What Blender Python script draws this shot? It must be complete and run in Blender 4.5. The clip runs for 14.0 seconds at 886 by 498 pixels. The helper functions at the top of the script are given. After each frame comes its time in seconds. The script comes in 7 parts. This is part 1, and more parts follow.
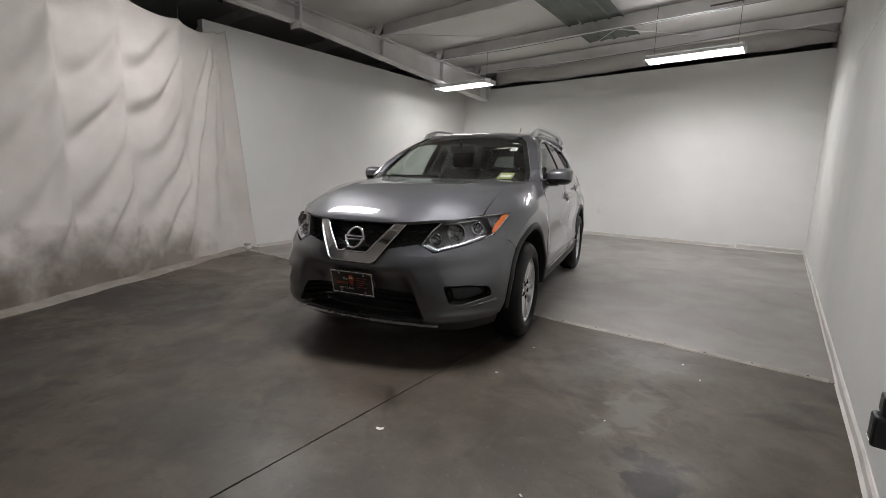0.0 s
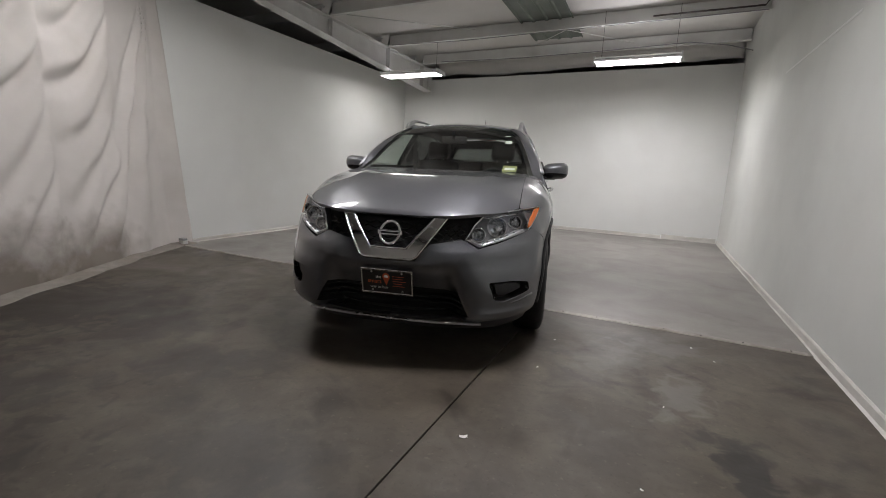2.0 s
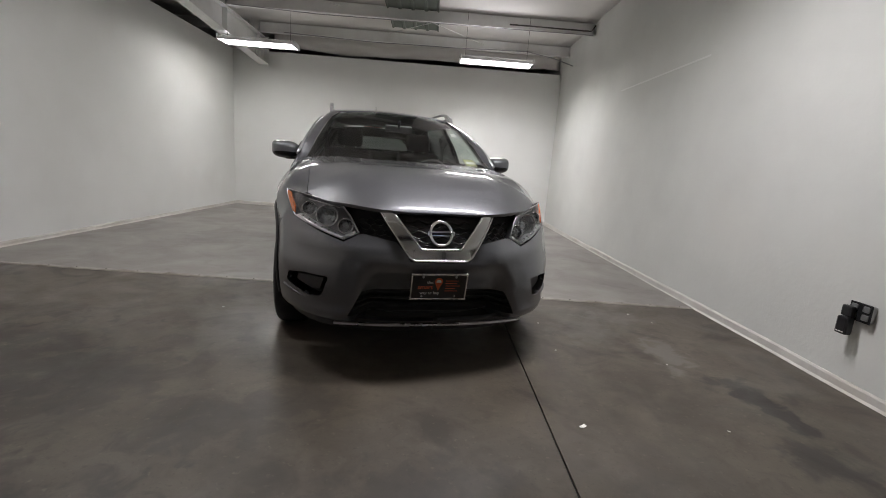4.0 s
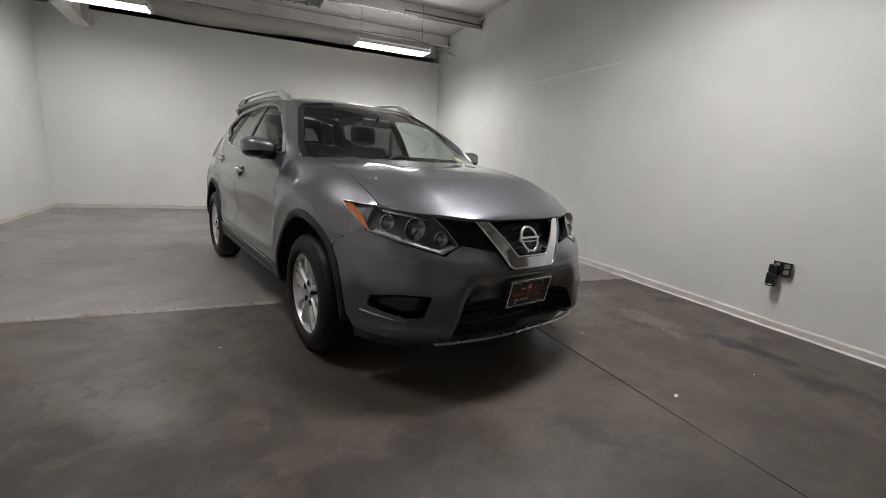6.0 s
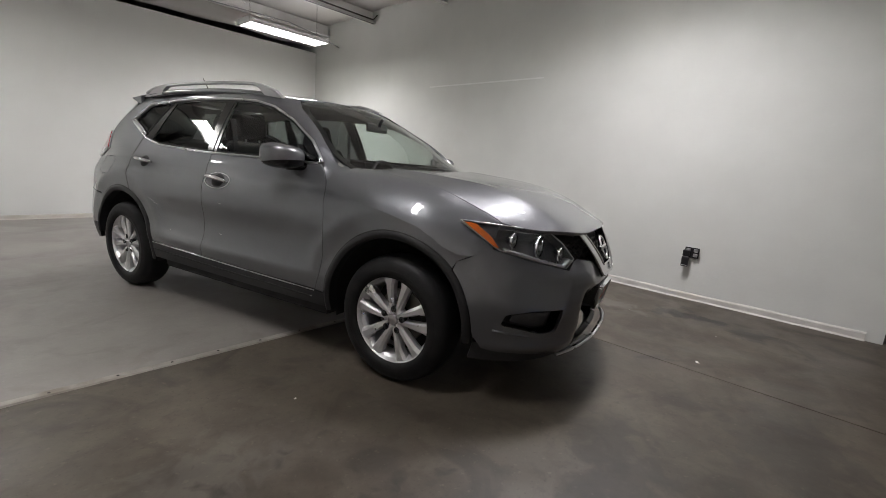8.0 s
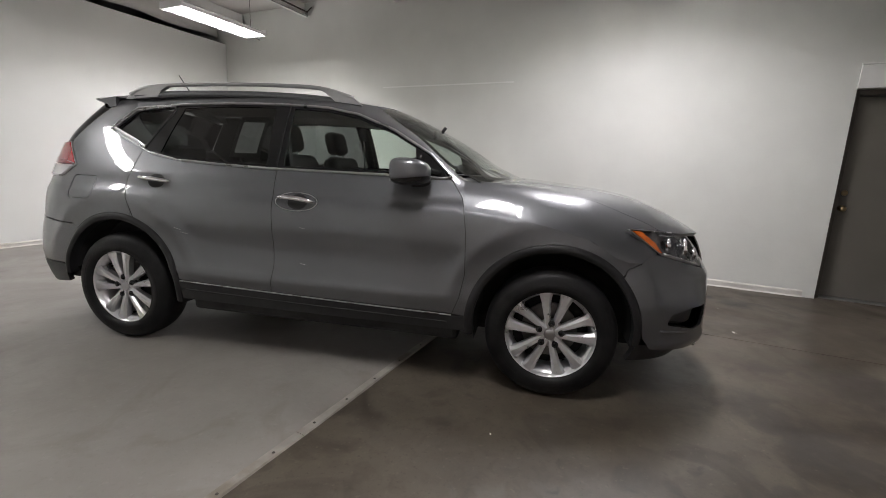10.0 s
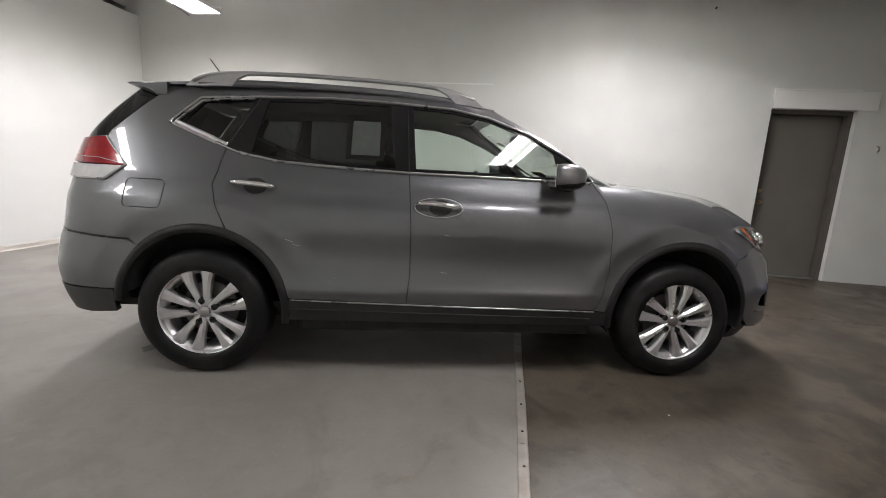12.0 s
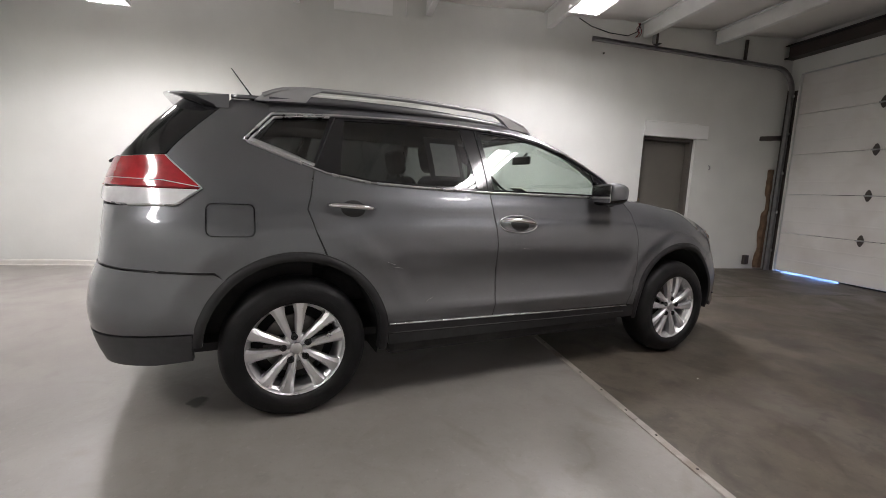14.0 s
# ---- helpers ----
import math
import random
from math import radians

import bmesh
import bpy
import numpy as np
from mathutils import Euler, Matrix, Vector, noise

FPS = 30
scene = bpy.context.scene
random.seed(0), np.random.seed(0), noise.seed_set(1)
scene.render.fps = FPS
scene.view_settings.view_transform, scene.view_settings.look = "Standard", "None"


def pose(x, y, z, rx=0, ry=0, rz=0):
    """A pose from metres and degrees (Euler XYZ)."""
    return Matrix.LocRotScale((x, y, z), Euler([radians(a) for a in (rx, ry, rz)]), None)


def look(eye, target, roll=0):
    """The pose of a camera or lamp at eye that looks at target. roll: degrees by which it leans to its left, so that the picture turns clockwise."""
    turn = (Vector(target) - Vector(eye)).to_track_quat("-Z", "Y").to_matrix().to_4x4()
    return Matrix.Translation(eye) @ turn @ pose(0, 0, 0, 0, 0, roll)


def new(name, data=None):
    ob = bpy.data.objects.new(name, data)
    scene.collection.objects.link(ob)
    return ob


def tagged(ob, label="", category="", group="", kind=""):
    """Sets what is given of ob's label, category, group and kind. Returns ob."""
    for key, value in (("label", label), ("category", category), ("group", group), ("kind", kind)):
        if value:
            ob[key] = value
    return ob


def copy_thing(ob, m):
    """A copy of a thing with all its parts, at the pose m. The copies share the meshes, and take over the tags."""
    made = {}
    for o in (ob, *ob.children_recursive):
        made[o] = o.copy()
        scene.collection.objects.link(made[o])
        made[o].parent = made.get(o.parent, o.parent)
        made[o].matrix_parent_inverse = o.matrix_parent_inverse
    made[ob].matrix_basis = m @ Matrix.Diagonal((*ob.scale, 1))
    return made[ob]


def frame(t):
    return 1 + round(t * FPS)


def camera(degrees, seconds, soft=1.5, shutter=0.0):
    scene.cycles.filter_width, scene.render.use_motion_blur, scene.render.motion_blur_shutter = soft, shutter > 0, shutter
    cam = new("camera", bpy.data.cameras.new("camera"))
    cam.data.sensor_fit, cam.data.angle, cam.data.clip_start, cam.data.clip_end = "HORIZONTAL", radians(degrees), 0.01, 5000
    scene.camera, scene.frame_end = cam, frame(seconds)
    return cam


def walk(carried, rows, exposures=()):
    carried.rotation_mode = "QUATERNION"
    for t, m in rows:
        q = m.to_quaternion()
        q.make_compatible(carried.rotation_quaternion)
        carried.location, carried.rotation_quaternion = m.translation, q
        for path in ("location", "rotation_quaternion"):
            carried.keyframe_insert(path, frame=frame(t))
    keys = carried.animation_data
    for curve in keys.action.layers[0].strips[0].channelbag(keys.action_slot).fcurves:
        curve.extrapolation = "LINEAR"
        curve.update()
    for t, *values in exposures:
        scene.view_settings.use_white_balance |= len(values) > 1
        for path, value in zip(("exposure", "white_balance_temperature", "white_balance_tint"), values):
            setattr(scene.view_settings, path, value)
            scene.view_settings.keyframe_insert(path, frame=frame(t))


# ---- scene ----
cam = camera(91.08, 14.0, soft=0.72)
PATH = [
    (0, (2.254, -2.632, 1.163), (1.05, -1.07, 0.83), 1.1),
    (0.5, (2.232, -2.625, 1.156), (1.027, -1.067, 0.809), 1.0),
    (1, (2.089, -2.725, 1.15), (0.919, -1.144, 0.789), 2.2),
    (1.5, (1.845, -2.859, 1.153), (0.778, -1.207, 0.792), 2.7),
    (2, (1.54, -2.94, 1.142), (0.689, -1.166, 0.783), 2.5),
    (2.5, (1.217, -3.068, 1.144), (0.569, -1.21, 0.786), 3.0),
    (3, (0.886, -3.107, 1.137), (0.491, -1.178, 0.784), 3.4),
    (3.5, (0.537, -3.106, 1.134), (0.386, -1.145, 0.772), 4.0),
    (4, (0.151, -3.139, 1.132), (0.212, -1.176, 0.757), 4.3),
    (4.2, (0.014, -3.145, 1.142), (0.134, -1.186, 0.76), 4.3),
    (6.3, (-1.348, -2.652, 1.173), (-0.433, -0.922, 0.763), 3.7),
    (6.5, (-1.49, -2.584, 1.184), (-0.503, -0.895, 0.769), 4.0),
    (7, (-1.804, -2.379, 1.203), (-0.632, -0.81, 0.799), 4.6),
    (7.5, (-2.058, -2.118, 1.201), (-0.767, -0.644, 0.8), 3.8),
    (8, (-2.333, -1.874, 1.197), (-0.876, -0.559, 0.811), 4.3),
    (8.5, (-2.567, -1.616, 1.198), (-1.043, -0.374, 0.829), 3.9),
    (8.7, (-2.641, -1.488, 1.195), (-1.073, -0.3, 0.835), 3.1),
    (10.8, (-3.318, -0.029, 1.211), (-1.456, 0.595, 0.831), 3.2),
    (11, (-3.366, 0.11, 1.222), (-1.488, 0.684, 0.843), 3.1),
    (11.5, (-3.438, 0.479, 1.194), (-1.517, 0.907, 0.839), 3.1),
    (12, (-3.526, 0.841, 1.186), (-1.579, 1.118, 0.822), 3.0),
    (12.5, (-3.583, 1.175, 1.179), (-1.61, 1.253, 0.861), 2.7),
    (13, (-3.571, 1.494, 1.156), (-1.596, 1.404, 0.851), 2.6),
    (13.5, (-3.613, 1.838, 1.146), (-1.648, 1.602, 0.859), 2.3),
    (14, (-3.635, 2.163, 1.165), (-1.696, 1.758, 0.89), 2.4),
]
walk(cam, [(t, look(eye, target, roll)) for t, eye, target, roll in PATH],
     exposures=[(0, -0.24, 6500, 10), (1, -0.32, 6500, 10), (2, -0.32, 6500, 10), (3, -0.16, 6500, 10), (6.5, -0.16, 6500, 10), (7.5, -0.14, 6500, 10), (8.5, 0.08, 6500, 10), (11, 0.14, 6550, 11), (12, 0.28, 6550, 11), (12.5, 0.33, 6550, 11), (14, 0.38, 6550, 13)])

# ---- world and lamps' light ----
world = bpy.data.worlds.new("world")
world.use_nodes = True
world.node_tree.nodes["Background"].inputs[0].default_value = (0.75, 0.8, 0.9, 1)
world.node_tree.nodes["Background"].inputs[1].default_value = 0.02
scene.world = world

# lamp centres (x, y, z), metres; long side along x
LAMPS = [(-2.9, 4.62, 2.9), (1.04, 4.6, 2.9), (0.85, -0.48, 3.32), (-2.15, -0.1, 3.25)]
LAMP_L, LAMP_W = 1.2, 0.38
LAMP_WATT = (8.0, 42.0, 55.0, 18.0)
LAMP_SPREAD = (140, 152, 149, 164)
for (lx, ly, lz), watt, spread in zip(LAMPS, LAMP_WATT, LAMP_SPREAD):
    for dy, w, share in ((0.07, 0.19, 0.76), (-0.137, 0.06, 0.24)):
        data = bpy.data.lights.new("tube_light", "AREA")
        data.shape, data.size, data.size_y = "RECTANGLE", LAMP_L - 0.05, w
        data.energy, data.color, data.spread = watt * share, (1.0, 0.97, 1.02), radians(spread)
        new("tube_light", data).matrix_world = pose(lx, ly + dy, lz - 0.035)
    # added upward fill over each closed tray, to brighten the roof
    data = bpy.data.lights.new("tube_top_light", "AREA")
    data.shape, data.size, data.size_y = "RECTANGLE", LAMP_L - 0.1, 0.1
    data.energy, data.color = watt * 0.14, (1.0, 0.97, 1.02)
    new("tube_top_light", data).matrix_world = pose(lx, ly, lz + 0.075, 180)


# ---- materials ----
def mat(name, color, rough=0.5, metal=0.0, spec=0.5, vary=0.0, scale=4.0, stain=None, stain_amt=0.0, stain_scale=0.8,
        bump=0.0, bump_scale=60.0, coat=0.0, stretch=(1, 1, 1), rough_vary=0.0, emit=0.0, emit_color=None, random_tone=0.0):
    """A principled material with fine grain, large stains and fine relief at real size."""
    m = bpy.data.materials.new(name)
    m.use_nodes = True
    t = m.node_tree
    p = t.nodes["Principled BSDF"]
    p.inputs["Roughness"].default_value, p.inputs["Metallic"].default_value = rough, metal
    p.inputs["Specular IOR Level"].default_value = spec
    p.inputs["Coat Weight"].default_value, p.inputs["Coat Roughness"].default_value = coat, 0.04
    p.inputs["Base Color"].default_value = (*color, 1)
    if emit:
        p.inputs["Emission Color"].default_value = (*(emit_color or color), 1)
        p.inputs["Emission Strength"].default_value = emit
    if vary or stain_amt or bump or rough_vary or random_tone:
        co = t.nodes.new("ShaderNodeNewGeometry")
        mp = t.nodes.new("ShaderNodeMapping")
        mp.inputs["Scale"].default_value = stretch
        t.links.new(co.outputs["Position"], mp.inputs["Vector"])

        def noise_node(s, detail=4.0):
            n = t.nodes.new("ShaderNodeTexNoise")
            n.inputs["Scale"].default_value, n.inputs["Detail"].default_value = s, detail
            t.links.new(mp.outputs["Vector"], n.inputs["Vector"])
            return n

        def mix(kind, fac, a, b):
            x = t.nodes.new("ShaderNodeMix")
            x.data_type, x.blend_type = "RGBA", kind
            for sock, v in ((x.inputs["Factor"], fac), (x.inputs["A"], a), (x.inputs["B"], b)):
                if isinstance(v, bpy.types.NodeSocket):
                    t.links.new(v, sock)
                else:
                    sock.default_value = v
            return x.outputs["Result"]

        def ramp(sock, lo, hi, a=0.0, b=1.0):
            r = t.nodes.new("ShaderNodeMapRange")
            r.inputs["From Min"].default_value, r.inputs["From Max"].default_value = lo, hi
            r.inputs["To Min"].default_value, r.inputs["To Max"].default_value = a, b
            t.links.new(sock, r.inputs["Value"])
            return r.outputs["Result"]

        col = (*color, 1)
        if vary:
            f = ramp(noise_node(scale, 6.0).outputs["Fac"], 0.3, 0.7)
            dark = tuple(c * (1 - vary) for c in color) + (1,)
            light = tuple(min(1, c * (1 + vary)) for c in color) + (1,)
            col = mix("MIX", f, dark, light)
        if stain_amt:
            f = ramp(noise_node(stain_scale, 8.0).outputs["Fac"], 0.5, 0.72, 0.0, stain_amt)
            col = mix("MIX", f, col, (*stain, 1))
        if random_tone:
            oi = t.nodes.new("ShaderNodeObjectInfo")
            g = ramp(oi.outputs["Random"], 0, 1, 1 - random_tone, 1 + random_tone)
            hsv = t.nodes.new("ShaderNodeHueSaturation")
            t.links.new(g, hsv.inputs["Value"])
            if isinstance(col, bpy.types.NodeSocket):
                t.links.new(col, hsv.inputs["Color"])
            else:
                hsv.inputs["Color"].default_value = col
            col = hsv.outputs["Color"]
        if isinstance(col, bpy.types.NodeSocket):
            t.links.new(col, p.inputs["Base Color"])
        if rough_vary:
            r = ramp(noise_node(scale * 0.6, 5.0).outputs["Fac"], 0.3, 0.7, max(0.02, rough - rough_vary), min(1, rough + rough_vary))
            t.links.new(r, p.inputs["Roughness"])
        if bump:
            b = t.nodes.new("ShaderNodeBump")
            b.inputs["Strength"].default_value, b.inputs["Distance"].default_value = bump, 0.004
            t.links.new(noise_node(bump_scale, 5.0).outputs["Fac"], b.inputs["Height"])
            t.links.new(b.outputs["Normal"], p.inputs["Normal"])
    return m


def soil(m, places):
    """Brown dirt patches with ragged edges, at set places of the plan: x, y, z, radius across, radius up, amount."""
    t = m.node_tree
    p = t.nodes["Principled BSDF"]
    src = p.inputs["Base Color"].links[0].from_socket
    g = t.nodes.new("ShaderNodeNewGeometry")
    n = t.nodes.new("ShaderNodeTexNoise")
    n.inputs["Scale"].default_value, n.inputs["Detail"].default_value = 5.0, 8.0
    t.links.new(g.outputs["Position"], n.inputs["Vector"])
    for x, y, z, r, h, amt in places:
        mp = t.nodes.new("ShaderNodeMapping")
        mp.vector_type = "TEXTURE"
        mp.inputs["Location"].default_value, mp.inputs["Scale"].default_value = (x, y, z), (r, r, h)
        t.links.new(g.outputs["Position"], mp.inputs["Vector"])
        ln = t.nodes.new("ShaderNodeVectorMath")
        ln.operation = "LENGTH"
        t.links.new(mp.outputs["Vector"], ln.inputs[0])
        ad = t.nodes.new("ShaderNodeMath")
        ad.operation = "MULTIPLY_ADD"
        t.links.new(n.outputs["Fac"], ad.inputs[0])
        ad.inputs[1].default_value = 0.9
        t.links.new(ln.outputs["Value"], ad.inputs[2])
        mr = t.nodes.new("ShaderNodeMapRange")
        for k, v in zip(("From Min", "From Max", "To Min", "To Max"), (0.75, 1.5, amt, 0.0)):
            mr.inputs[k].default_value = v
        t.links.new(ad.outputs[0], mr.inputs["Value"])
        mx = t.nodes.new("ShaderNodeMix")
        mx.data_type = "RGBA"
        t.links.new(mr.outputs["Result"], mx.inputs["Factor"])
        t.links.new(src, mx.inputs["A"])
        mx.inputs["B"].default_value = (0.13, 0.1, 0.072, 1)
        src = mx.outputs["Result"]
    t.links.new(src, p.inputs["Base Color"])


def glass_mat(name, tint, rough=0.0, gloss=0.06):
    """Thin tinted pane: see-through with a clear mirror gloss."""
    m = bpy.data.materials.new(name)
    m.use_nodes = True
    t = m.node_tree
    t.nodes.remove(t.nodes["Principled BSDF"])
    out = t.nodes["Material Output"]
    tr = t.nodes.new("ShaderNodeBsdfTransparent")
    tr.inputs["Color"].default_value = (*tint, 1)
    gl = t.nodes.new("ShaderNodeBsdfGlossy")
    gl.inputs["Roughness"].default_value = rough
    gl.inputs["Color"].default_value = (1, 1, 1, 1)
    lw = t.nodes.new("ShaderNodeLayerWeight")
    lw.inputs["Blend"].default_value = 0.5
    pw = t.nodes.new("ShaderNodeMath")
    pw.operation = "POWER"
    pw.inputs[1].default_value = 5.0
    t.links.new(lw.outputs["Facing"], pw.inputs[0])
    fr = t.nodes.new("ShaderNodeMapRange")
    fr.inputs["To Min"].default_value, fr.inputs["To Max"].default_value = gloss, 1.0
    t.links.new(pw.outputs[0], fr.inputs["Value"])
    mx = t.nodes.new("ShaderNodeMixShader")
    t.links.new(fr.outputs[0], mx.inputs[0])
    t.links.new(tr.outputs[0], mx.inputs[1])
    t.links.new(gl.outputs[0], mx.inputs[2])
    t.links.new(mx.outputs[0], out.inputs["Surface"])
    return m


M_WALL = mat("white_wall_paint", (0.78, 0.785, 0.765), 0.55, vary=0.025, scale=1.3, stain=(0.6, 0.58, 0.54), stain_amt=0.25, stain_scale=0.7, bump=0.12, bump_scale=45)
M_BLOCK = mat("painted_block_wall", (0.65, 0.657, 0.625), 0.6, vary=0.04, scale=2.0, stain=(0.58, 0.55, 0.5), stain_amt=0.2, stain_scale=0.9, bump=0.3, bump_scale=30)
M_BASE = mat("scuffed_baseboard_paint", (0.6, 0.58, 0.54), 0.6, vary=0.1, scale=6, stain=(0.4, 0.35, 0.28), stain_amt=0.55, stain_scale=3, bump=0.3, bump_scale=40)
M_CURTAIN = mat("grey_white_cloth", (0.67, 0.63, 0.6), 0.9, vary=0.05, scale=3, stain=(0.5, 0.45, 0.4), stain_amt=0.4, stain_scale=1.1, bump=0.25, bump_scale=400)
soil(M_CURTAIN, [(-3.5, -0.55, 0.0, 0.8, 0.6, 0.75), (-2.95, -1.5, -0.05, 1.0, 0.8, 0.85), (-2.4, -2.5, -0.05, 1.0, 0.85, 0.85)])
M_HEM = mat("soiled_grey_hem_cloth", (0.25, 0.225, 0.2), 0.9, vary=0.15, scale=8, stain=(0.2, 0.17, 0.14), stain_amt=0.6, stain_scale=3, bump=0.3, bump_scale=300)
M_WIRE = mat("dull_red_wire", (0.22, 0.03, 0.03), 0.4, vary=0.1, scale=20)
M_STEEL_W = mat("white_painted_steel", (0.78, 0.78, 0.76), 0.45, vary=0.07, scale=3, stain=(0.4, 0.38, 0.35), stain_amt=0.5, stain_scale=1.5, bump=0.1, bump_scale=30)
M_STEEL_D = mat("dark_brown_steel", (0.045, 0.035, 0.03), 0.5, vary=0.2, scale=5, bump=0.1)
M_GALV = mat("galvanised_steel", (0.35, 0.35, 0.35), 0.4, metal=0.8, vary=0.15, scale=12, bump=0.05)
M_ROOF = mat("white_faced_insulation", (0.8, 0.78, 0.75), 0.7, vary=0.05, scale=1.2, stain=(0.62, 0.6, 0.56), stain_amt=0.5, stain_scale=0.6, bump=0.5, bump_scale=6)
M_SKY = mat("dull_green_ribbed_panel", (0.16, 0.18, 0.155), 0.5, vary=0.15, scale=3)
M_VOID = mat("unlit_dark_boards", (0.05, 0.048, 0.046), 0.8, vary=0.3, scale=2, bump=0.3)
M_BLACK = mat("black_plastic", (0.012, 0.012, 0.013), 0.35, vary=0.1, scale=20)
M_DOOR = mat("grey_brown_door_paint", (0.125, 0.115, 0.098), 0.5, vary=0.05, scale=3, bump=0.08, bump_scale=80)
M_DOORFR = mat("brown_door_frame_paint", (0.085, 0.075, 0.064), 0.5, vary=0.05, scale=3)
M_BRASS = mat("dull_brass", (0.35, 0.27, 0.16), 0.35, metal=1.0, vary=0.1, scale=30)
M_PLASTIC_W = mat("white_plastic", (0.72, 0.71, 0.68), 0.4, vary=0.03, scale=10)
M_SHEET = mat("white_ribbed_door_steel", (0.66, 0.64, 0.61), 0.5, vary=0.05, scale=2, stain=(0.45, 0.4, 0.35), stain_amt=0.5, stain_scale=1.2, bump=0.15, bump_scale=25)
M_TUBE = mat("lit_lamp_tube", (1, 1, 1), 0.5, emit=26.0, emit_color=(1.0, 0.985, 0.96))
M_REFL = mat("white_lamp_reflector", (0.85, 0.85, 0.85), 0.25, vary=0.02)
M_RUST = mat("torn_brown_board", (0.16, 0.1, 0.06), 0.85, vary=0.4, scale=9, bump=0.6, bump_scale=30)
M_PAPER = mat("white_paper_scrap", (0.8, 0.79, 0.75), 0.8, vary=0.03)


def concrete(name, lo, hi, stain, rough, rough_lo=0.25, marks=(), mottle=0.55, stained=0.75, grain=1.0):
    """Worn concrete: broad clouds, mottling, tyre-darkened patches, fine pits; marks add stains and painted dimness."""
    m = mat(name, lo, rough)
    t = m.node_tree
    p = t.nodes["Principled BSDF"]
    g = t.nodes.new("ShaderNodeNewGeometry")

    def nz(s, d, dist=0.0):
        n = t.nodes.new("ShaderNodeTexNoise")
        n.inputs["Scale"].default_value, n.inputs["Detail"].default_value, n.inputs["Distortion"].default_value = s, d, dist
        t.links.new(g.outputs["Position"], n.inputs["Vector"])
        return n.outputs["Fac"]

    def rm(sock, a, b, c, d):
        r = t.nodes.new("ShaderNodeMapRange")
        for k, v in zip(("From Min", "From Max", "To Min", "To Max"), (a, b, c, d)):
            r.inputs[k].default_value = v
        t.links.new(sock, r.inputs["Value"])
        return r.outputs["Result"]

    def mx(f, a, b, kind="MIX"):
        x = t.nodes.new("ShaderNodeMix")
        x.data_type, x.blend_type = "RGBA", kind
        t.links.new(f, x.inputs["Factor"])
        for s, v in ((x.inputs["A"], a), (x.inputs["B"], b)):
            if isinstance(v, bpy.types.NodeSocket):
                t.links.new(v, s)
            else:
                s.default_value = (*v, 1)
        return x.outputs["Result"]

    c = mx(rm(nz(0.8, 6, 0.6), 0.35, 0.65, 0, 1), lo, hi)
    c = mx(rm(nz(5.0, 8, 0.4), 0.42, 0.75, 0, mottle), c, tuple(v * 1.35 for v in hi))
    c = mx(rm(nz(2.2, 9, 1.5), 0.55, 0.68, 0, stained), c, stain)
    c = mx(rm(nz(14, 10, 0.8), 0.5, 0.72, 0, 0.4 * grain), c, tuple(v * 0.72 for v in lo))
    c = mx(rm(nz(60, 3), 0.6, 0.72, 0, 0.45 * grain), c, tuple(v * 0.55 for v in lo))
    c = mx(rm(nz(34, 6), 0.62, 0.74, 0, 0.4 * grain), c, tuple(min(1, v * 1.8) for v in hi))
    for mx_, my_, rx, ry, rot, col, amt in marks:
        mp = t.nodes.new("ShaderNodeMapping")
        mp.vector_type = "TEXTURE"
        mp.inputs["Location"].default_value, mp.inputs["Rotation"].default_value, mp.inputs["Scale"].default_value = (mx_, my_, 0), (0, 0, radians(rot)), (rx, ry, 1)
        t.links.new(g.outputs["Position"], mp.inputs["Vector"])
        ln = t.nodes.new("ShaderNodeVectorMath")
        ln.operation = "LENGTH"
        t.links.new(mp.outputs["Vector"], ln.inputs[0])
        ad = t.nodes.new("ShaderNodeMath")
        ad.operation = "ADD"
        t.links.new(ln.outputs["Value"], ad.inputs[0])
        t.links.new(rm(nz(9.0, 6, 0.6), 0.25, 0.75, -0.75, 0.75), ad.inputs[1])
        c = mx(rm(ad.outputs[0], 0.55, 1.0, amt, 0.0), c, col)
    t.links.new(c, p.inputs["Base Color"])
    t.links.new(rm(nz(1.6, 7, 0.8), 0.35, 0.65, rough_lo, rough), p.inputs["Roughness"])
    b = t.nodes.new("ShaderNodeBump")
    b.inputs["Strength"].default_value, b.inputs["Distance"].default_value = 0.25, 0.003
    t.links.new(nz(25, 8), b.inputs["Height"])
    t.links.new(b.outputs["Normal"], p.inputs["Normal"])
    return m


FLOOR_MARKS = [
    (2.0, -1.05, 0.1, 0.34, 8, (0.022, 0.019, 0.017), 0.9),
    (1.95, -0.8, 0.16, 0.12, 0, (0.024, 0.021, 0.018), 0.8),
    (1.9, -1.5, 0.2, 0.16, 20, (0.026, 0.023, 0.02), 0.7),
    (1.78, -0.42, 0.14, 0.3, -10, (0.15, 0.14, 0.125), 0.6),
    (1.7, 0.28, 0.3, 0.16, 15, (0.125, 0.117, 0.105), 0.5),
    (1.35, -0.1, 0.25, 0.3, 0, (0.11, 0.103, 0.092), 0.35),
    (-1.9, -0.35, 0.35, 0.25, 10, (0.12, 0.108, 0.09), 0.4),
    (-0.6, -1.4, 0.5, 0.22, 35, (0.034, 0.029, 0.025), 0.6),
    (-1.6, -1.1, 0.6, 0.3, -20, (0.034, 0.03, 0.026), 0.55),
    # broad brown staining, deepened to paint in the left floor's weaker light
    (-2.5, -1.3, 1.1, 0.8, 30, (0.03, 0.0245, 0.02), 0.85),
    (-1.5, -2.5, 1.3, 0.8, -15, (0.03, 0.0245, 0.02), 0.8),
    (0.2, -1.9, 0.45, 0.3, 15, (0.036, 0.031, 0.027), 0.5),
]
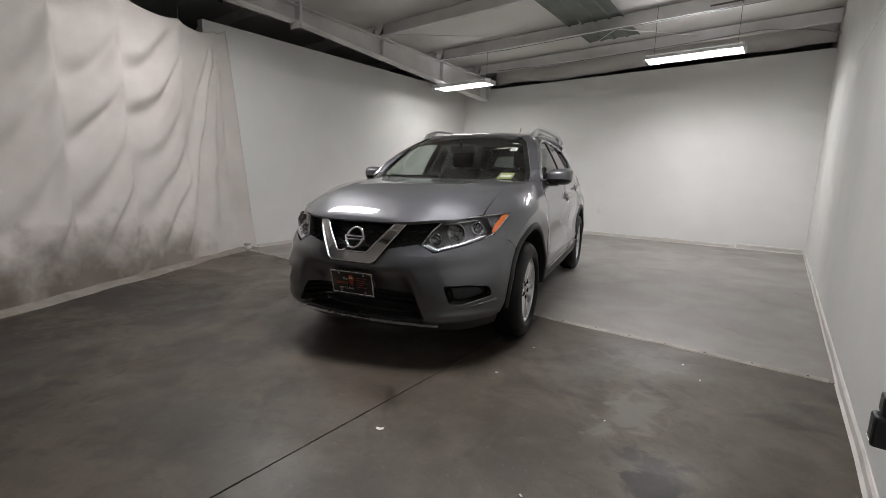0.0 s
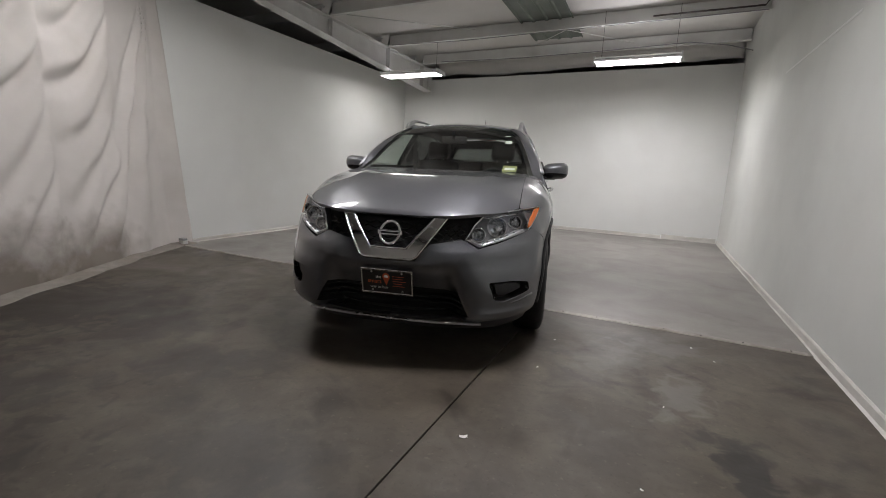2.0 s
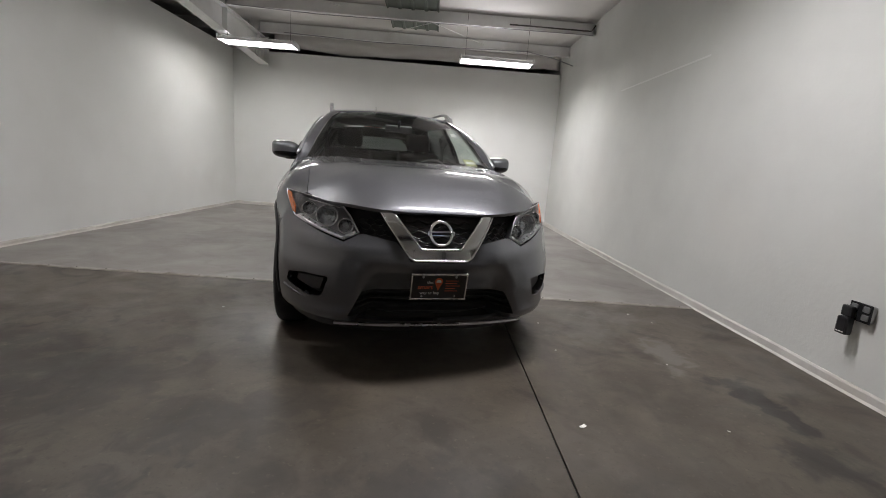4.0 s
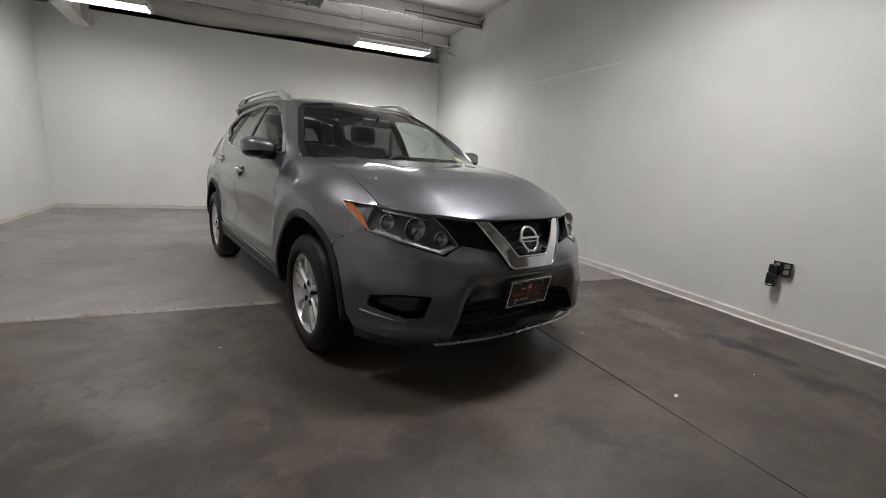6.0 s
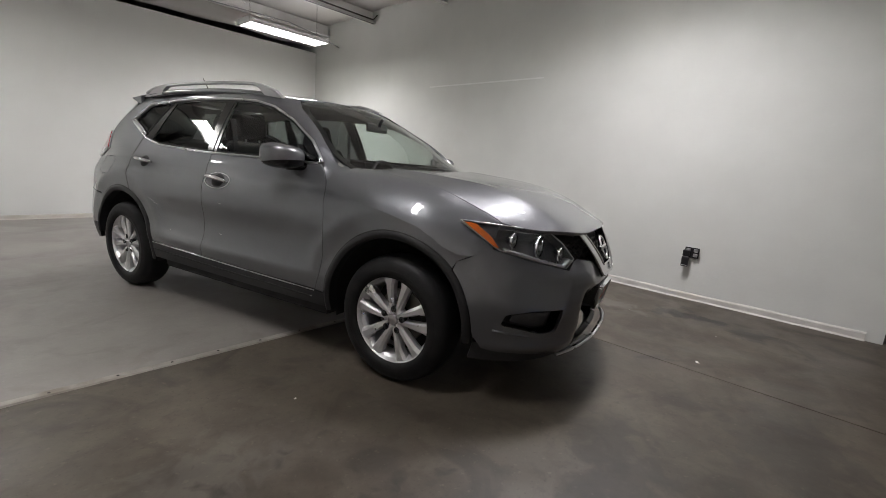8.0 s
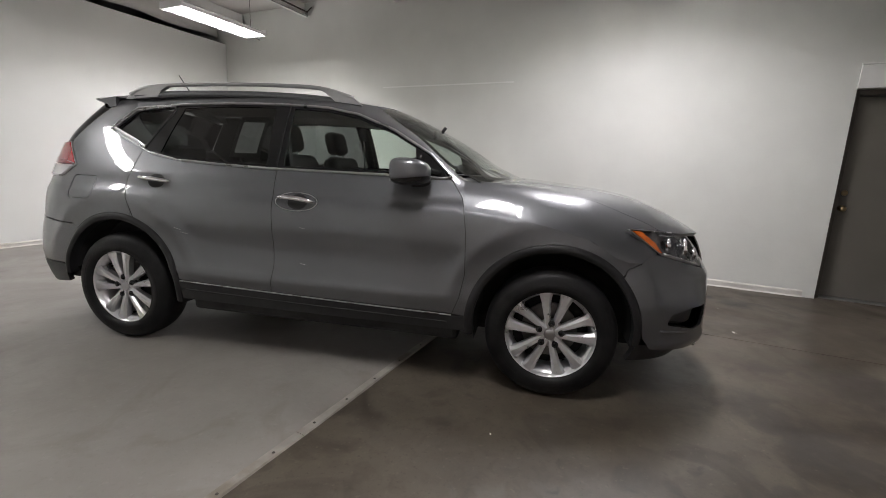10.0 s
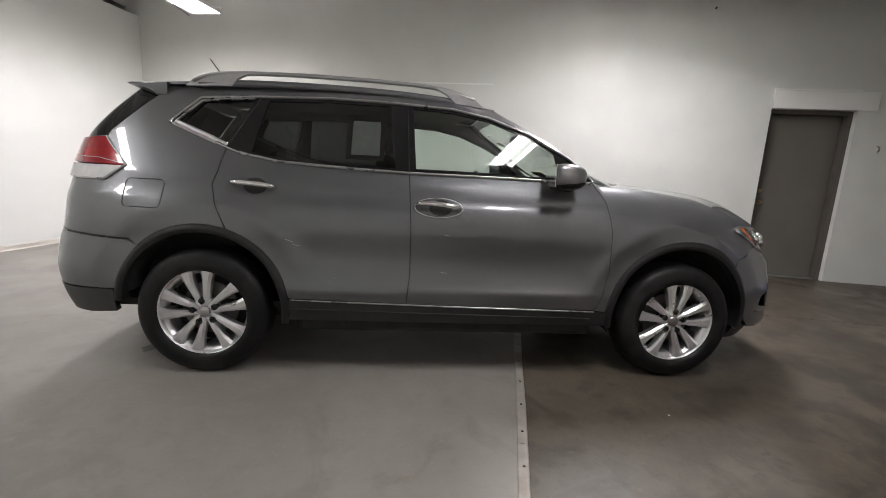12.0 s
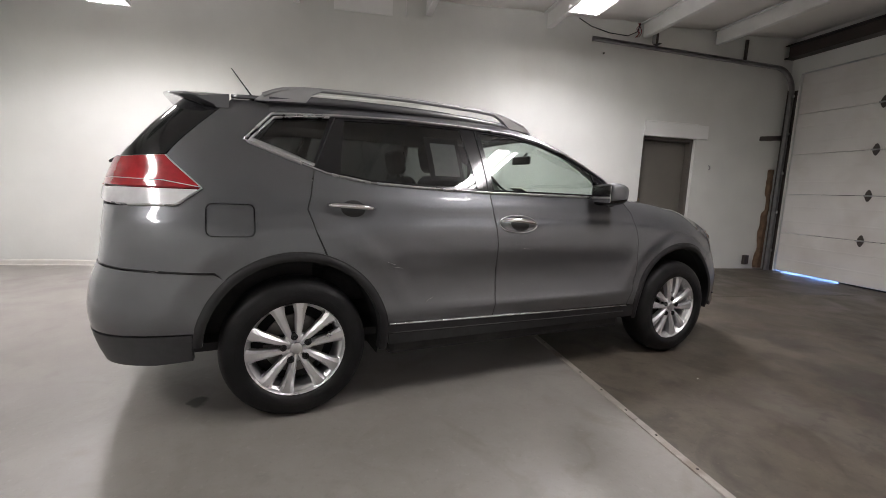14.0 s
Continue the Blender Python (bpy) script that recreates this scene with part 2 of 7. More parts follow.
M_CONC_D = concrete("bare_dark_concrete", (0.052, 0.0415, 0.031), (0.089, 0.074, 0.056), (0.032, 0.0255, 0.0195), 0.6, rough_lo=0.34, marks=FLOOR_MARKS)
M_CONC_L = concrete("grey_painted_concrete", (0.208, 0.192, 0.174), (0.242, 0.226, 0.207), (0.172, 0.157, 0.138), 0.5, rough_lo=0.33, mottle=0.22, stained=0.55, grain=0.35, marks=[(-1.29, 2.95, 0.07, 0.05, 20, (0.05, 0.045, 0.04), 0.9), (-0.3, 3.5, 0.12, 0.06, 40, (0.09, 0.085, 0.08), 0.6), (-2.6, 2.6, 0.6, 0.5, 0, (0.17, 0.16, 0.145), 0.4)])


# ---- mesh helpers ----
def empty(name, m=None):
    ob = new(name)
    ob.empty_display_size = 0.1
    if m is not None:
        ob.matrix_world = m
    return ob


def part(name, bm, material, parent=None, label="", smooth=False, normals=None):
    """Links a bmesh as one mesh object, under a thing or a part."""
    me = bpy.data.meshes.new(name)
    if normals is None and not smooth:
        bmesh.ops.recalc_face_normals(bm, faces=bm.faces[:])
    bm.to_mesh(me)
    bm.free()
    me.materials.append(material)
    if smooth:
        me.shade_smooth()
    ob = new(name, me)
    if parent is not None:
        ob.parent = parent
    if label:
        tagged(ob, label)
    return ob


def structure(ob, label, category):
    return tagged(ob, label, category, kind="structure")


def box(bm, a, b, bevel=0.0, seg=2, m=None):
    """Adds a box from corner a to corner b, its edges rounded."""
    ret = bmesh.ops.create_cube(bm, size=1)
    vs = ret["verts"]
    s = [abs(b[i] - a[i]) for i in range(3)]
    c = [(a[i] + b[i]) / 2 for i in range(3)]
    mm = Matrix.LocRotScale(c, None, s)
    bmesh.ops.transform(bm, matrix=(m @ mm) if m is not None else mm, verts=vs)
    if bevel:
        es = list({e for v in vs for e in v.link_edges})
        bmesh.ops.bevel(bm, geom=es, offset=bevel, segments=seg, affect="EDGES", profile=0.5)
    return bm


def boxes(*args, bevel=0.0):
    bm = bmesh.new()
    for a, b in args:
        box(bm, a, b, bevel)
    return bm


def tube_bm(points, radius, sides=8, closed=False, bm=None, taper=None, cap=True):
    """A round bar swept along a chain of points."""
    bm = bm or bmesh.new()
    pts = [Vector(p) for p in points]
    n = len(pts)
    rings = []
    ref = None
    for i, p in enumerate(pts):
        if closed:
            d = (pts[(i + 1) % n] - pts[i - 1]).normalized()
        else:
            d = (pts[min(i + 1, n - 1)] - pts[max(i - 1, 0)]).normalized()
        if ref is None:
            ref = Vector((0, 0, 1)) if abs(d.z) < 0.9 else Vector((1, 0, 0))
        a = d.cross(ref).normalized()
        b = a.cross(d).normalized()
        ref = b
        r = radius * (taper[i] if taper else 1)
        rx, ry = r if isinstance(r, tuple) else (r, r)
        rings.append([bm.verts.new(p + a * rx * math.cos(k * 2 * math.pi / sides) + b * ry * math.sin(k * 2 * math.pi / sides)) for k in range(sides)])
    for i in range(n if closed else n - 1):
        r0, r1 = rings[i], rings[(i + 1) % n]
        for k in range(sides):
            bm.faces.new((r0[k], r0[(k + 1) % sides], r1[(k + 1) % sides], r1[k]))
    if cap and not closed:
        bm.faces.new(rings[0][::-1])
        bm.faces.new(rings[-1])
    return bm


def lathe_bm(profile, steps=48, axis="x", bm=None):
    """Turns a profile of (axial, radius) pairs round an axis."""
    bm = bm or bmesh.new()
    rings = []
    for k in range(steps):
        a = 2 * math.pi * k / steps
        row = []
        for d, r in profile:
            if axis == "x":
                row.append(bm.verts.new((d, r * math.cos(a), r * math.sin(a))))
            elif axis == "y":
                row.append(bm.verts.new((r * math.cos(a), d, r * math.sin(a))))
            else:
                row.append(bm.verts.new((r * math.cos(a), r * math.sin(a), d)))
        rings.append(row)
    for k in range(steps):
        a, b = rings[k], rings[(k + 1) % steps]
        for i in range(len(profile) - 1):
            bm.faces.new((a[i], a[i + 1], b[i + 1], b[i]))
    bmesh.ops.remove_doubles(bm, verts=bm.verts, dist=1e-6)
    return bm


def spline(pts, n=8, closed=False):
    """Catmull-Rom points through a short chain of control points."""
    p = [Vector(q) for q in pts]
    m = len(p)
    out = []
    for i in range(m if closed else m - 1):
        a, b = p[i], p[(i + 1) % m]
        z = p[i - 1] if (closed or i > 0) else a
        c = p[(i + 2) % m] if (closed or i + 2 < m) else b
        for k in range(n):
            u = k / n
            out.append(0.5 * ((2 * a) + (b - z) * u + (2 * z - 5 * a + 4 * b - c) * u * u + (3 * a - z - 3 * b + c) * u ** 3))
    if not closed:
        out.append(p[-1].copy())
    return out

# ---- the room: x to the right wall, y to the back wall ----
XR, XL, YB, YF, YS, XJ = 2.65, -4.15, 6.45, -4.95, 0.695, 0.75
WALL_H = 3.17


def roof_z(y):
    return 3.75 - 0.02 * y


# floors: two bare slabs with a sawn joint, and the painted slab behind the strip
structure(part("floor_front_1", boxes(((XJ + 0.004, YF - 1, -0.15), (XR + 0.3, YS - 0.02, 0)), bevel=0.002), M_CONC_D), "bare dark grey concrete slab with damp stains", "floor")
structure(part("floor_front_2", boxes(((-6.5, YF - 1, -0.15), (XJ - 0.004, YS - 0.02, 0)), bevel=0.002), M_CONC_D), "bare dark grey concrete slab with worn marks", "floor")
structure(part("floor_joint", boxes(((XJ - 0.05, YF - 1, -0.16), (XJ + 0.05, YS, -0.012))), M_BLACK), "dark sawn joint between the concrete slabs", "floor joint")
structure(part("floor_back", boxes(((-6.5, YS - 0.02, -0.15), (XR + 0.3, 9.0, 0.004))), M_CONC_L), "smooth light grey painted concrete floor", "floor")

# flat metal strip on the seam, with its screws
M_STRIP = mat("worn_pale_metal_strip", (0.36, 0.33, 0.3), 0.5, metal=0.35, vary=0.2, scale=8, stain=(0.16, 0.13, 0.1), stain_amt=0.7, stain_scale=5, bump=0.3, bump_scale=60)
strip = structure(empty("seam_strip", pose(0, YS, 0)), "worn pale metal strip screwed over the floor seam", "floor strip")
SEGS = [(-4.1, -1.75), (-1.746, 0.65), (0.654, 2.6)]
for a, b in SEGS:
    bm = bmesh.new()
    n = 24
    top, bot = [], []
    for i in range(n + 1):
        x = a + (b - a) * i / n
        wob = 0.004 * noise.noise((x * 1.7, 3.1, 0))
        lift = 0.0015 * noise.noise((x * 3.0, 0.4, 1))
        prof = [(-0.027, 0.0), (-0.022, 0.008 + lift), (0.018, 0.009 + lift), (0.024, 0.002)]
        top.append([bm.verts.new((x, wob + q, z)) for q, z in prof])
    for i in range(n):
        for k in range(3):
            bm.faces.new((top[i][k], top[i + 1][k], top[i + 1][k + 1], top[i][k + 1]))
    bm.faces.new(top[0])
    bm.faces.new(top[-1][::-1])
    part("strip_length", bm, M_STRIP, strip)
screw_me = None
for i in range(26):
    x = -4.0 + i * 0.26 + 0.02 * math.sin(i * 7.3)
    if screw_me is None:
        s = part("screw", lathe_bm([(0, 0.0), (0, 0.007), (0.003, 0.005), (0.004, 0.0)], 10, "z"), M_STEEL_D, strip)
        screw_me = s.data
    else:
        s = new("screw", screw_me)
        s.parent = strip
    s.location = (x, -0.004, 0.0085)

# right wall with its door opening
DY0, DY1, DZ = -3.27, -2.31, 2.13
structure(part("wall_right", boxes(((XR, DY1, -0.1), (XR + 0.25, 9.0, 4.1)), ((XR, YF - 1, -0.1), (XR + 0.25, DY0, 4.1)), ((XR, DY0, DZ), (XR + 0.25, DY1, 4.1)), ), M_BLOCK), "white painted masonry wall with scuffs", "wall")
structure(part("wall_back", boxes(((-4.35, YB, -0.1), (XR, YB + 0.13, WALL_H))), M_WALL), "white painted partition wall, open above", "wall")
structure(part("wall_left", boxes(((XL - 0.13, 0.3, -0.1), (XL, YB, WALL_H))), M_WALL), "white painted partition wall, open above", "wall")
# added dark shell that closes the hall, standing in for unlit space beyond
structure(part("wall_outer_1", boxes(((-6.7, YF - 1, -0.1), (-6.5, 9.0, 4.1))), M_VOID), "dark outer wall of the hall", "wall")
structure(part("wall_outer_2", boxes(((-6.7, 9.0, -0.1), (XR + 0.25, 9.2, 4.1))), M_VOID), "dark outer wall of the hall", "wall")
GX0, GX1, GZ = -1.9, 2.47, 3.26
structure(part("wall_front", boxes(((-6.7, YF - 0.2, -0.1), (GX0, YF, 4.1)), ((GX1, YF - 0.2, -0.1), (XR, YF, 4.1)), ((GX0, YF - 0.2, GZ), (GX1, YF, 4.1))), M_BLOCK), "off-white masonry wall round the sectional door", "wall")


def skirting(name, a, b, inward, h=0.085, t=0.016):
    """An uneven scuffed board along the foot of a wall."""
    bm = bmesh.new()
    a, b, inward = Vector(a), Vector(b), Vector(inward)
    n = max(8, int((b - a).length / 0.12))
    rows = []
    for i in range(n + 1):
        p = a.lerp(b, i / n)
        w = 0.004 * noise.noise((p.x * 2, p.y * 2, 5))
        hh = h + 0.008 * noise.noise((p.x * 1.3, p.y * 1.3, 9))
        rows.append([bm.verts.new(p + inward * q + Vector((0, 0, z))) for q, z in ((t + 0.012 + w, 0.0), (t + w, 0.014), (t + w, hh - 0.012), (t * 0.4 + w, hh), (0.0, hh + 0.002))])
    for i in range(n):
        for k in range(4):
            bm.faces.new((rows[i][k], rows[i + 1][k], rows[i + 1][k + 1], rows[i][k + 1]))
    ob = part(name, bm, M_BASE, smooth=False)
    return structure(ob, "scuffed off-white baseboard along the wall foot", "baseboard")


skirting("baseboard_1", (XR, YB, 0), (XR, -2.2, 0), (-1, 0, 0), h=0.07, t=0.012)
skirting("baseboard_2", (1.7, YB, 0.004), (-4.13, YB, 0.004), (0, -1, 0), h=0.06, t=0.012)
skirting("baseboard_3", (2.62, YB, 0.004), (1.72, YB, 0.004), (0, -1, 0), h=0.085, t=0.016)
skirting("baseboard_4", (XL, 0.7, 0.004), (XL, YB - 0.02, 0.004), (1, 0, 0), h=0.05, t=0.012)

# ---- roof ----
bm = bmesh.new()
ys = [-6 + 0.25 * i for i in range(61)]
xs = [-6.6 + 0.3 * i for i in range(32)]
grid = []
for y in ys:
    sag = abs(math.sin((y - 1.25) / 1.52 * math.pi)) * 0.025
    grid.append([bm.verts.new((x, y, roof_z(y) - sag - 0.006 * noise.noise((x * 1.5, y * 2.2, 0)))) for x in xs])
for i in range(len(ys) - 1):
    for k in range(len(xs) - 1):
        bm.faces.new((grid[i][k], grid[i + 1][k], grid[i + 1][k + 1], grid[i][k + 1]))
ret = bmesh.ops.extrude_face_region(bm, geom=bm.faces[:])
bmesh.ops.translate(bm, vec=(0, 0, 0.12), verts=[v for v in ret["geom"] if isinstance(v, bmesh.types.BMVert)])
structure(part("ceiling", bm, M_ROOF, smooth=True), "sagging white-faced roof insulation between the purlins", "ceiling")

# ribbed panel let into the roof
bm = bmesh.new()
rows = []
for y in (2.9, 4.25, 5.6):
    row = []
    for i in range(49):
        x = -0.82 + i * 0.86 / 48
        rib = 0.018 if (i % 12) in (0, 1, 11) else 0.0
        row.append(bm.verts.new((x, y, roof_z(y) - 0.045 - rib)))
    rows.append(row)
for i in range(2):
    for k in range(48):
        bm.faces.new((rows[i][k], rows[i + 1][k], rows[i + 1][k + 1], rows[i][k + 1]))
ret = bmesh.ops.extrude_face_region(bm, geom=bm.faces[:])
bmesh.ops.translate(bm, vec=(0, 0, 0.008), verts=[v for v in ret["geom"] if isinstance(v, bmesh.types.BMVert)])
structure(part("ceiling_panel", bm, M_SKY), "dull green-grey ribbed rooflight panel", "roof panel")


def c_purlin(y, x0=-3.42, x1=XR - 0.02):
    """A cold-formed Z purlin that spans from the main beam to the wall."""
    zt = roof_z(y) - 0.03
    h, f, t, lip = 0.2, 0.075, 0.006, 0.02
    bm = bmesh.new()
    prof = [(f, -lip), (f, 0), (0, 0), (0, -h), (-f, -h), (-f, -h + lip), (-f + t, -h + lip), (-f + t, -h + t), (t, -h + t), (t, -t), (f - t, -t), (f - t, -lip)]
    ends = [[bm.verts.new((x, y + q, zt + z)) for q, z in prof] for x in (x0, x1)]
    for k in range(len(prof)):
        bm.faces.new((ends[0][k], ends[0][(k + 1) % 12], ends[1][(k + 1) % 12], ends[1][k]))
    bm.faces.new(ends[0][::-1])
    bm.faces.new(ends[1])
    return part("purlin", bm, M_STEEL_W)


PURLINS = (5.98, 4.62, 2.95, 1.22, -0.55, -2.12, -3.41)
for y in PURLINS:
    p = tagged(c_purlin(y), "white painted steel purlin under the roof", "roof beam", "roof purlins", "structure")
for y in (5.98, 4.62, 2.95, 1.22, -0.55):
    p = tagged(c_purlin(y, -6.4, -3.62), "dusty steel purlin beyond the main beam", "roof beam", "roof purlins", "structure")


def i_beam(x, y0, y1, bot, top, w=0.2, tf=0.014, tw=0.01):
    """A tapered welded frame beam along y; bot and top give its flange heights."""
    bm = bmesh.new()
    for lo, hi, hw in ((lambda y: bot(y), lambda y: bot(y) + tf, w / 2), (lambda y: top(y) - tf, lambda y: top(y), w / 2), (lambda y: bot(y) + tf, lambda y: top(y) - tf, tw / 2)):
        v = [bm.verts.new((x + sx * hw, y, f(y))) for y in (y0, y1) for f in (lo, hi) for sx in (-1, 1)]
        for q in ((0, 1, 3, 2), (4, 6, 7, 5), (0, 4, 5, 1), (2, 3, 7, 6), (0, 2, 6, 4), (1, 5, 7, 3)):
            bm.faces.new([v[k] for k in q])
    return bm


def beam_bot(y):
    return 3.27 - 0.0735 * (y - 1.27)


beam = structure(empty("main_beam"), "white painted tapered steel roof beam", "roof beam")
part("beam_length", i_beam(-3.5, 1.33, 6.36, beam_bot, lambda y: roof_z(y) - 0.24), M_STEEL_W, beam)
part("beam_length", i_beam(-3.5, -4.9, 1.29, lambda y: 3.27 - 0.02 * (y - 1.27), lambda y: roof_z(y) - 0.24), M_STEEL_W, beam)
part("splice_plate", boxes(((-3.62, 1.291, 3.2), (-3.38, 1.31, 3.53)), ((-3.62, 1.311, 3.2), (-3.38, 1.329, 3.53)), bevel=0.002), M_STEEL_W, beam)
part("end_plate", boxes(((-3.61, 6.361, 2.86), (-3.39, 6.375, 3.42)), bevel=0.002), M_STEEL_W, beam)
for y in (5.98, 4.62, 2.95):
    part("stiffener", boxes(((-3.495, y - 0.005, beam_bot(y) + 0.016), (-3.41, y + 0.005, roof_z(y) - 0.256))), M_STEEL_W, beam)
bolt = None
for k in range(4):
    for sx in (-1, 1):
        if bolt is None:
            b = part("bolt", lathe_bm([(0, 0), (0, 0.014), (0.01, 0.014), (0.01, 0)], 6, "y"), M_STEEL_W, beam)
            bolt = b.data
        else:
            b = new("bolt", bolt)
            b.parent = beam
        b.location = (-3.5 + sx * 0.07, 1.281, 3.26 + k * 0.075)

# insulation that hangs down behind the back wall's top
bm = bmesh.new()
rows = []
for i in range(61):
    x = -3.38 + 6.02 * i / 60
    low = 3.3 + 0.05 * noise.noise((x * 1.3, 2.0, 0)) - 0.05 * (1 if x < 0 else 0) * abs(math.sin(x * 1.1))
    rows.append([bm.verts.new((x, 6.62 + 0.03 * noise.noise((x * 2, z * 3, 3)), z)) for z in (low, low + 0.1, 3.62)])
for i in range(60):
    for k in range(2):
        bm.faces.new((rows[i][k], rows[i + 1][k], rows[i + 1][k + 1], rows[i][k + 1]))
ret = bmesh.ops.extrude_face_region(bm, geom=bm.faces[:])
bmesh.ops.translate(bm, vec=(0, 0.04, 0), verts=[v for v in ret["geom"] if isinstance(v, bmesh.types.BMVert)])
structure(part("ceiling_edge", bm, M_ROOF, smooth=True), "ragged white insulation hanging over the wall top", "insulation")

# dark lintel beam over the sectional door
structure(part("lintel_beam", boxes(((-6.4, YF + 0.02, 3.5), (XR - 0.01, YF + 0.2, 3.515)), ((-6.4, YF + 0.1, 3.515), (XR - 0.01, YF + 0.115, 3.7)), ((-6.4, YF + 0.02, 3.7), (XR - 0.01, YF + 0.2, 3.712))), M_STEEL_D), "dark brown steel lintel beam over the door", "roof beam")

# tie rods, cables and pipes up under the roof
def bar(name, pts, r, material, label, category, sides=6):
    return structure(part(name, tube_bm(pts, r, sides), material, smooth=True), label, category)


bar("brace_rod", [(-3.4, 2.9, 3.5), (-1.5, 4.3, 3.47)], 0.006, M_STEEL_W, "thin white steel cross brace", "brace rod")
bar("brace_rod", [(-0.2, 4.5, 3.44), (0.9, 5.6, 3.42)], 0.006, M_STEEL_W, "thin white steel cross brace", "brace rod")
bar("brace_rod", [(-0.9, 5.5, 3.44), (0.1, 4.5, 3.45)], 0.006, M_STEEL_W, "thin white steel cross brace", "brace rod")
bar("conduit", [(-2.9, 5.84, 3.4), (-1.2, 5.84, 3.36), (0.4, 5.84, 3.38), (1.75, 5.84, 3.42), (2.3, 5.75, 3.31), (2.63, 5.6, 3.17)], 0.009, M_GALV, "thin grey cable conduit under the purlin", "conduit")
bar("conduit", [(-3.3, 4.53, 3.43), (-1.9, 4.53, 3.39), (2.6, 4.53, 3.42)], 0.007, M_GALV, "thin grey cable conduit under the purlin", "conduit")
bar("conduit", [(1.2, 4.5, 3.47), (2.55, 4.5, 3.47), (2.6, 4.45, 3.55)], 0.012, M_STEEL_D, "dark cable along the purlin", "conduit")
bar("wall_rod", [(XR - 0.03, 1.5, 3.45), (XR - 0.06, 1.5, 3.68)], 0.012, M_STEEL_W, "short white rod on the wall top", "brace rod")

# plain white panel lying up against the wall top
structure(part("wall_panel", boxes(((XR - 0.022, 1.68, 3.44), (XR - 0.002, 2.45, 3.68)), bevel=0.003), M_WALL), "plain white panel high on the wall", "wall panel")
# long shallow ledge mark where the wall coating changes
structure(part("wall_ledge", boxes(((XR - 0.003, 1.15, 2.322), (XR + 0.001, 3.15, 2.34)), bevel=0.0012), M_WALL), "thin raised paint line along the wall", "wall trim")


# ---- hanging lamps ----
def hanging_lamp(x, y, z):
    """A long tube lamp with a white tray, bare tubes, end caps and two wires."""
    lamp = empty("hanging_lamp", pose(x, y, z))
    h, w = LAMP_L / 2, LAMP_W / 2
    bm = bmesh.new()
    prof = [(-w, -0.03), (-w * 0.97, 0.012), (-w * 0.55, 0.05), (w * 0.55, 0.05), (w * 0.97, 0.012), (w, -0.03), (w * 0.94, -0.022), (w * 0.5, 0.03), (-w * 0.5, 0.03), (-w * 0.94, -0.022)]
    e = [[bm.verts.new((sx, q, zz)) for q, zz in prof] for sx in (-h, h)]
    for k in range(len(prof)):
        bm.faces.new((e[0][k], e[0][(k + 1) % 10], e[1][(k + 1) % 10], e[1][k]))
    bm.faces.new(e[0][::-1])
    bm.faces.new(e[1])
    part("tray", bm, M_REFL, lamp, "white folded metal tray")
    for sx in (-1, 1):
        part("end_cap", boxes(((sx * h - 0.012, -w, -0.032), (sx * h + 0.012, w, 0.05)), bevel=0.004), M_REFL, lamp)
        part("wire", tube_bm([(sx * h * 0.86, 0, 0.05), (sx * h * 0.86, 0.01, roof_z(y) - z + 0.02)], 0.003, 5), M_STEEL_D, lamp, "thin hanging wire")
    for q in (-0.155, -0.12, -0.01, 0.03, 0.07, 0.11, 0.15):
        part("tube", lathe_bm([(-h + 0.015, 0.0), (-h + 0.015, 0.013), (h - 0.015, 0.013), (h - 0.015, 0.0)], 10, "x"), M_TUBE, lamp, "lit white tube", smooth=True).location = (0, q, -0.012)
    return tagged(lamp, "lit white tube lamp hung on thin wires", "ceiling lamp", "hanging lamps")


for q in LAMPS:
    hanging_lamp(*q)

# ---- side door in the right wall ----
door = structure(empty("door_1", pose(XR, (DY0 + DY1) / 2, 0)), "closed grey-brown steel door in a brown frame", "door")
hw = (DY1 - DY0) / 2
part("door_leaf", boxes(((0.165, -hw + 0.055, 0.012), (0.21, hw - 0.055, DZ - 0.055)), bevel=0.003), M_DOOR, door)
part("jamb", boxes(((0.06, -hw + 0.002, 0), (0.215, -hw + 0.05, DZ - 0.002)), bevel=0.003), M_DOORFR, door)
part("jamb", boxes(((0.06, hw - 0.05, 0), (0.215, hw - 0.002, DZ - 0.002)), bevel=0.003), M_DOORFR, door)
part("head", boxes(((0.06, -hw + 0.05, DZ - 0.05), (0.215, hw - 0.05, DZ - 0.002)), bevel=0.003), M_DOORFR, door)
part("threshold", boxes(((0.06, -hw + 0.05, 0.0), (0.22, hw - 0.05, 0.01)), bevel=0.002), M_GALV, door)
kn = lathe_bm([(0.165, 0.0), (0.164, 0.032), (0.158, 0.032), (0.152, 0.012), (0.13, 0.012), (0.122, 0.026), (0.105, 0.028), (0.098, 0.018), (0.096, 0.0)], 20, "x")
k = part("door_knob", kn, M_BRASS, door, "round dull brass knob", smooth=True)
k.location = (0, hw - 0.12, 0.96)
k = part("deadbolt", lathe_bm([(0.165, 0.0), (0.164, 0.03), (0.152, 0.026), (0.148, 0.0)], 20, "x"), M_BRASS, door, "round brass deadbolt", smooth=True)
k.location = (0, hw - 0.12, 1.12)
structure(part("door_header", boxes(((XR - 0.022, DY0 - 0.2, DZ), (XR, DY1, DZ + 0.215)), bevel=0.004), M_WALL), "white boxed header over the door", "door trim")
structure(part("door_header_trim", boxes(((XR - 0.03, DY0 + 0.01, DZ + 0.216), (XR, DY1 + 0.004, DZ + 0.232)), bevel=0.003), M_WALL), "thin white trim on the door header", "door trim")

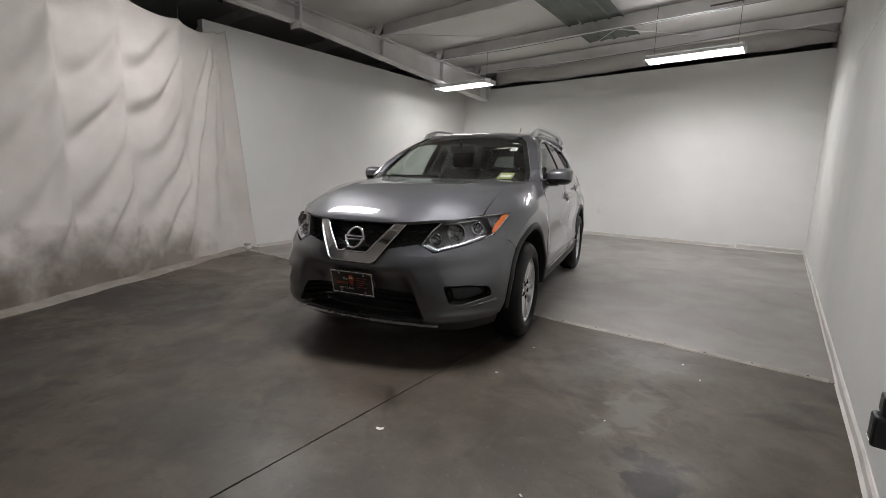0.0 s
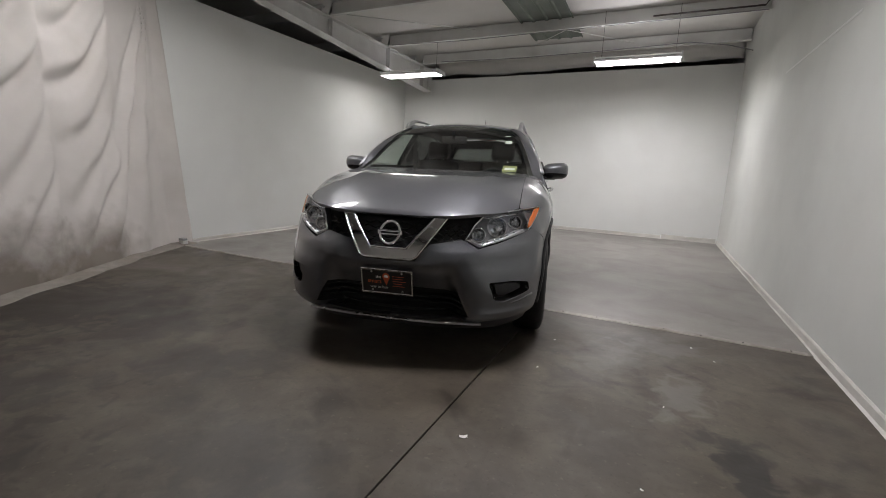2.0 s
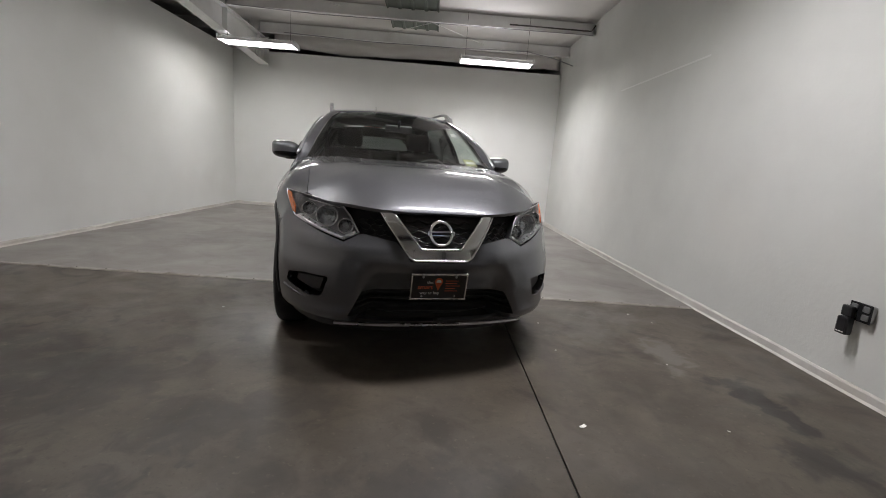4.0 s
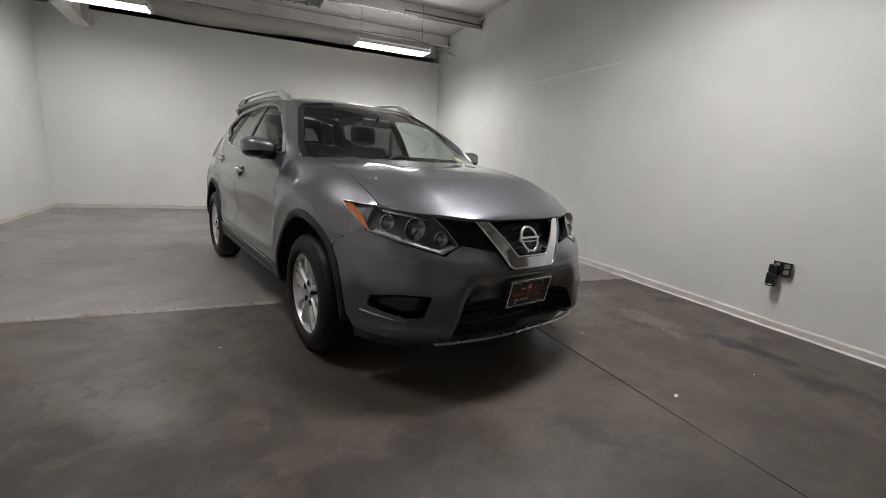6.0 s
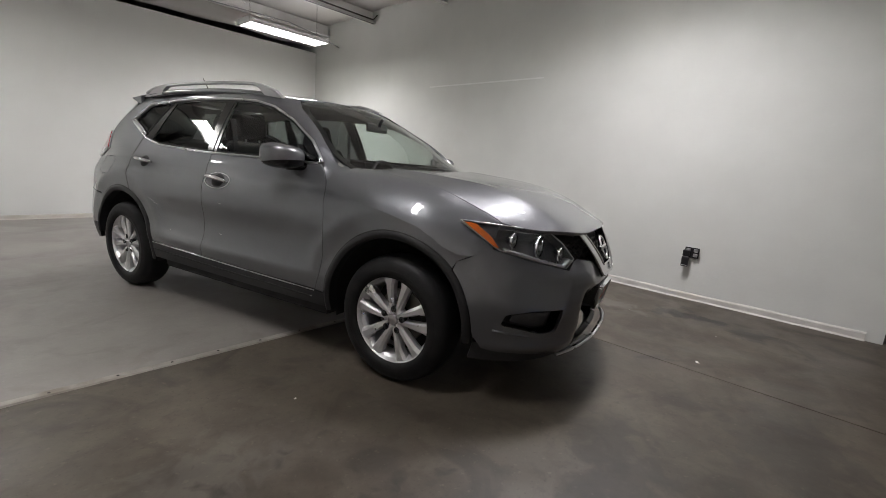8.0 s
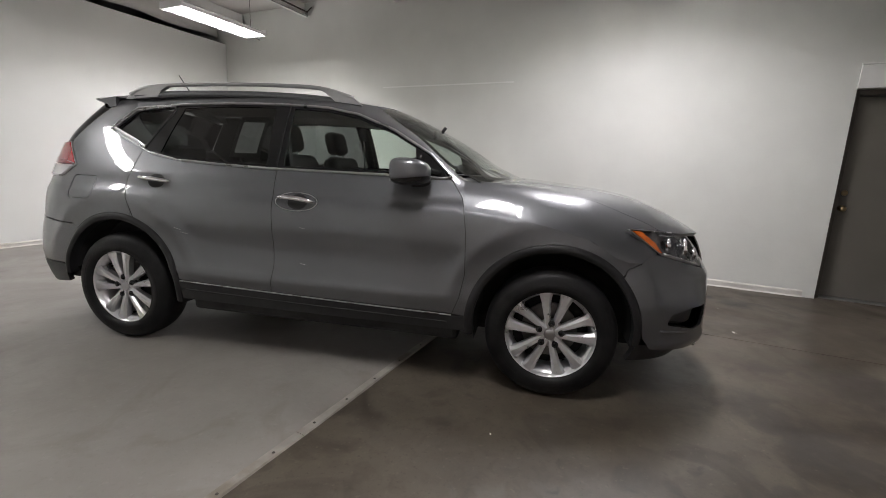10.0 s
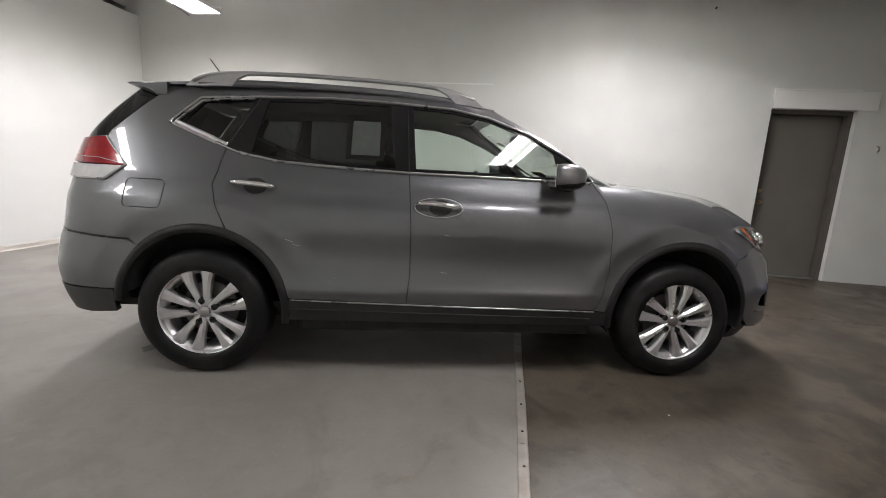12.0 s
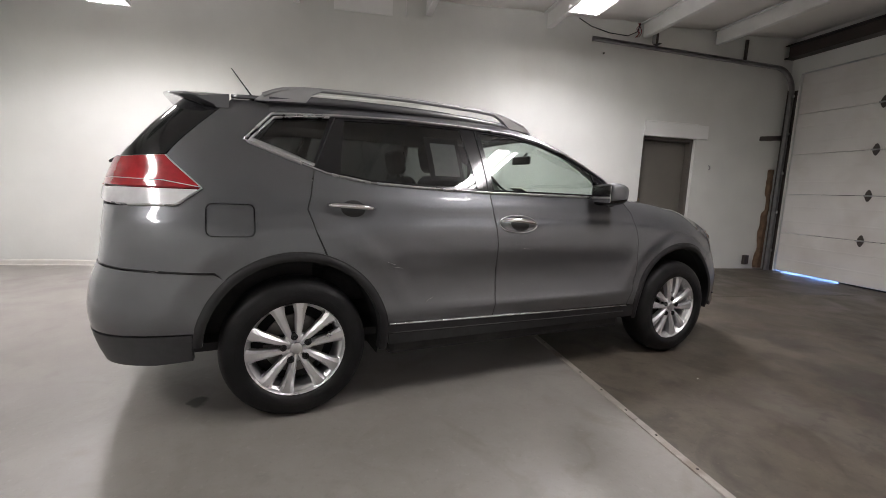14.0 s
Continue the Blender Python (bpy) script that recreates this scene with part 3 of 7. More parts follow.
# ---- sectional garage door ----
gate = structure(empty("door_2", pose(GX1, YF, 0)), "closed white sectional garage door, light under its edge", "garage door")
SEC = 0.646
for k in range(5):
    z0 = 0.02 + k * SEC
    bm = boxes(((GX0 - GX1 + 0.01, -0.075, z0 + 0.003), (-0.01, -0.03, z0 + SEC - 0.003)), bevel=0.006)
    for zr in (0.2, 0.44):
        box(bm, (GX0 - GX1 + 0.03, -0.032, z0 + zr - 0.012), (-0.03, -0.026, z0 + zr + 0.012), 0.003)
    part("panel", bm, M_SHEET, gate)
for k in range(1, 5):
    for x in (-1.22, -2.5):
        z0 = 0.02 + k * SEC
        bm = bmesh.new()
        for sz in (1, -1):
            outl = [(-0.045, 0.004), (0.045, 0.004), (0.04, 0.03), (0.016, 0.075), (0.0, 0.085), (-0.016, 0.075), (-0.04, 0.03)]
            lo_, hi_ = ([bm.verts.new((x + a, y, z0 + sz * b)) for a, b in outl] for y in (-0.03, -0.022))
            bm.faces.new(lo_)
            bm.faces.new(hi_[::-1])
            for i in range(len(outl)):
                bm.faces.new((lo_[i], lo_[i - 1], hi_[i - 1], hi_[i]))
        hinge = part("hinge", bm, M_STEEL_D, gate, "dark worn steel hinge")
        part("pin", lathe_bm([(x - 0.05, 0), (x - 0.05, 0.012), (x + 0.05, 0.012), (x + 0.05, 0)], 8, "x"), M_GALV, hinge).location = (0, -0.014, z0)
# vertical track, curve and long horizontal track
TX = 0.06
prof = [(0, 0.08, 0.0), (0, 0.08, 2.95)]
arc = [(0, 0.08 + 0.38 - 0.38 * math.cos(a), 2.95 + 0.38 * math.sin(a)) for a in [radians(8 * i) for i in range(1, 11)]]
pts = prof + arc + [(0, 3.72, 3.43)]
bm = bmesh.new()
sect = [(-0.03, -0.025), (0.03, -0.025), (0.03, -0.02), (-0.025, -0.02), (-0.025, 0.02), (0.03, 0.02), (0.03, 0.025), (-0.03, 0.025)]
rings = []
for i, q in enumerate(pts):
    d = (Vector(pts[min(i + 1, len(pts) - 1)]) - Vector(pts[max(i - 1, 0)])).normalized()
    nrm = Vector((0, -d.z, d.y))
    rings.append([bm.verts.new(Vector(q) + Vector((TX - a, 0, 0)) + nrm * b) for a, b in sect])
for i in range(len(rings) - 1):
    for s in range(8):
        bm.faces.new((rings[i][s], rings[i][(s + 1) % 8], rings[i + 1][(s + 1) % 8], rings[i + 1][s]))
part("track", bm, M_GALV, gate, "grey steel door track", smooth=False)
part("track_angle", boxes(((0.085, 0.0, 0.0), (0.09, 0.13, 3.0)), ((0.02, 0.0, 0.0), (0.085, 0.006, 3.0))), M_STEEL_D, gate, "dark steel angle beside the track")
for z in (0.35, 1.0, 1.65, 2.3, 2.9):
    part("roller", lathe_bm([(0.01, 0), (0.01, 0.024), (0.035, 0.024), (0.035, 0)], 12, "x"), M_GALV, gate).location = (0, 0.08, z)
part("hanger", boxes(((0.085, 2.62, 3.4), (0.12, 2.66, 3.66)), ((0.03, 2.6, 3.46), (0.12, 2.68, 3.47)), bevel=0.003), M_STEEL_D, gate, "dark steel track hanger")
part("hanger", boxes(((0.085, 1.0, 3.4), (0.12, 1.04, 3.7)), bevel=0.003), M_STEEL_D, gate, "dark steel track hanger")
part("bottom_seal", boxes(((GX0 - GX1 + 0.9, -0.07, 0.0), (-1.02, -0.035, 0.02)), bevel=0.004), M_BLACK, gate, "black rubber seal")
# daylight that shows under the door
M_DAY = mat("blue_daylight", (0.3, 0.5, 1.0), 0.8, emit=9.0, emit_color=(0.22, 0.42, 1.0))
structure(part("backdrop", boxes(((GX0, YF - 0.3, -0.1), (GX1, YF - 0.22, 0.12))), M_DAY), "blue daylight outside the door", "daylight")
structure(part("floor_apron", boxes(((GX0 - 1, YF - 1.2, -0.16), (GX1 + 0.3, YF - 1.0, 0.0))), M_CONC_D), "concrete outside the door", "floor")

# torn board nailed to the wall beside the track, ragged along its free edge
bm = bmesh.new()
rows = []
for i in range(33):
    z = 0.02 + i * 0.053
    w = 0.15 - 0.05 * (i / 32) + 0.045 * noise.noise((z * 4, 1, 0)) + 0.025 * noise.noise((z * 15, 3, 0)) - (0.05 if 1.0 < z < 1.25 else 0.0)
    d = 0.022 + 0.014 * noise.noise((z * 6, 7, 0))
    rows.append([bm.verts.new((XR - a, YF + 0.09 + b, z)) for a, b in ((0.002, 0.0), (d, 0.0), (d + 0.008, w * 0.5), (d * 0.7, w), (0.002, w))])
for i in range(32):
    for k in range(5):
        bm.faces.new((rows[i][k], rows[i][(k + 1) % 5], rows[i + 1][(k + 1) % 5], rows[i + 1][k]))
bm.faces.new(rows[0][::-1])
bm.faces.new(rows[-1])
tagged(part("corner_board", bm, M_RUST), "torn brown board on the wall by the door track", "board")
# ragged bracket on the jamb, cable, hanger strap and wire bundle by the door track
bm = bmesh.new()
rows = []
for i in range(9):
    y = YF + 0.06 + i * 0.05
    t_ = 0.06 + 0.02 * noise.noise((y * 9, 0.5, 0)) - 0.02 * (i / 8)
    w = 0.07 - 0.004 * i
    rows.append([bm.verts.new((XR - a, y, 2.26 - 0.035 * (i / 8) + b)) for a, b in ((0.004, -t_), (0.004, t_ * 0.5), (w, t_ * 0.3), (w, -t_ * 0.8))])
for i in range(8):
    for k in range(4):
        bm.faces.new((rows[i][k], rows[i][(k + 1) % 4], rows[i + 1][(k + 1) % 4], rows[i + 1][k]))
bm.faces.new(rows[0][::-1])
bm.faces.new(rows[-1])
tagged(part("wall_bracket", bm, M_STEEL_D), "dark ragged bracket on the wall by the door track", "bracket")
structure(part("hanger_strap", boxes(((XR - 0.12, -2.27, 3.46), (XR - 0.11, -2.21, 3.74)), bevel=0.002), M_GALV), "perforated steel strap that holds the door track", "hanger strap")
bar("cable", [(XR - 0.1, -1.0, 3.69), (XR - 0.1, -1.2, 3.6), (XR - 0.1, -1.5, 3.54), (XR - 0.1, -1.8, 3.53), (XR - 0.1, -1.95, 3.6), (XR - 0.1, -2.0, 3.72)], 0.007, M_BLACK, "dark sagging cable by the lamp", "cable")
for k in range(3):
    bar("wire", [(XR - 0.1 - 0.012 * k, -1.93 - 0.02 * k, 3.52), (XR - 0.13, -1.98 + 0.03 * math.sin(k * 2.2), 3.58), (XR - 0.08, -1.95 - 0.04 * k, 3.65), (XR - 0.1, -2.0 + 0.02 * k, 3.73)], 0.005, M_WIRE, "loose red wire by the door track", "wire")
tagged(part("junction_box", boxes(((XR - 0.06, -4.55, 0.08), (XR - 0.002, -4.46, 0.24)), bevel=0.008), M_STEEL_D), "dark metal box at the foot of the wall", "junction box")

# ---- power point with a plugged-in black adapter ----
sock = empty("power_outlet", pose(XR, -0.82, 0.49))
part("box", boxes(((-0.03, -0.062, -0.05), (-0.001, 0.062, 0.05)), bevel=0.006), M_GALV, sock, "grey metal outlet box")
part("cover_plate", boxes(((-0.034, -0.066, -0.054), (-0.029, 0.066, 0.054)), bevel=0.002), M_BLACK, sock)
for y in (-0.035, 0.035):
    for z in (-0.022, 0.026):
        part("socket_face", boxes(((-0.038, y - 0.02, z - 0.017), (-0.033, y + 0.02, z + 0.017)), bevel=0.006), M_GALV, sock, "pale grey socket face")
tagged(sock, "grey double power outlet on the white wall", "power outlet")
plug = empty("plug_adapter", pose(XR - 0.038, -0.775, 0.47))
part("plug", boxes(((-0.035, -0.03, -0.02), (-0.0005, 0.03, 0.045)), bevel=0.008), M_BLACK, plug)
part("adapter_body", boxes(((-0.05, -0.038, -0.125), (-0.002, 0.03, -0.022)), bevel=0.01), M_BLACK, plug)
part("label_bars", boxes(((-0.052, -0.03, -0.112), (-0.0505, -0.018, -0.106)), ((-0.052, -0.012, -0.112), (-0.0505, 0.0, -0.106)), ((-0.052, 0.006, -0.112), (-0.0505, 0.02, -0.106))), M_PLASTIC_W, plug, "row of small white print bars")
tagged(plug, "black plug adapter hanging from the outlet", "plug")
tagged(part("outlet_plate", boxes(((-0.74, YB - 0.008, 0.44), (-0.66, YB - 0.001, 0.56)), bevel=0.003), M_PLASTIC_W), "white blank outlet plate on the wall", "outlet plate")
tagged(part("wall_hook", tube_bm([(XR - 0.002, -3.565, 1.72), (XR - 0.03, -3.565, 1.71), (XR - 0.035, -3.565, 1.67), (XR - 0.015, -3.565, 1.655)], 0.008, 8), M_GALV, smooth=True), "small grey hook on the white wall", "wall hook")
tagged(part("wall_anchor", lathe_bm([(XR, 0), (XR, 0.012), (XR - 0.02, 0.01), (XR - 0.022, 0)], 10, "x"), M_STEEL_D), "small dark metal anchor in the white wall", "wall anchor").location = (0, -1.49, 3.28)

# ---- hanging cloth across the corner ----
CA, CB = Vector((-4.16, 0.625, 0)), Vector((-1.95, -3.3, 0))
CDIR = (CB - CA).normalized()
CN = Vector((-CDIR.y, CDIR.x, 0))
if CN.x < 0:
    CN = -CN
CLEN = (CB - CA).length
GATH = [0.0, 0.22, 0.9, 1.8, 2.48, 3.3, 4.0, CLEN]


def ease_in(e):
    e = min(1.0, max(0.0, e))
    return e * e * (3 - 2 * e)


def cloth_point(u, v):
    """u: metres along the rail; v: 0 at the floor, 1 at the rail."""
    k = max(i for i in range(len(GATH) - 1) if GATH[i] <= u + 1e-9)
    g0, g1 = GATH[k], GATH[k + 1]
    s = (u - g0) / (g1 - g0)
    arch = 4 * s * (1 - s)
    z = v * (2.95 + 0.14 * math.exp(-u / 0.4) - 0.05 * arch * min(1, (g1 - g0) / 0.6))
    # swags fall steeply from one hook and level out before the next
    fall = (1 - (1 - s) ** 2) ** 0.8
    wob = 0.35 * noise.noise((u * 0.9, z * 0.8, 6.0)) + 0.2 * noise.noise((u * 2.3, z * 1.6, 9.0))
    rise = z + 0.8 * (g1 - g0) / 0.9 * fall * (0.8 + 0.35 * (1 - v)) + 0.25 * wob
    lam = 0.54 + 0.06 * math.sin(k * 2.1)
    ph = rise / lam * 2 * math.pi + k * 2.3
    strong = 0.5 + 0.9 * min(1.0, max(0.0, 0.5 + 1.4 * noise.noise((k * 5.1, rise * 0.9, 4.0))))
    ends = max(0.0, math.sin(math.pi * min(1.0, 0.04 + 0.96 * s))) ** 0.5
    fade = ease_in(v / 0.3) * ease_in((1 - v) / 0.12)
    swag = 0.0 if k == 0 else (0.25 if k == 1 else 1.0)
    d = 0.034 * swag * strong * ends * (math.sin(ph) + 0.3 * math.sin(2 * ph + 0.9)) * fade * (1.35 - 0.5 * v)
    # a soft upright ridge under each hook
    for h in GATH[2:-1]:
        d += 0.03 * math.exp(-((u - h - 0.05 * (1 - v)) / 0.1) ** 2) * (0.35 + 0.65 * v)
    d += 0.03 * noise.noise((u * 1.1, z * 0.6, 2.5)) + 0.006 * noise.noise((u * 5.0, z * 2.5, 7.5))
    # creases and bunching near the floor
    d += 0.03 * noise.noise((u * 3.2, z * 2.2, 12.0)) * ease_in((0.32 - v) / 0.25)
    # folds that fan out from the hook near the end
    if u > 0.1:
        fan = math.atan2(u - 0.22, max(0.05, 3.06 - z))
        d += 0.085 * math.cos((fan - 0.31) * 36) * math.exp(-((fan - 0.23) / 0.14) ** 2) * ease_in((1 - v) / 0.15) * (0.25 + 0.75 * ease_in(v / 0.35))
    lean = 0.3 * (1 - v) * math.exp(-u / 0.35)
    q = CA + CDIR * (u - lean) + CN * (d - 0.05 + 0.06 * (1 - v) ** 3) + Vector((0, 0, max(0.012, z)))
    q.x = max(q.x, XL + 0.015 + 0.4 * max(0, d) * (1 - min(1, u / 0.5)))
    return q


bm = bmesh.new()
NU, NV = 260, 120
g = [[bm.verts.new(cloth_point(CLEN * i / NU, j / NV)) for j in range(NV + 1)] for i in range(NU + 1)]
for i in range(NU):
    for j in range(NV):
        bm.faces.new((g[i][j], g[i + 1][j], g[i + 1][j + 1], g[i][j + 1]))
curtain = empty("curtain", Matrix.Identity(4))
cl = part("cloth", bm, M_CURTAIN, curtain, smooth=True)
sol = cl.modifiers.new("thickness", "SOLIDIFY")
sol.thickness = 0.003
# hem that trails on the floor
hem = bmesh.new()
rows = []
for i in range(91):
    u = 0.05 + (CLEN - 0.1) * i / 90
    base = cloth_point(u, 0)
    w = 0.13 + 0.05 * noise.noise((u * 2, 0, 0))
    rows.append([hem.verts.new(base + CN * q + Vector((0, 0, z))) for q, z in ((-0.01, 0.03), (w * 0.2, 0.012 + 0.005 * math.sin(u * 17)), (w * 0.85, 0.004), (w, -0.012))])
for i in range(90):
    for k in range(3):
        hem.faces.new((rows[i][k], rows[i + 1][k], rows[i + 1][k + 1], rows[i][k + 1]))
part("hem", hem, M_HEM, curtain, "trailing hem on the floor", smooth=True)
for u in GATH[2:-1]:
    p = cloth_point(u, 1)
    part("hook", tube_bm([p, p + Vector((0.005, 0, 0.06)), p + Vector((0, 0, 0.35))], 0.006, 6), M_STEEL_D, curtain, "dark hanging hook")
tagged(curtain, "draped grey-white cloth curtain hung from hooks", "curtain")
tagged(part("curtain_rail", tube_bm([CA + CN * -0.04 + Vector((0, 0, 3.49)), CB + CN * -0.04 + Vector((0, 0, 3.49))], 0.02, 10), M_STEEL_D, smooth=True), "dark steel pipe that carries the curtain", "curtain rail")
foot = empty("post_foot", pose(-4.08, 0.72, 0.004))
part("base_block", boxes(((-0.05, -0.035, 0), (0.05, 0.035, 0.06)), bevel=0.01), M_PLASTIC_W, foot)
part("clamp", boxes(((-0.03, -0.05, 0.061), (0.06, 0.02, 0.09)), bevel=0.008), M_GALV, foot, "grey metal clamp")
tagged(foot, "small white foot block at the end of the curtain", "post foot")

# ---- marks and litter on the floor ----
def scrap(x, y, s, rot, seed, z=0.0):
    """A curled scrap of paper."""
    bm = bmesh.new()
    r = random.Random(seed)
    n = 4
    g = [[bm.verts.new(((i / n - 0.5) * s * (1 + 0.3 * r.random()), (j / n - 0.5) * s * 0.6, 0.0015 + abs(i / n - 0.5) * s * 0.35 * r.uniform(0.6, 1))) for j in range(n + 1)] for i in range(n + 1)]
    for i in range(n):
        for j in range(n):
            bm.faces.new((g[i][j], g[i + 1][j], g[i + 1][j + 1], g[i][j + 1]))
    ret = bmesh.ops.extrude_face_region(bm, geom=bm.faces[:])
    bmesh.ops.translate(bm, vec=(0, 0, 0.001), verts=[v for v in ret["geom"] if isinstance(v, bmesh.types.BMVert)])
    ob = part("paper_scrap", bm, M_PAPER)
    ob.matrix_world = pose(x, y, z, 0, 0, rot)
    return tagged(ob, "small curled white paper scrap on the concrete", "litter", "litter on the floor")


scrap(0.909, -1.339, 0.03, 30, 1)
for i, (x, y, s) in enumerate(((1.02, 0.02, 0.012), (1.02, -0.48, 0.013), (1.88, 0.38, 0.016), (1.62, -1.31, 0.012), (-1.33, -0.06, 0.012), (1.7, -0.6, 0.01), (2.0, 0.2, 0.011))):
    scrap(x, y, s, i * 50, i + 4)

# ---- the car's surfaces: x across, y back from the front axle, z up ----
def curve(*pairs):
    """A smooth monotone curve through (place, value) pairs."""
    xs = [p[0] for p in pairs]
    vs = [p[1] for p in pairs]
    n = len(xs)
    d = [(vs[i + 1] - vs[i]) / (xs[i + 1] - xs[i]) for i in range(n - 1)]
    m = [d[0]] + [0.0 if d[i - 1] * d[i] <= 0 else 2 * d[i - 1] * d[i] / (d[i - 1] + d[i]) for i in range(1, n - 1)] + [d[-1]]

    def f(x):
        if x <= xs[0]:
            return vs[0] + m[0] * (x - xs[0])
        if x >= xs[-1]:
            return vs[-1] + m[-1] * (x - xs[-1])
        i = 0
        while x > xs[i + 1]:
            i += 1
        h = xs[i + 1] - xs[i]
        t = (x - xs[i]) / h
        return vs[i] * (1 + 2 * t) * (1 - t) ** 2 + m[i] * h * t * (1 - t) ** 2 + vs[i + 1] * t * t * (3 - 2 * t) + m[i + 1] * h * t * t * (t - 1)

    return f


half_w = curve((0.16, 0.842), (0.3, 0.897), (0.44, 0.921), (0.52, 0.926), (0.62, 0.920), (0.72, 0.919), (0.82, 0.925), (0.9, 0.920), (0.955, 0.908), (1.0, 0.885), (1.08, 0.852), (1.13, 0.833), (1.2, 0.806), (1.3, 0.762), (1.4, 0.711), (1.5, 0.651), (1.56, 0.612), (1.64, 0.547))
nose_y = curve((0.16, -0.83), (0.26, -0.9), (0.42, -0.945), (0.55, -0.945), (0.68, -0.915), (0.8, -0.868), (0.88, -0.822), (0.94, -0.77), (1.02, -0.66))
tail_y = curve((0.16, 3.44), (0.28, 3.56), (0.42, 3.605), (0.56, 3.625), (0.68, 3.61), (0.8, 3.57), (0.95, 3.555), (1.1, 3.545), (1.2, 3.515), (1.4, 3.37), (1.55, 3.23), (1.64, 3.15))
Y_F0, Y_R0 = -0.02, 2.15
tail_n = curve((0.2, 4.8), (0.6, 5.4), (0.9, 5.2), (1.15, 4.8), (1.35, 6.5), (1.6, 7.5))
nose_n = curve((0.2, 2.6), (0.55, 2.55), (0.75, 2.3), (0.92, 2.12))
LEN_F, LEN_R = 1.3, 2.0


bow = curve((0.9, 0.013), (1.1, 0.015), (1.3, 0.03), (1.5, 0.036), (1.7, 0.036))


def ease(e):
    e = min(1.0, max(0.0, e))
    return e * e * (3 - 2 * e)


def relief(y, z):
    """Sculpted flank: hollow doors, flared foot, shoulder ridge, swollen arches."""
    doors = ease((y - 0.35) / 0.5) * ease((2.45 - y) / 0.5)
    d = doors * (-0.015 * math.exp(-((z - 0.67) / 0.12) ** 2) + 0.013 * math.exp(-((z - 0.505) / 0.035) ** 2))
    ridge = 1.035 + 0.018 * y
    d += 0.005 * ease((y + 0.1) / 0.6) * ease((3.1 - y) / 0.6) * math.exp(-((z - ridge) / 0.03) ** 2)
    d -= 0.005 * ease((y - 1.3) / 0.8) * ease((3.0 - y) / 0.4) * math.exp(-((z - ridge + 0.12) / 0.06) ** 2)
    for c in (0.0, 2.7):
        r = math.hypot(y - c, z - 0.385)
        d += 0.011 * math.exp(-((r - 0.57) / 0.05) ** 2) * ease((z - 0.45) / 0.2)
    return d


def wrap(p, z):
    """Right half of the body's skin with its relief."""
    v = wrap_plain(p, z)
    v.x = max(0.0, v.x + relief(v.y, z) * ease((v.x - 0.55) / 0.25))
    return v


def squared(a, n):
    """A point of a squared-off oval in the direction a."""
    c, q = max(0.0, math.cos(a)), max(0.0, math.sin(a))
    r = (c ** n + q ** n) ** (1 / n)
    return c / r, q / r


def turn_of(u, n):
    """The direction in which the oval has reached the share u of its length."""
    u = min(1.0, max(0.0, u))
    return math.atan2(u, (1 - u ** n) ** (1 / n))


def wrap_plain(p, z):
    """Right half of the body's skin: p is the way round it (y along the flank), z the height. Gives x > 0."""
    w = half_w(z) - bow(z) * (1 - math.cos(math.pi * min(1.0, abs(p - 1.065) / 1.75)))
    if p < Y_F0:
        a = min(1.0, (Y_F0 - p) / LEN_F) * math.pi / 2
        c, q = squared(a, nose_n(z))
        return Vector((w * c, Y_F0 - (Y_F0 - nose_y(z)) * q, z))
    if p > Y_R0:
        a = min(1.0, (p - Y_R0) / LEN_R) * math.pi / 2
        c, q = squared(a, tail_n(z))
        return Vector((w * c, Y_R0 + (tail_y(z) - Y_R0) * q, z))
    return Vector((w, p, z))


def p_of_y(y, z):
    """The way round at which the skin has that y."""
    if y < Y_F0:
        return Y_F0 - LEN_F * turn_of((Y_F0 - y) / (Y_F0 - nose_y(z)), nose_n(z)) * 2 / math.pi
    if y > Y_R0:
        return Y_R0 + LEN_R * turn_of((y - Y_R0) / (tail_y(z) - Y_R0), tail_n(z)) * 2 / math.pi
    return y


def p_front(x, z):
    """The way round at which the nose has that x."""
    return Y_F0 - LEN_F * (1 - turn_of(abs(x) / (half_w(z) - 2 * bow(z)), nose_n(z)) * 2 / math.pi)


def p_rear(x, z):
    return Y_R0 + LEN_R * (1 - turn_of(abs(x) / (half_w(z) - 2 * bow(z)), tail_n(z)) * 2 / math.pi)


PC_F, PC_R = Y_F0 - LEN_F, Y_R0 + LEN_R


def skin(p, z):
    """The whole skin: past the nose's or the tail's middle it goes on to the other flank."""
    if p < PC_F:
        v = wrap(2 * PC_F - p, z)
        v.x = -v.x
        return v
    if p > PC_R:
        v = wrap(2 * PC_R - p, z)
        v.x = -v.x
        return v
    return wrap(p, z)


hood_mid = curve((-0.86, 0.83), (-0.838, 0.878), (-0.815, 0.9), (-0.77, 0.928), (-0.7, 0.966), (-0.58, 1.024), (-0.4, 1.083), (-0.22, 1.11), (0.0, 1.127), (0.22, 1.143), (0.6, 1.158))
hood_fall = curve((-0.84, 0.6), (-0.69, 0.65), (-0.5, 0.47), (-0.37, 0.39), (-0.1, 0.17), (0.3, 0.08), (0.6, 0.055))
roof_mid = curve((1.0, 1.535), (1.12, 1.578), (1.5, 1.627), (2.0, 1.648), (2.6, 1.648), (3.0, 1.63), (3.3, 1.605))
roof_fall = curve((1.0, 0.1), (1.12, 0.12), (1.5, 0.15), (1.9, 0.17), (3.3, 0.17))
shield_y = curve((1.08, 0.08), (1.135, 0.19), (1.212, 0.375), (1.356, 0.61), (1.526, 0.96), (1.58, 1.1))


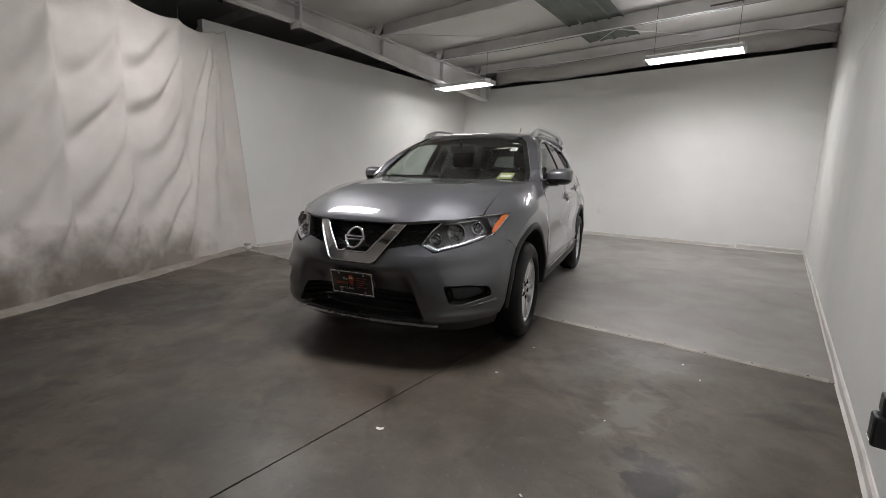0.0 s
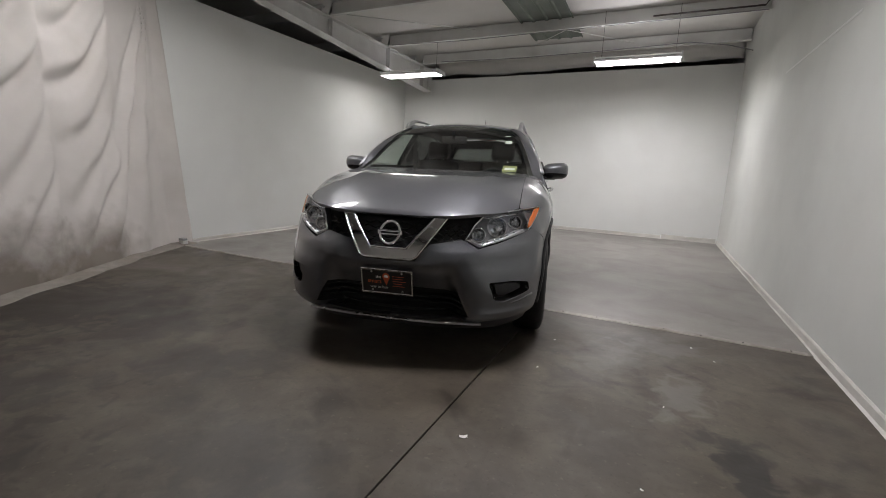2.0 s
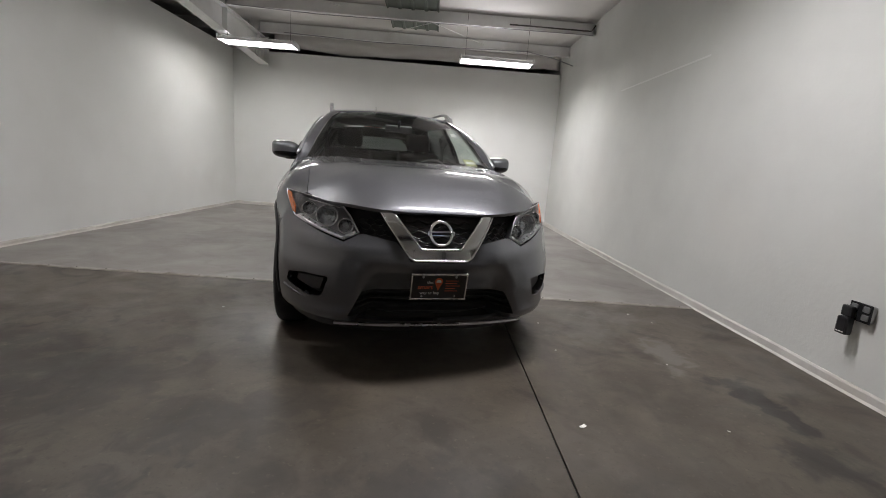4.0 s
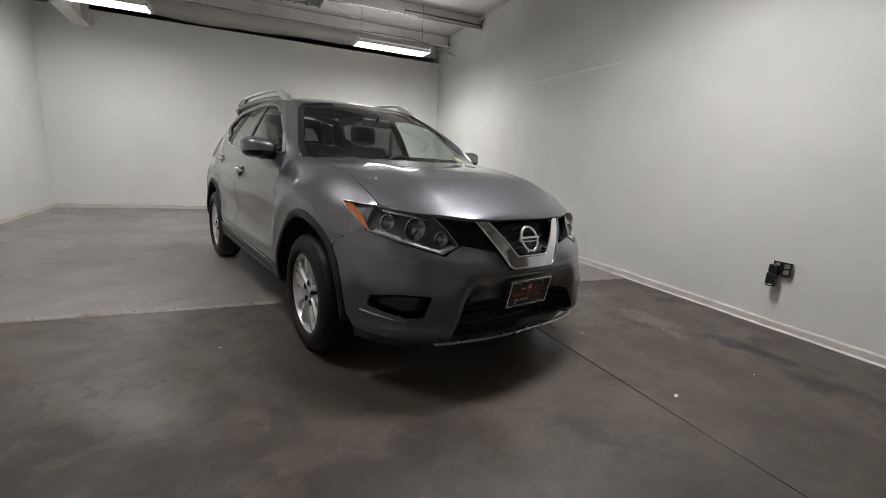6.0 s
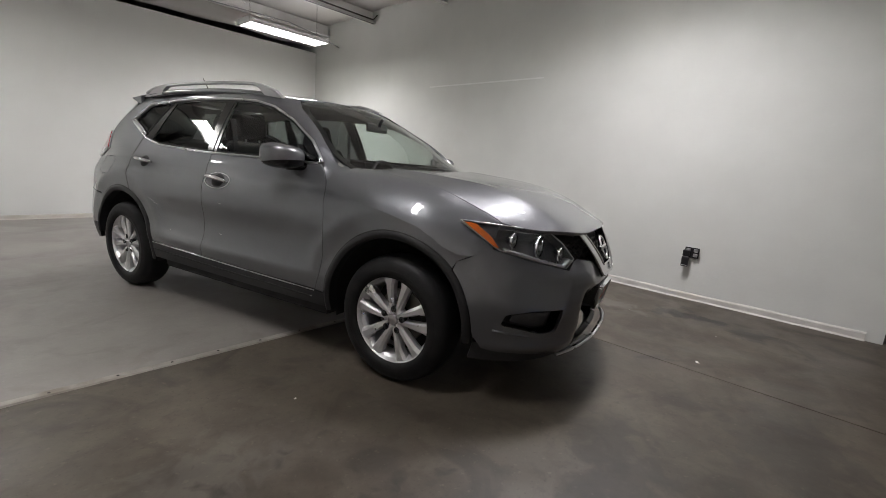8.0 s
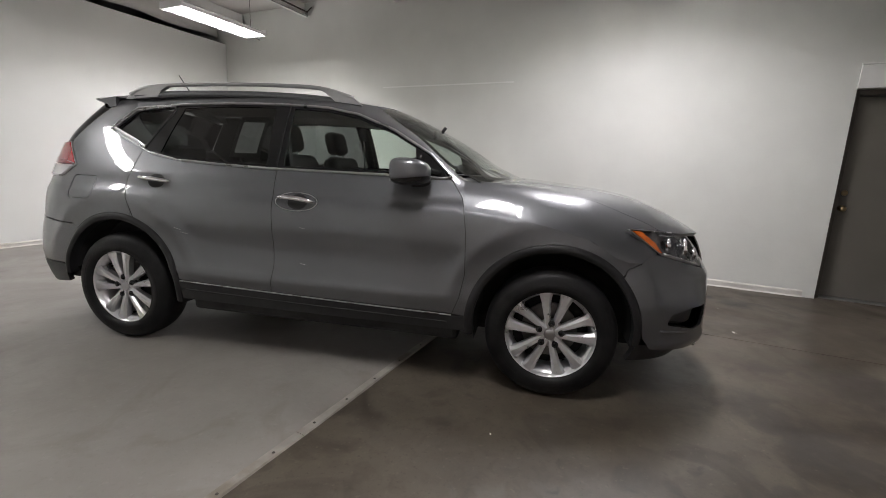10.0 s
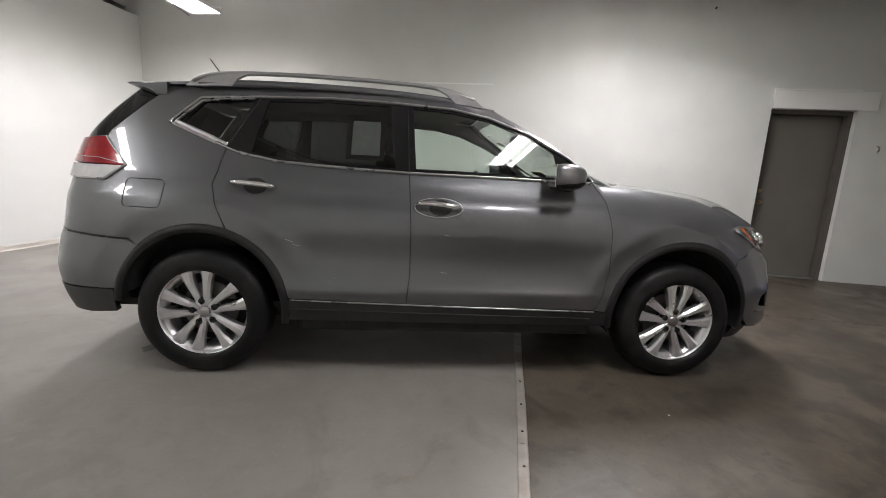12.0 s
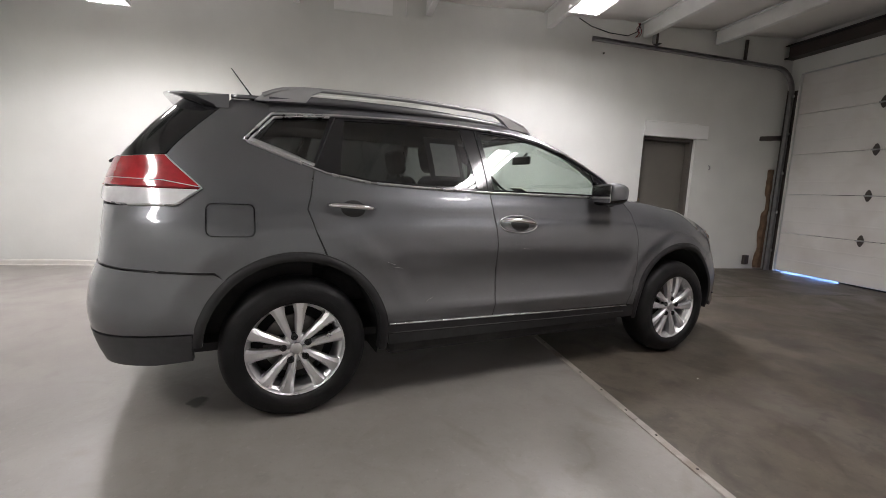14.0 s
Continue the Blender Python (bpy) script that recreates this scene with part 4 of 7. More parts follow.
def hood(x, y):
    a = abs(x)
    crease = 0.006 * ease((y + 0.78) / 0.25) * math.exp(-((a - 0.42 - 0.06 * (y + 0.8)) / 0.06) ** 2)
    return Vector((x, y, hood_mid(y) - hood_fall(y) * a ** 3.75 + crease))


def roof(x, y):
    return Vector((x, y, roof_mid(y) - roof_fall(y) * abs(x) ** 2.2))


def shield(x, z):
    return Vector((x, shield_y(z) + 0.45 * x * x, z))

# ---- panels laid on the surfaces ----
from mathutils.geometry import delaunay_2d_cdt


def resample(poly, step, closed=True):
    out = []
    n = len(poly)
    for i in range(n if closed else n - 1):
        a, b = poly[i], poly[(i + 1) % n]
        k = max(1, round(math.hypot(b[0] - a[0], b[1] - a[1]) / step))
        out += [(a[0] + (b[0] - a[0]) * j / k, a[1] + (b[1] - a[1]) * j / k) for j in range(k)]
    if not closed:
        out.append(tuple(poly[-1]))
    return out


def area2(poly):
    return sum(poly[i - 1][0] * poly[i][1] - poly[i][0] * poly[i - 1][1] for i in range(len(poly)))


def inset(poly, d):
    """Draws a closed outline in by d."""
    s = 1 if area2(poly) > 0 else -1
    out = []
    n = len(poly)
    for i in range(n):
        a, b, c = Vector(poly[i - 1]), Vector(poly[i]), Vector(poly[(i + 1) % n])
        e0, e1 = (b - a), (c - b)
        if e0.length < 1e-9 or e1.length < 1e-9:
            out.append(tuple(b))
            continue
        n0 = Vector((-e0.y, e0.x)).normalized() * s
        n1 = Vector((-e1.y, e1.x)).normalized() * s
        m = n0 + n1
        m = m / max(0.5, m.length_squared) * 2 if m.length > 1e-6 else n0
        out.append((b.x + m.x * d, b.y + m.y * d))
    return out


def rounded(poly, r, n=5):
    """Rounds the corners of a closed outline."""
    out = []
    for i in range(len(poly)):
        a, b, c = Vector(poly[i - 1]), Vector(poly[i]), Vector(poly[(i + 1) % len(poly)])
        ra = min(r, (a - b).length * 0.45)
        rc = min(r, (c - b).length * 0.45)
        p, q = b + (a - b).normalized() * ra, b + (c - b).normalized() * rc
        for k in range(n + 1):
            t = k / n
            out.append(tuple(p * (1 - t) ** 2 + b * 2 * t * (1 - t) + q * t * t))
    return out


def inside(pt, poly):
    x, y = pt
    c = False
    j = len(poly) - 1
    for i in range(len(poly)):
        (xi, yi), (xj, yj) = poly[i], poly[j]
        if (yi > y) != (yj > y) and x < (xj - xi) * (y - yi) / (yj - yi) + xi:
            c = not c
        j = i
    return c


def normal_at(surf, u, v, mid):
    h = 0.004
    a, b = surf(u + h, v) - surf(u - h, v), surf(u, v + h) - surf(u, v - h)
    n = a.cross(b)
    if n.length < 1e-12:
        n = Vector((0, 0, 1))
    n.normalize()
    p = surf(u, v)
    return n if n.dot(p - mid(p)) > 0 else -n


def to_middle(p):
    return Vector((0, min(max(p.y, 0.2), 2.9), 0.75))


class Shell:
    """Gathers panels as vertices with their normals, for one mesh."""

    def __init__(self):
        self.v, self.n, self.f = [], [], []

    def patch(self, outline, surf, res=0.035, holes=(), depth=0.015, off=0.0, gap=0.002, mid=to_middle, back=False):
        outer = resample(inset(outline, gap), res)
        inner = [resample(inset(h, -gap), res) for h in holes]
        pts, edges = [], []
        for loop in [outer] + inner:
            k = len(pts)
            pts += loop
            edges += [(k + i, k + (i + 1) % len(loop)) for i in range(len(loop))]
        us, vs = [p[0] for p in outer], [p[1] for p in outer]
        nu, nv = int((max(us) - min(us)) / res) + 1, int((max(vs) - min(vs)) / res) + 1
        border = np.array(pts)
        for i in range(nu + 1):
            for j in range(nv + 1):
                q = (min(us) + (i + 0.5 * (j % 2)) * res, min(vs) + j * res)
                if inside(q, outer) and not any(inside(q, h) for h in inner) and np.min(np.hypot(border[:, 0] - q[0], border[:, 1] - q[1])) > res * 0.55:
                    pts.append(q)
        r = delaunay_2d_cdt([Vector(p) for p in pts], edges, [], 0, 1e-7)
        co, tris = r[0], r[2]
        base = len(self.v)
        nr = [normal_at(surf, c.x, c.y, mid) for c in co]
        ps = [surf(c.x, c.y) + n * off for c, n in zip(co, nr)]
        self.v += ps
        self.n += nr
        for t in tris:
            c = [sum(co[k][a] for k in t) / 3 for a in (0, 1)]
            if inside(c, outer) and not any(inside(c, h) for h in inner):
                a, b, d = (ps[k] for k in t)
                m = (b - a).cross(d - a)
                t = list(t) if m.dot(nr[t[0]]) > 0 else [t[0], t[2], t[1]]
                self.f.append([base + k for k in t])
        if depth:
            for loop in [outer] + inner:
                self.rim(loop, surf, depth, off, mid, area2(loop))
        return self

    def rim(self, loop, surf, depth, off, mid, sign):
        n = len(loop)
        base = len(self.v)
        tops = []
        for i, (u, v) in enumerate(loop):
            nn = normal_at(surf, u, v, mid)
            p = surf(u, v) + nn * off
            tops.append((p, nn))
        for i, (p, nn) in enumerate(tops):
            t = tops[(i + 1) % n][0] - tops[i - 1][0]
            side = t.cross(nn)
            side = side.normalized() if side.length > 1e-9 else nn
            self.v += [p, p - nn * depth]
            self.n += [(side + nn * 0.6).normalized(), side]
        for i in range(n):
            a, b = base + 2 * i, base + 2 * ((i + 1) % n)
            self.f.append([a, a + 1, b + 1, b])

    def strip(self, fn, us, vs, mid=to_middle):
        """A plain grid of a surface fn(u, v)."""
        base = len(self.v)
        for u in us:
            for v in vs:
                self.v.append(fn(u, v))
                self.n.append(normal_at(fn, u, v, mid))
        m = len(vs)
        for i in range(len(us) - 1):
            for j in range(m - 1):
                q = [base + i * m + j, base + (i + 1) * m + j, base + (i + 1) * m + j + 1, base + i * m + j + 1]
                a, b, c = (self.v[k] for k in q[:3])
                self.f.append(q if (b - a).cross(c - a).dot(self.n[q[0]]) > 0 else q[::-1])
        return self

    def make(self, name, material, parent, label="", sx=1):
        me = bpy.data.meshes.new(name)
        fl = (lambda p: (p[0] * sx, p[1], p[2]))
        me.from_pydata([fl(p) for p in self.v], [], [f if sx > 0 else f[::-1] for f in self.f])
        me.materials.append(material)
        me.shade_smooth()
        me.normals_split_custom_set_from_vertices([fl(p) for p in self.n])
        ob = new(name, me)
        ob.parent = parent
        if label:
            tagged(ob, label)
        return ob

    def pair(self, name, material, parent, label=""):
        """The part on both sides of the car."""
        return [self.make(name, material, q, label, sx) for q, sx in zip(parent if isinstance(parent, list) else [parent, parent], (1, -1))]


def arc_pts(cx, cz, r, a0, a1, n=24):
    return [(cx + r * math.cos(radians(a0 + (a1 - a0) * i / n)), cz + r * math.sin(radians(a0 + (a1 - a0) * i / n))) for i in range(n + 1)]


def flank(*pts):
    """(y, z) places on the flank as (way round, z)."""
    return [(p_of_y(y, z), z) for y, z in pts]


def nose(*pts, sx=1):
    """(x, z) places on the nose as (way round, z); x < 0 is the far half."""
    return [(p_front(x, z) if x >= 0 else 2 * PC_F - p_front(x, z), z) for x, z in pts]


def rear(*pts):
    return [(p_rear(x, z) if x >= 0 else 2 * PC_R - p_rear(x, z), z) for x, z in pts]


def both(*pts):
    """A symmetric closed outline from its right half, top middle to bottom middle."""
    return list(pts) + [(-x, z) for x, z in reversed(pts) if abs(x) > 1e-6]


# ---- car materials ----
def paint_mat():
    m = mat("dark_grey_metallic_paint", (0.15, 0.15, 0.155), 0.37, metal=0.6, spec=0.3, coat=1.0)
    t = m.node_tree
    p = t.nodes["Principled BSDF"]
    tc = t.nodes.new("ShaderNodeTexCoord")
    n = t.nodes.new("ShaderNodeTexNoise")
    n.inputs["Scale"].default_value, n.inputs["Detail"].default_value = 900, 2
    t.links.new(tc.outputs["Object"], n.inputs["Vector"])
    r = t.nodes.new("ShaderNodeMapRange")
    r.inputs["From Min"].default_value, r.inputs["From Max"].default_value = 0.35, 0.7
    t.links.new(n.outputs["Fac"], r.inputs["Value"])
    x = t.nodes.new("ShaderNodeMix")
    x.data_type = "RGBA"
    x.inputs["A"].default_value, x.inputs["B"].default_value = (0.088, 0.09, 0.097, 1), (0.152, 0.155, 0.165, 1)
    t.links.new(r.outputs["Result"], x.inputs["Factor"])
    t.links.new(x.outputs["Result"], p.inputs["Base Color"])
    dust = t.nodes.new("ShaderNodeTexNoise")
    dust.inputs["Scale"].default_value, dust.inputs["Detail"].default_value = 3.5, 8
    t.links.new(tc.outputs["Object"], dust.inputs["Vector"])
    q = t.nodes.new("ShaderNodeMapRange")
    q.inputs["From Min"].default_value, q.inputs["From Max"].default_value = 0.35, 0.7
    q.inputs["To Min"].default_value, q.inputs["To Max"].default_value = 0.015, 0.05
    t.links.new(dust.outputs["Fac"], q.inputs["Value"])
    t.links.new(q.outputs["Result"], p.inputs["Coat Roughness"])
    p.inputs["Coat IOR"].default_value = 1.6
    return m


M_PAINT = paint_mat()
M_TRIM = mat("dark_grey_textured_plastic", (0.03, 0.03, 0.032), 0.5, vary=0.15, scale=30, bump=0.08, bump_scale=500)
M_ARCH = mat("satin_grey_arch_plastic", (0.014, 0.014, 0.015), 0.46, spec=0.35, vary=0.08, scale=20)
M_SILL = mat("black_sill_plastic", (0.022, 0.022, 0.023), 0.42, spec=0.35, vary=0.12, scale=20)
M_GLOSSBLACK = mat("gloss_black_trim", (0.008, 0.008, 0.009), 0.12, vary=0.1, scale=8)
M_CHROME = mat("chrome", (0.78, 0.78, 0.79), 0.08, metal=1.0, rough_vary=0.03, scale=8)
M_SATIN = mat("satin_silver_trim", (0.5, 0.5, 0.51), 0.3, metal=1.0, rough_vary=0.06, scale=12)
M_RAIL = mat("satin_grey_rail_paint", (0.4, 0.4, 0.405), 0.36, metal=0.8, rough_vary=0.05, scale=12)
M_ALLOY = mat("silver_alloy", (0.74, 0.74, 0.75), 0.32, metal=0.75, vary=0.04, scale=20, rough_vary=0.06, stain=(0.45, 0.43, 0.4), stain_amt=0.2, stain_scale=9)
M_TYRE = mat("black_tyre_rubber", (0.0085, 0.0085, 0.009), 0.5, spec=0.22, vary=0.25, scale=12, stain=(0.022, 0.021, 0.019), stain_amt=0.4, stain_scale=6, bump=0.2, bump_scale=120)
M_DISC = mat("grey_brake_steel", (0.2, 0.19, 0.18), 0.4, metal=0.9, vary=0.2, scale=15)
M_WELL = mat("matt_black_liner", (0.02, 0.02, 0.02), 0.85, vary=0.3, scale=10)
M_GLASS = glass_mat("clear_windscreen_glass", (0.66, 0.71, 0.68))
M_GLASS_T = glass_mat("tinted_privacy_glass", (0.15, 0.16, 0.157))
M_GLASS_F = glass_mat("lightly_tinted_glass", (0.82, 0.89, 0.85))
M_GLASS_R = glass_mat("smoked_rear_glass", (0.15, 0.165, 0.158))
M_LENS = glass_mat("clear_lamp_lens", (0.88, 0.9, 0.91), gloss=0.05)
M_SMOKE = mat("smoked_chrome_reflector", (0.6, 0.6, 0.61), 0.14, metal=1.0, vary=0.1, scale=40)
M_LAMPBOWL = mat("dark_lamp_bowl", (0.2, 0.2, 0.205), 0.28, metal=0.6, vary=0.1, scale=30)
M_AMBER = mat("amber_lens", (0.52, 0.115, 0.016), 0.15, coat=1.0, vary=0.1, scale=60)
M_REDLENS = mat("red_lamp_lens", (0.35, 0.012, 0.018), 0.12, coat=1.0, vary=0.15, scale=40)
M_WHITELENS = mat("milky_white_lamp_lens", (0.62, 0.62, 0.63), 0.15, coat=1.0, vary=0.06, scale=30)
M_SEAT = mat("black_seat_cloth", (0.018, 0.018, 0.019), 0.85, vary=0.2, scale=40)
M_DASH = mat("black_dashboard_vinyl", (0.02, 0.02, 0.021), 0.6, vary=0.15, scale=25, bump=0.15, bump_scale=300)
M_HEADLINER = mat("light_grey_headliner", (0.3, 0.29, 0.275), 0.9, vary=0.05, scale=20)
M_PLATE = mat("black_plate", (0.012, 0.012, 0.013), 0.3, vary=0.1, scale=30)
M_ORANGE = mat("orange_print", (0.75, 0.14, 0.05), 0.4, vary=0.05, scale=40)
M_WHITEPRINT = mat("white_print", (0.8, 0.8, 0.78), 0.4, vary=0.03, scale=40)
M_GREENSTK = mat("yellow_green_sticker", (0.33, 0.35, 0.13), 0.5, vary=0.06, scale=60)
M_SHEETPAPER = mat("printed_window_sheet", (0.6, 0.62, 0.58), 0.6, vary=0.12, scale=25)

# ---- the car ----
CAR_TURN = 13.4
car = tagged(empty("car", pose(0, 0, 0, 0, 0, CAR_TURN)), "dark grey metallic compact SUV with chrome V grille, parked", "car")
HUB_Z, TYRE_R, WB = 0.35, 0.35, 2.706
AF, AR = (0.0, 0.385), (2.70, 0.38)
R_OUT, R_IN = 0.455, 0.414

# front fender: flank part plus the rolled top that meets the hood
def wrap_y(y, z):
    return wrap(p_of_y(y, z), z)


def fender_top(y):
    """Where the hood's sweep and the flank meet."""
    z = 1.0
    for _ in range(12):
        z = hood(wrap_y(y, z).x, y).z
    return z


def shoulder(y, s):
    zt = fender_top(y)
    drop = 0.14
    a, c, b = hood(0.7, y), wrap_y(y, zt), wrap_y(y, zt - drop)
    c = Vector((c.x, y, zt))
    return a * (1 - s) ** 2 + c * 2 * s * (1 - s) + b * s * s


YH0, YH1 = -0.5, 0.52
fender = Shell()
top_line = [(y, fender_top(y) - 0.14) for y in [YH1 - (YH1 - YH0) * i / 14 for i in range(15)]]
front_door_edge = [(0.527, 0.425), (0.49, 0.52), (0.466, 0.65), (0.472, 0.872), (0.495, 1.0), (0.508, 1.05)]
ft = [(y, z) for y, z in front_door_edge[:-2]] + [top_line[0]] + top_line[1:] + [(-0.49, 0.815), (-0.352, 0.735)]
ft += arc_pts(*AF, R_OUT, 137, 4, 30)
fender.patch(flank(*ft), wrap, holes=(), gap=-0.001, depth=0)
fender.strip(shoulder, [YH0 + (YH1 - YH0) * i / 34 for i in range(35)], [i / 10 for i in range(11)])
fender.pair("front_fender", M_PAINT, car)

# doors
belt = [(0.578, 1.138), (0.7, 1.148), (1.0, 1.152), (1.33, 1.154), (1.615, 1.155)]
fd = [(y, z) for y, z in front_door_edge] + belt + [(1.612, 1.1), (1.597, 0.86), (1.595, 0.6), (1.61, 0.44)]
front_door = Shell().patch(flank(*fd), wrap, gap=0.0022).pair("front_door", M_PAINT, car)
rd_back = [(2.598, 1.239), (2.625, 1.11), (2.645, 1.04), (2.61, 0.93), (2.562, 0.82)]
rd = [(1.612, 0.44), (1.597, 0.6), (1.599, 0.86), (1.614, 1.1), (1.617, 1.155), (1.98, 1.165), (2.32, 1.181)] + rd_back + arc_pts(*AR, R_OUT, 108, 172, 14) + [(2.245, 0.45)]
rear_door = Shell().patch(flank(*rd), wrap, gap=0.0014).pair("rear_door", M_PAINT, car)

# quarter panel with D-pillar, up to the roof side
quarter = [(2.566, 0.815), (2.613, 0.93), (2.648, 1.04), (2.628, 1.11), (2.603, 1.241), (2.72, 1.285), (2.918, 1.36), (2.785, 1.505), (2.79, 1.56), (2.88, 1.57), (2.975, 1.566), (3.035, 1.503), (3.245, 1.268), (3.1, 1.12), (3.2, 1.04), (3.42, 1.036), 'r', (3.055, 0.748)]
quarter += arc_pts(*AR, R_OUT, 46, 106, 14)
fuel = rounded([(2.885, 0.912), (3.085, 0.912), (3.085, 1.055), (2.885, 1.055)], 0.03)
k = quarter.index('r')
quarter_p = flank(*quarter[:k]) + rear((0.54, 1.034), (0.54, 0.785)) + flank((3.5, 0.775), *quarter[k + 1:])
qp = Shell().patch(quarter_p, wrap, gap=0.0015, holes=[flank(*fuel)]).make("quarter_panel", M_PAINT, car, sx=-1)
Shell().patch(quarter_p, wrap, gap=0.0015).make("quarter_panel", M_PAINT, car)
Shell().patch(flank(*fuel), wrap, gap=0.0025, res=0.02).make("fuel_door", M_PAINT, qp, sx=-1)

# roof side rail and windscreen pillar above the windows
dlo_top = curve((0.5, 1.08), (0.56, 1.135), (0.705, 1.271), (0.935, 1.397), (1.17, 1.484), (1.38, 1.523), (1.7, 1.541), (2.07, 1.548), (2.48, 1.533), (2.8, 1.51))


def ws_edge(z):
    """Half width of the windscreen at a height."""
    return half_w(z) - 0.085


def pillar_inner(y):
    """The edge where pillar or roof side meets the screen or the roof skin."""
    corner = Vector((0.5, 1.112, 1.546))
    low = shield(ws_edge(1.48), 1.48)
    if y < 1.158:
        z = dlo_top(y)
        return shield(ws_edge(z), z)
    if y < 1.3:
        return low.lerp(corner, (y - 1.158) / 0.142)
    if y < 1.5:
        return roof(0.5, 1.112 + (y - 1.3) / 0.2 * (1.5 - 1.112))
    return roof(0.5, y)


def a_pillar(y, s):
    b = wrap_y(y, dlo_top(y))
    t = pillar_inner(y)
    grow = min(1.0, max(0.0, (y - 0.53) / 0.2))
    lift = 0.028 if y > 1.5 else 0.016 + 0.012 * max(0, (y - 1.1) / 0.4)
    m = (b + t) / 2
    c = Vector((m.x + 0.024 * grow, m.y, m.z + lift * grow))
    return b * (1 - s) ** 2 + c * 2 * s * (1 - s) + t * s * s


ay = [0.66 + (2.8 - 0.66) * i / 86 for i in range(87)]
Shell().strip(a_pillar, ay, [i / 8 for i in range(9)]).pair("roof_side_frame", M_PAINT, car)


def pillar_base(u, v):
    """The fender's tail sweeping up into the windscreen pillar."""
    y0, y1, h = 0.5, 0.68, 0.01
    s0, s1 = 0.86 * (1 - v), v
    a, b = shoulder(y0, s0), a_pillar(y1, s1)
    ta = (shoulder(y0, s0) - shoulder(y0 - h, s0)) / h * 0.16
    tb = (a_pillar(y1 + h, s1) - a_pillar(y1, s1)) / h * 0.16
    return a * (1 + 2 * u) * (1 - u) ** 2 + ta * u * (1 - u) ** 2 + b * u * u * (3 - 2 * u) + tb * u * u * (u - 1)


Shell().strip(pillar_base, [i / 12 for i in range(13)], [i / 12 for i in range(13)]).pair("pillar_base", M_PAINT, car)


def pillar_trim(y, s):
    p = a_pillar(y, s)
    return Vector((p.x - 0.022, p.y + 0.012, p.z - 0.022))


Shell().strip(pillar_trim, [0.56 + 2.2 * i / 50 for i in range(51)], [i / 4 for i in range(5)]).pair("pillar_lining", M_HEADLINER, car, "light grey inner pillar lining")

# roof skin
def roof_uv(x, y):
    return roof(x, y)


front_edge = [(0.5 * k / 8, 1.1 + 0.012 * (k / 8)) for k in range(9)]
half = front_edge + [(0.5, 1.6), (0.5, 2.4), (0.5, 2.79), (0.545, 2.81), (0.552, 2.972), (0.5, 2.978), (0.3, 2.979), (0.0, 2.979)]
Shell().patch([(x, y) for x, y in half] + [(-x, y) for x, y in reversed(half) if x > 1e-6], roof_uv, res=0.05, gap=0.001).make("roof", M_PAINT, car)

# hood
hf = [(0.0, -0.84), (0.21, -0.838), (0.38, -0.808), (0.525, -0.718), (0.63, -0.61), (0.698, -0.51), (0.7, -0.2), (0.7, 0.2), (0.705, 0.4), (0.55, 0.3), (0.3, 0.225), (0.0, 0.2)]
hf = [tuple(v) for v in spline([(x, y, 0) for x, y in hf[:6]], 5)] + [(x, y, 0) for x, y in hf[6:]]
hf = [(a[0], a[1]) for a in hf]
Shell().patch([(-x, y) for x, y in reversed(hf) if x > 1e-6] + hf, lambda x, y: hood(x, y), res=0.035, depth=0.022, gap=0.003).make("hood", M_PAINT, car)
cowl = [(-0.7, 0.41), (-0.55, 0.305), (-0.3, 0.23), (0.0, 0.205), (0.3, 0.23), (0.55, 0.305), (0.7, 0.41), (0.72, 0.5), (0.55, 0.42), (0.3, 0.345), (0.0, 0.31), (-0.3, 0.345), (-0.55, 0.42), (-0.72, 0.5)]
Shell().patch(cowl, lambda x, y: hood(x, y) - Vector((0, 0, 0.02 + 0.04 * max(0, y - 0.2))), res=0.05).make("cowl_panel", M_TRIM, car, "black plastic cowl under the windscreen")

# windscreen
zs = [1.1 + (1.49 - 1.1) * i / 12 for i in range(13)]
wsl = [(ws_edge(z), z) for z in zs] + [(0.5, 1.545), (0.35, 1.563), (0.18, 1.572), (0.0, 1.575)]
screen_out = [(0.0, 1.1), (0.4, 1.1)] + wsl
screen_out = screen_out + [(-x, z) for x, z in reversed(screen_out) if x > 1e-6]
windscreen = Shell().patch(screen_out, shield, res=0.06, depth=0.004, off=-0.004, gap=0.004).make("windscreen", M_GLASS, car, "clear windscreen glass")
windscreen.visible_shadow = False
border = Shell()
border.patch(screen_out, shield, res=0.05, holes=[inset(screen_out, 0.035)], depth=0, off=-0.0065, gap=0.002)
border.make("screen_border", M_GLOSSBLACK, windscreen, "black printed border")

# ---- side windows ----
dlo = [(2.925, 1.36), (2.79, 1.507), (2.48, 1.531), (2.07, 1.546), (1.7, 1.539), (1.38, 1.521), (1.17, 1.482), (0.935, 1.395), (0.705, 1.269), (0.575, 1.15), (0.62, 1.143), (1.0, 1.148), (1.33, 1.15), (1.65, 1.151), (1.98, 1.161), (2.32, 1.177), (2.54, 1.215), (2.72, 1.28)]
f_glass = [(1.605, 1.515), (1.38, 1.503), (1.17, 1.464), (0.935, 1.377), (0.8, 1.305), (0.77, 1.165), (1.0, 1.168), (1.33, 1.17), (1.58, 1.171)]
r_glass = [(2.42, 1.513), (2.07, 1.527), (1.735, 1.522), (1.69, 1.172), (1.98, 1.181), (2.32, 1.197), (2.47, 1.222)]
q_glass = [(2.855, 1.366), (2.765, 1.487), (2.5, 1.511), (2.605, 1.268), (2.7, 1.305)]
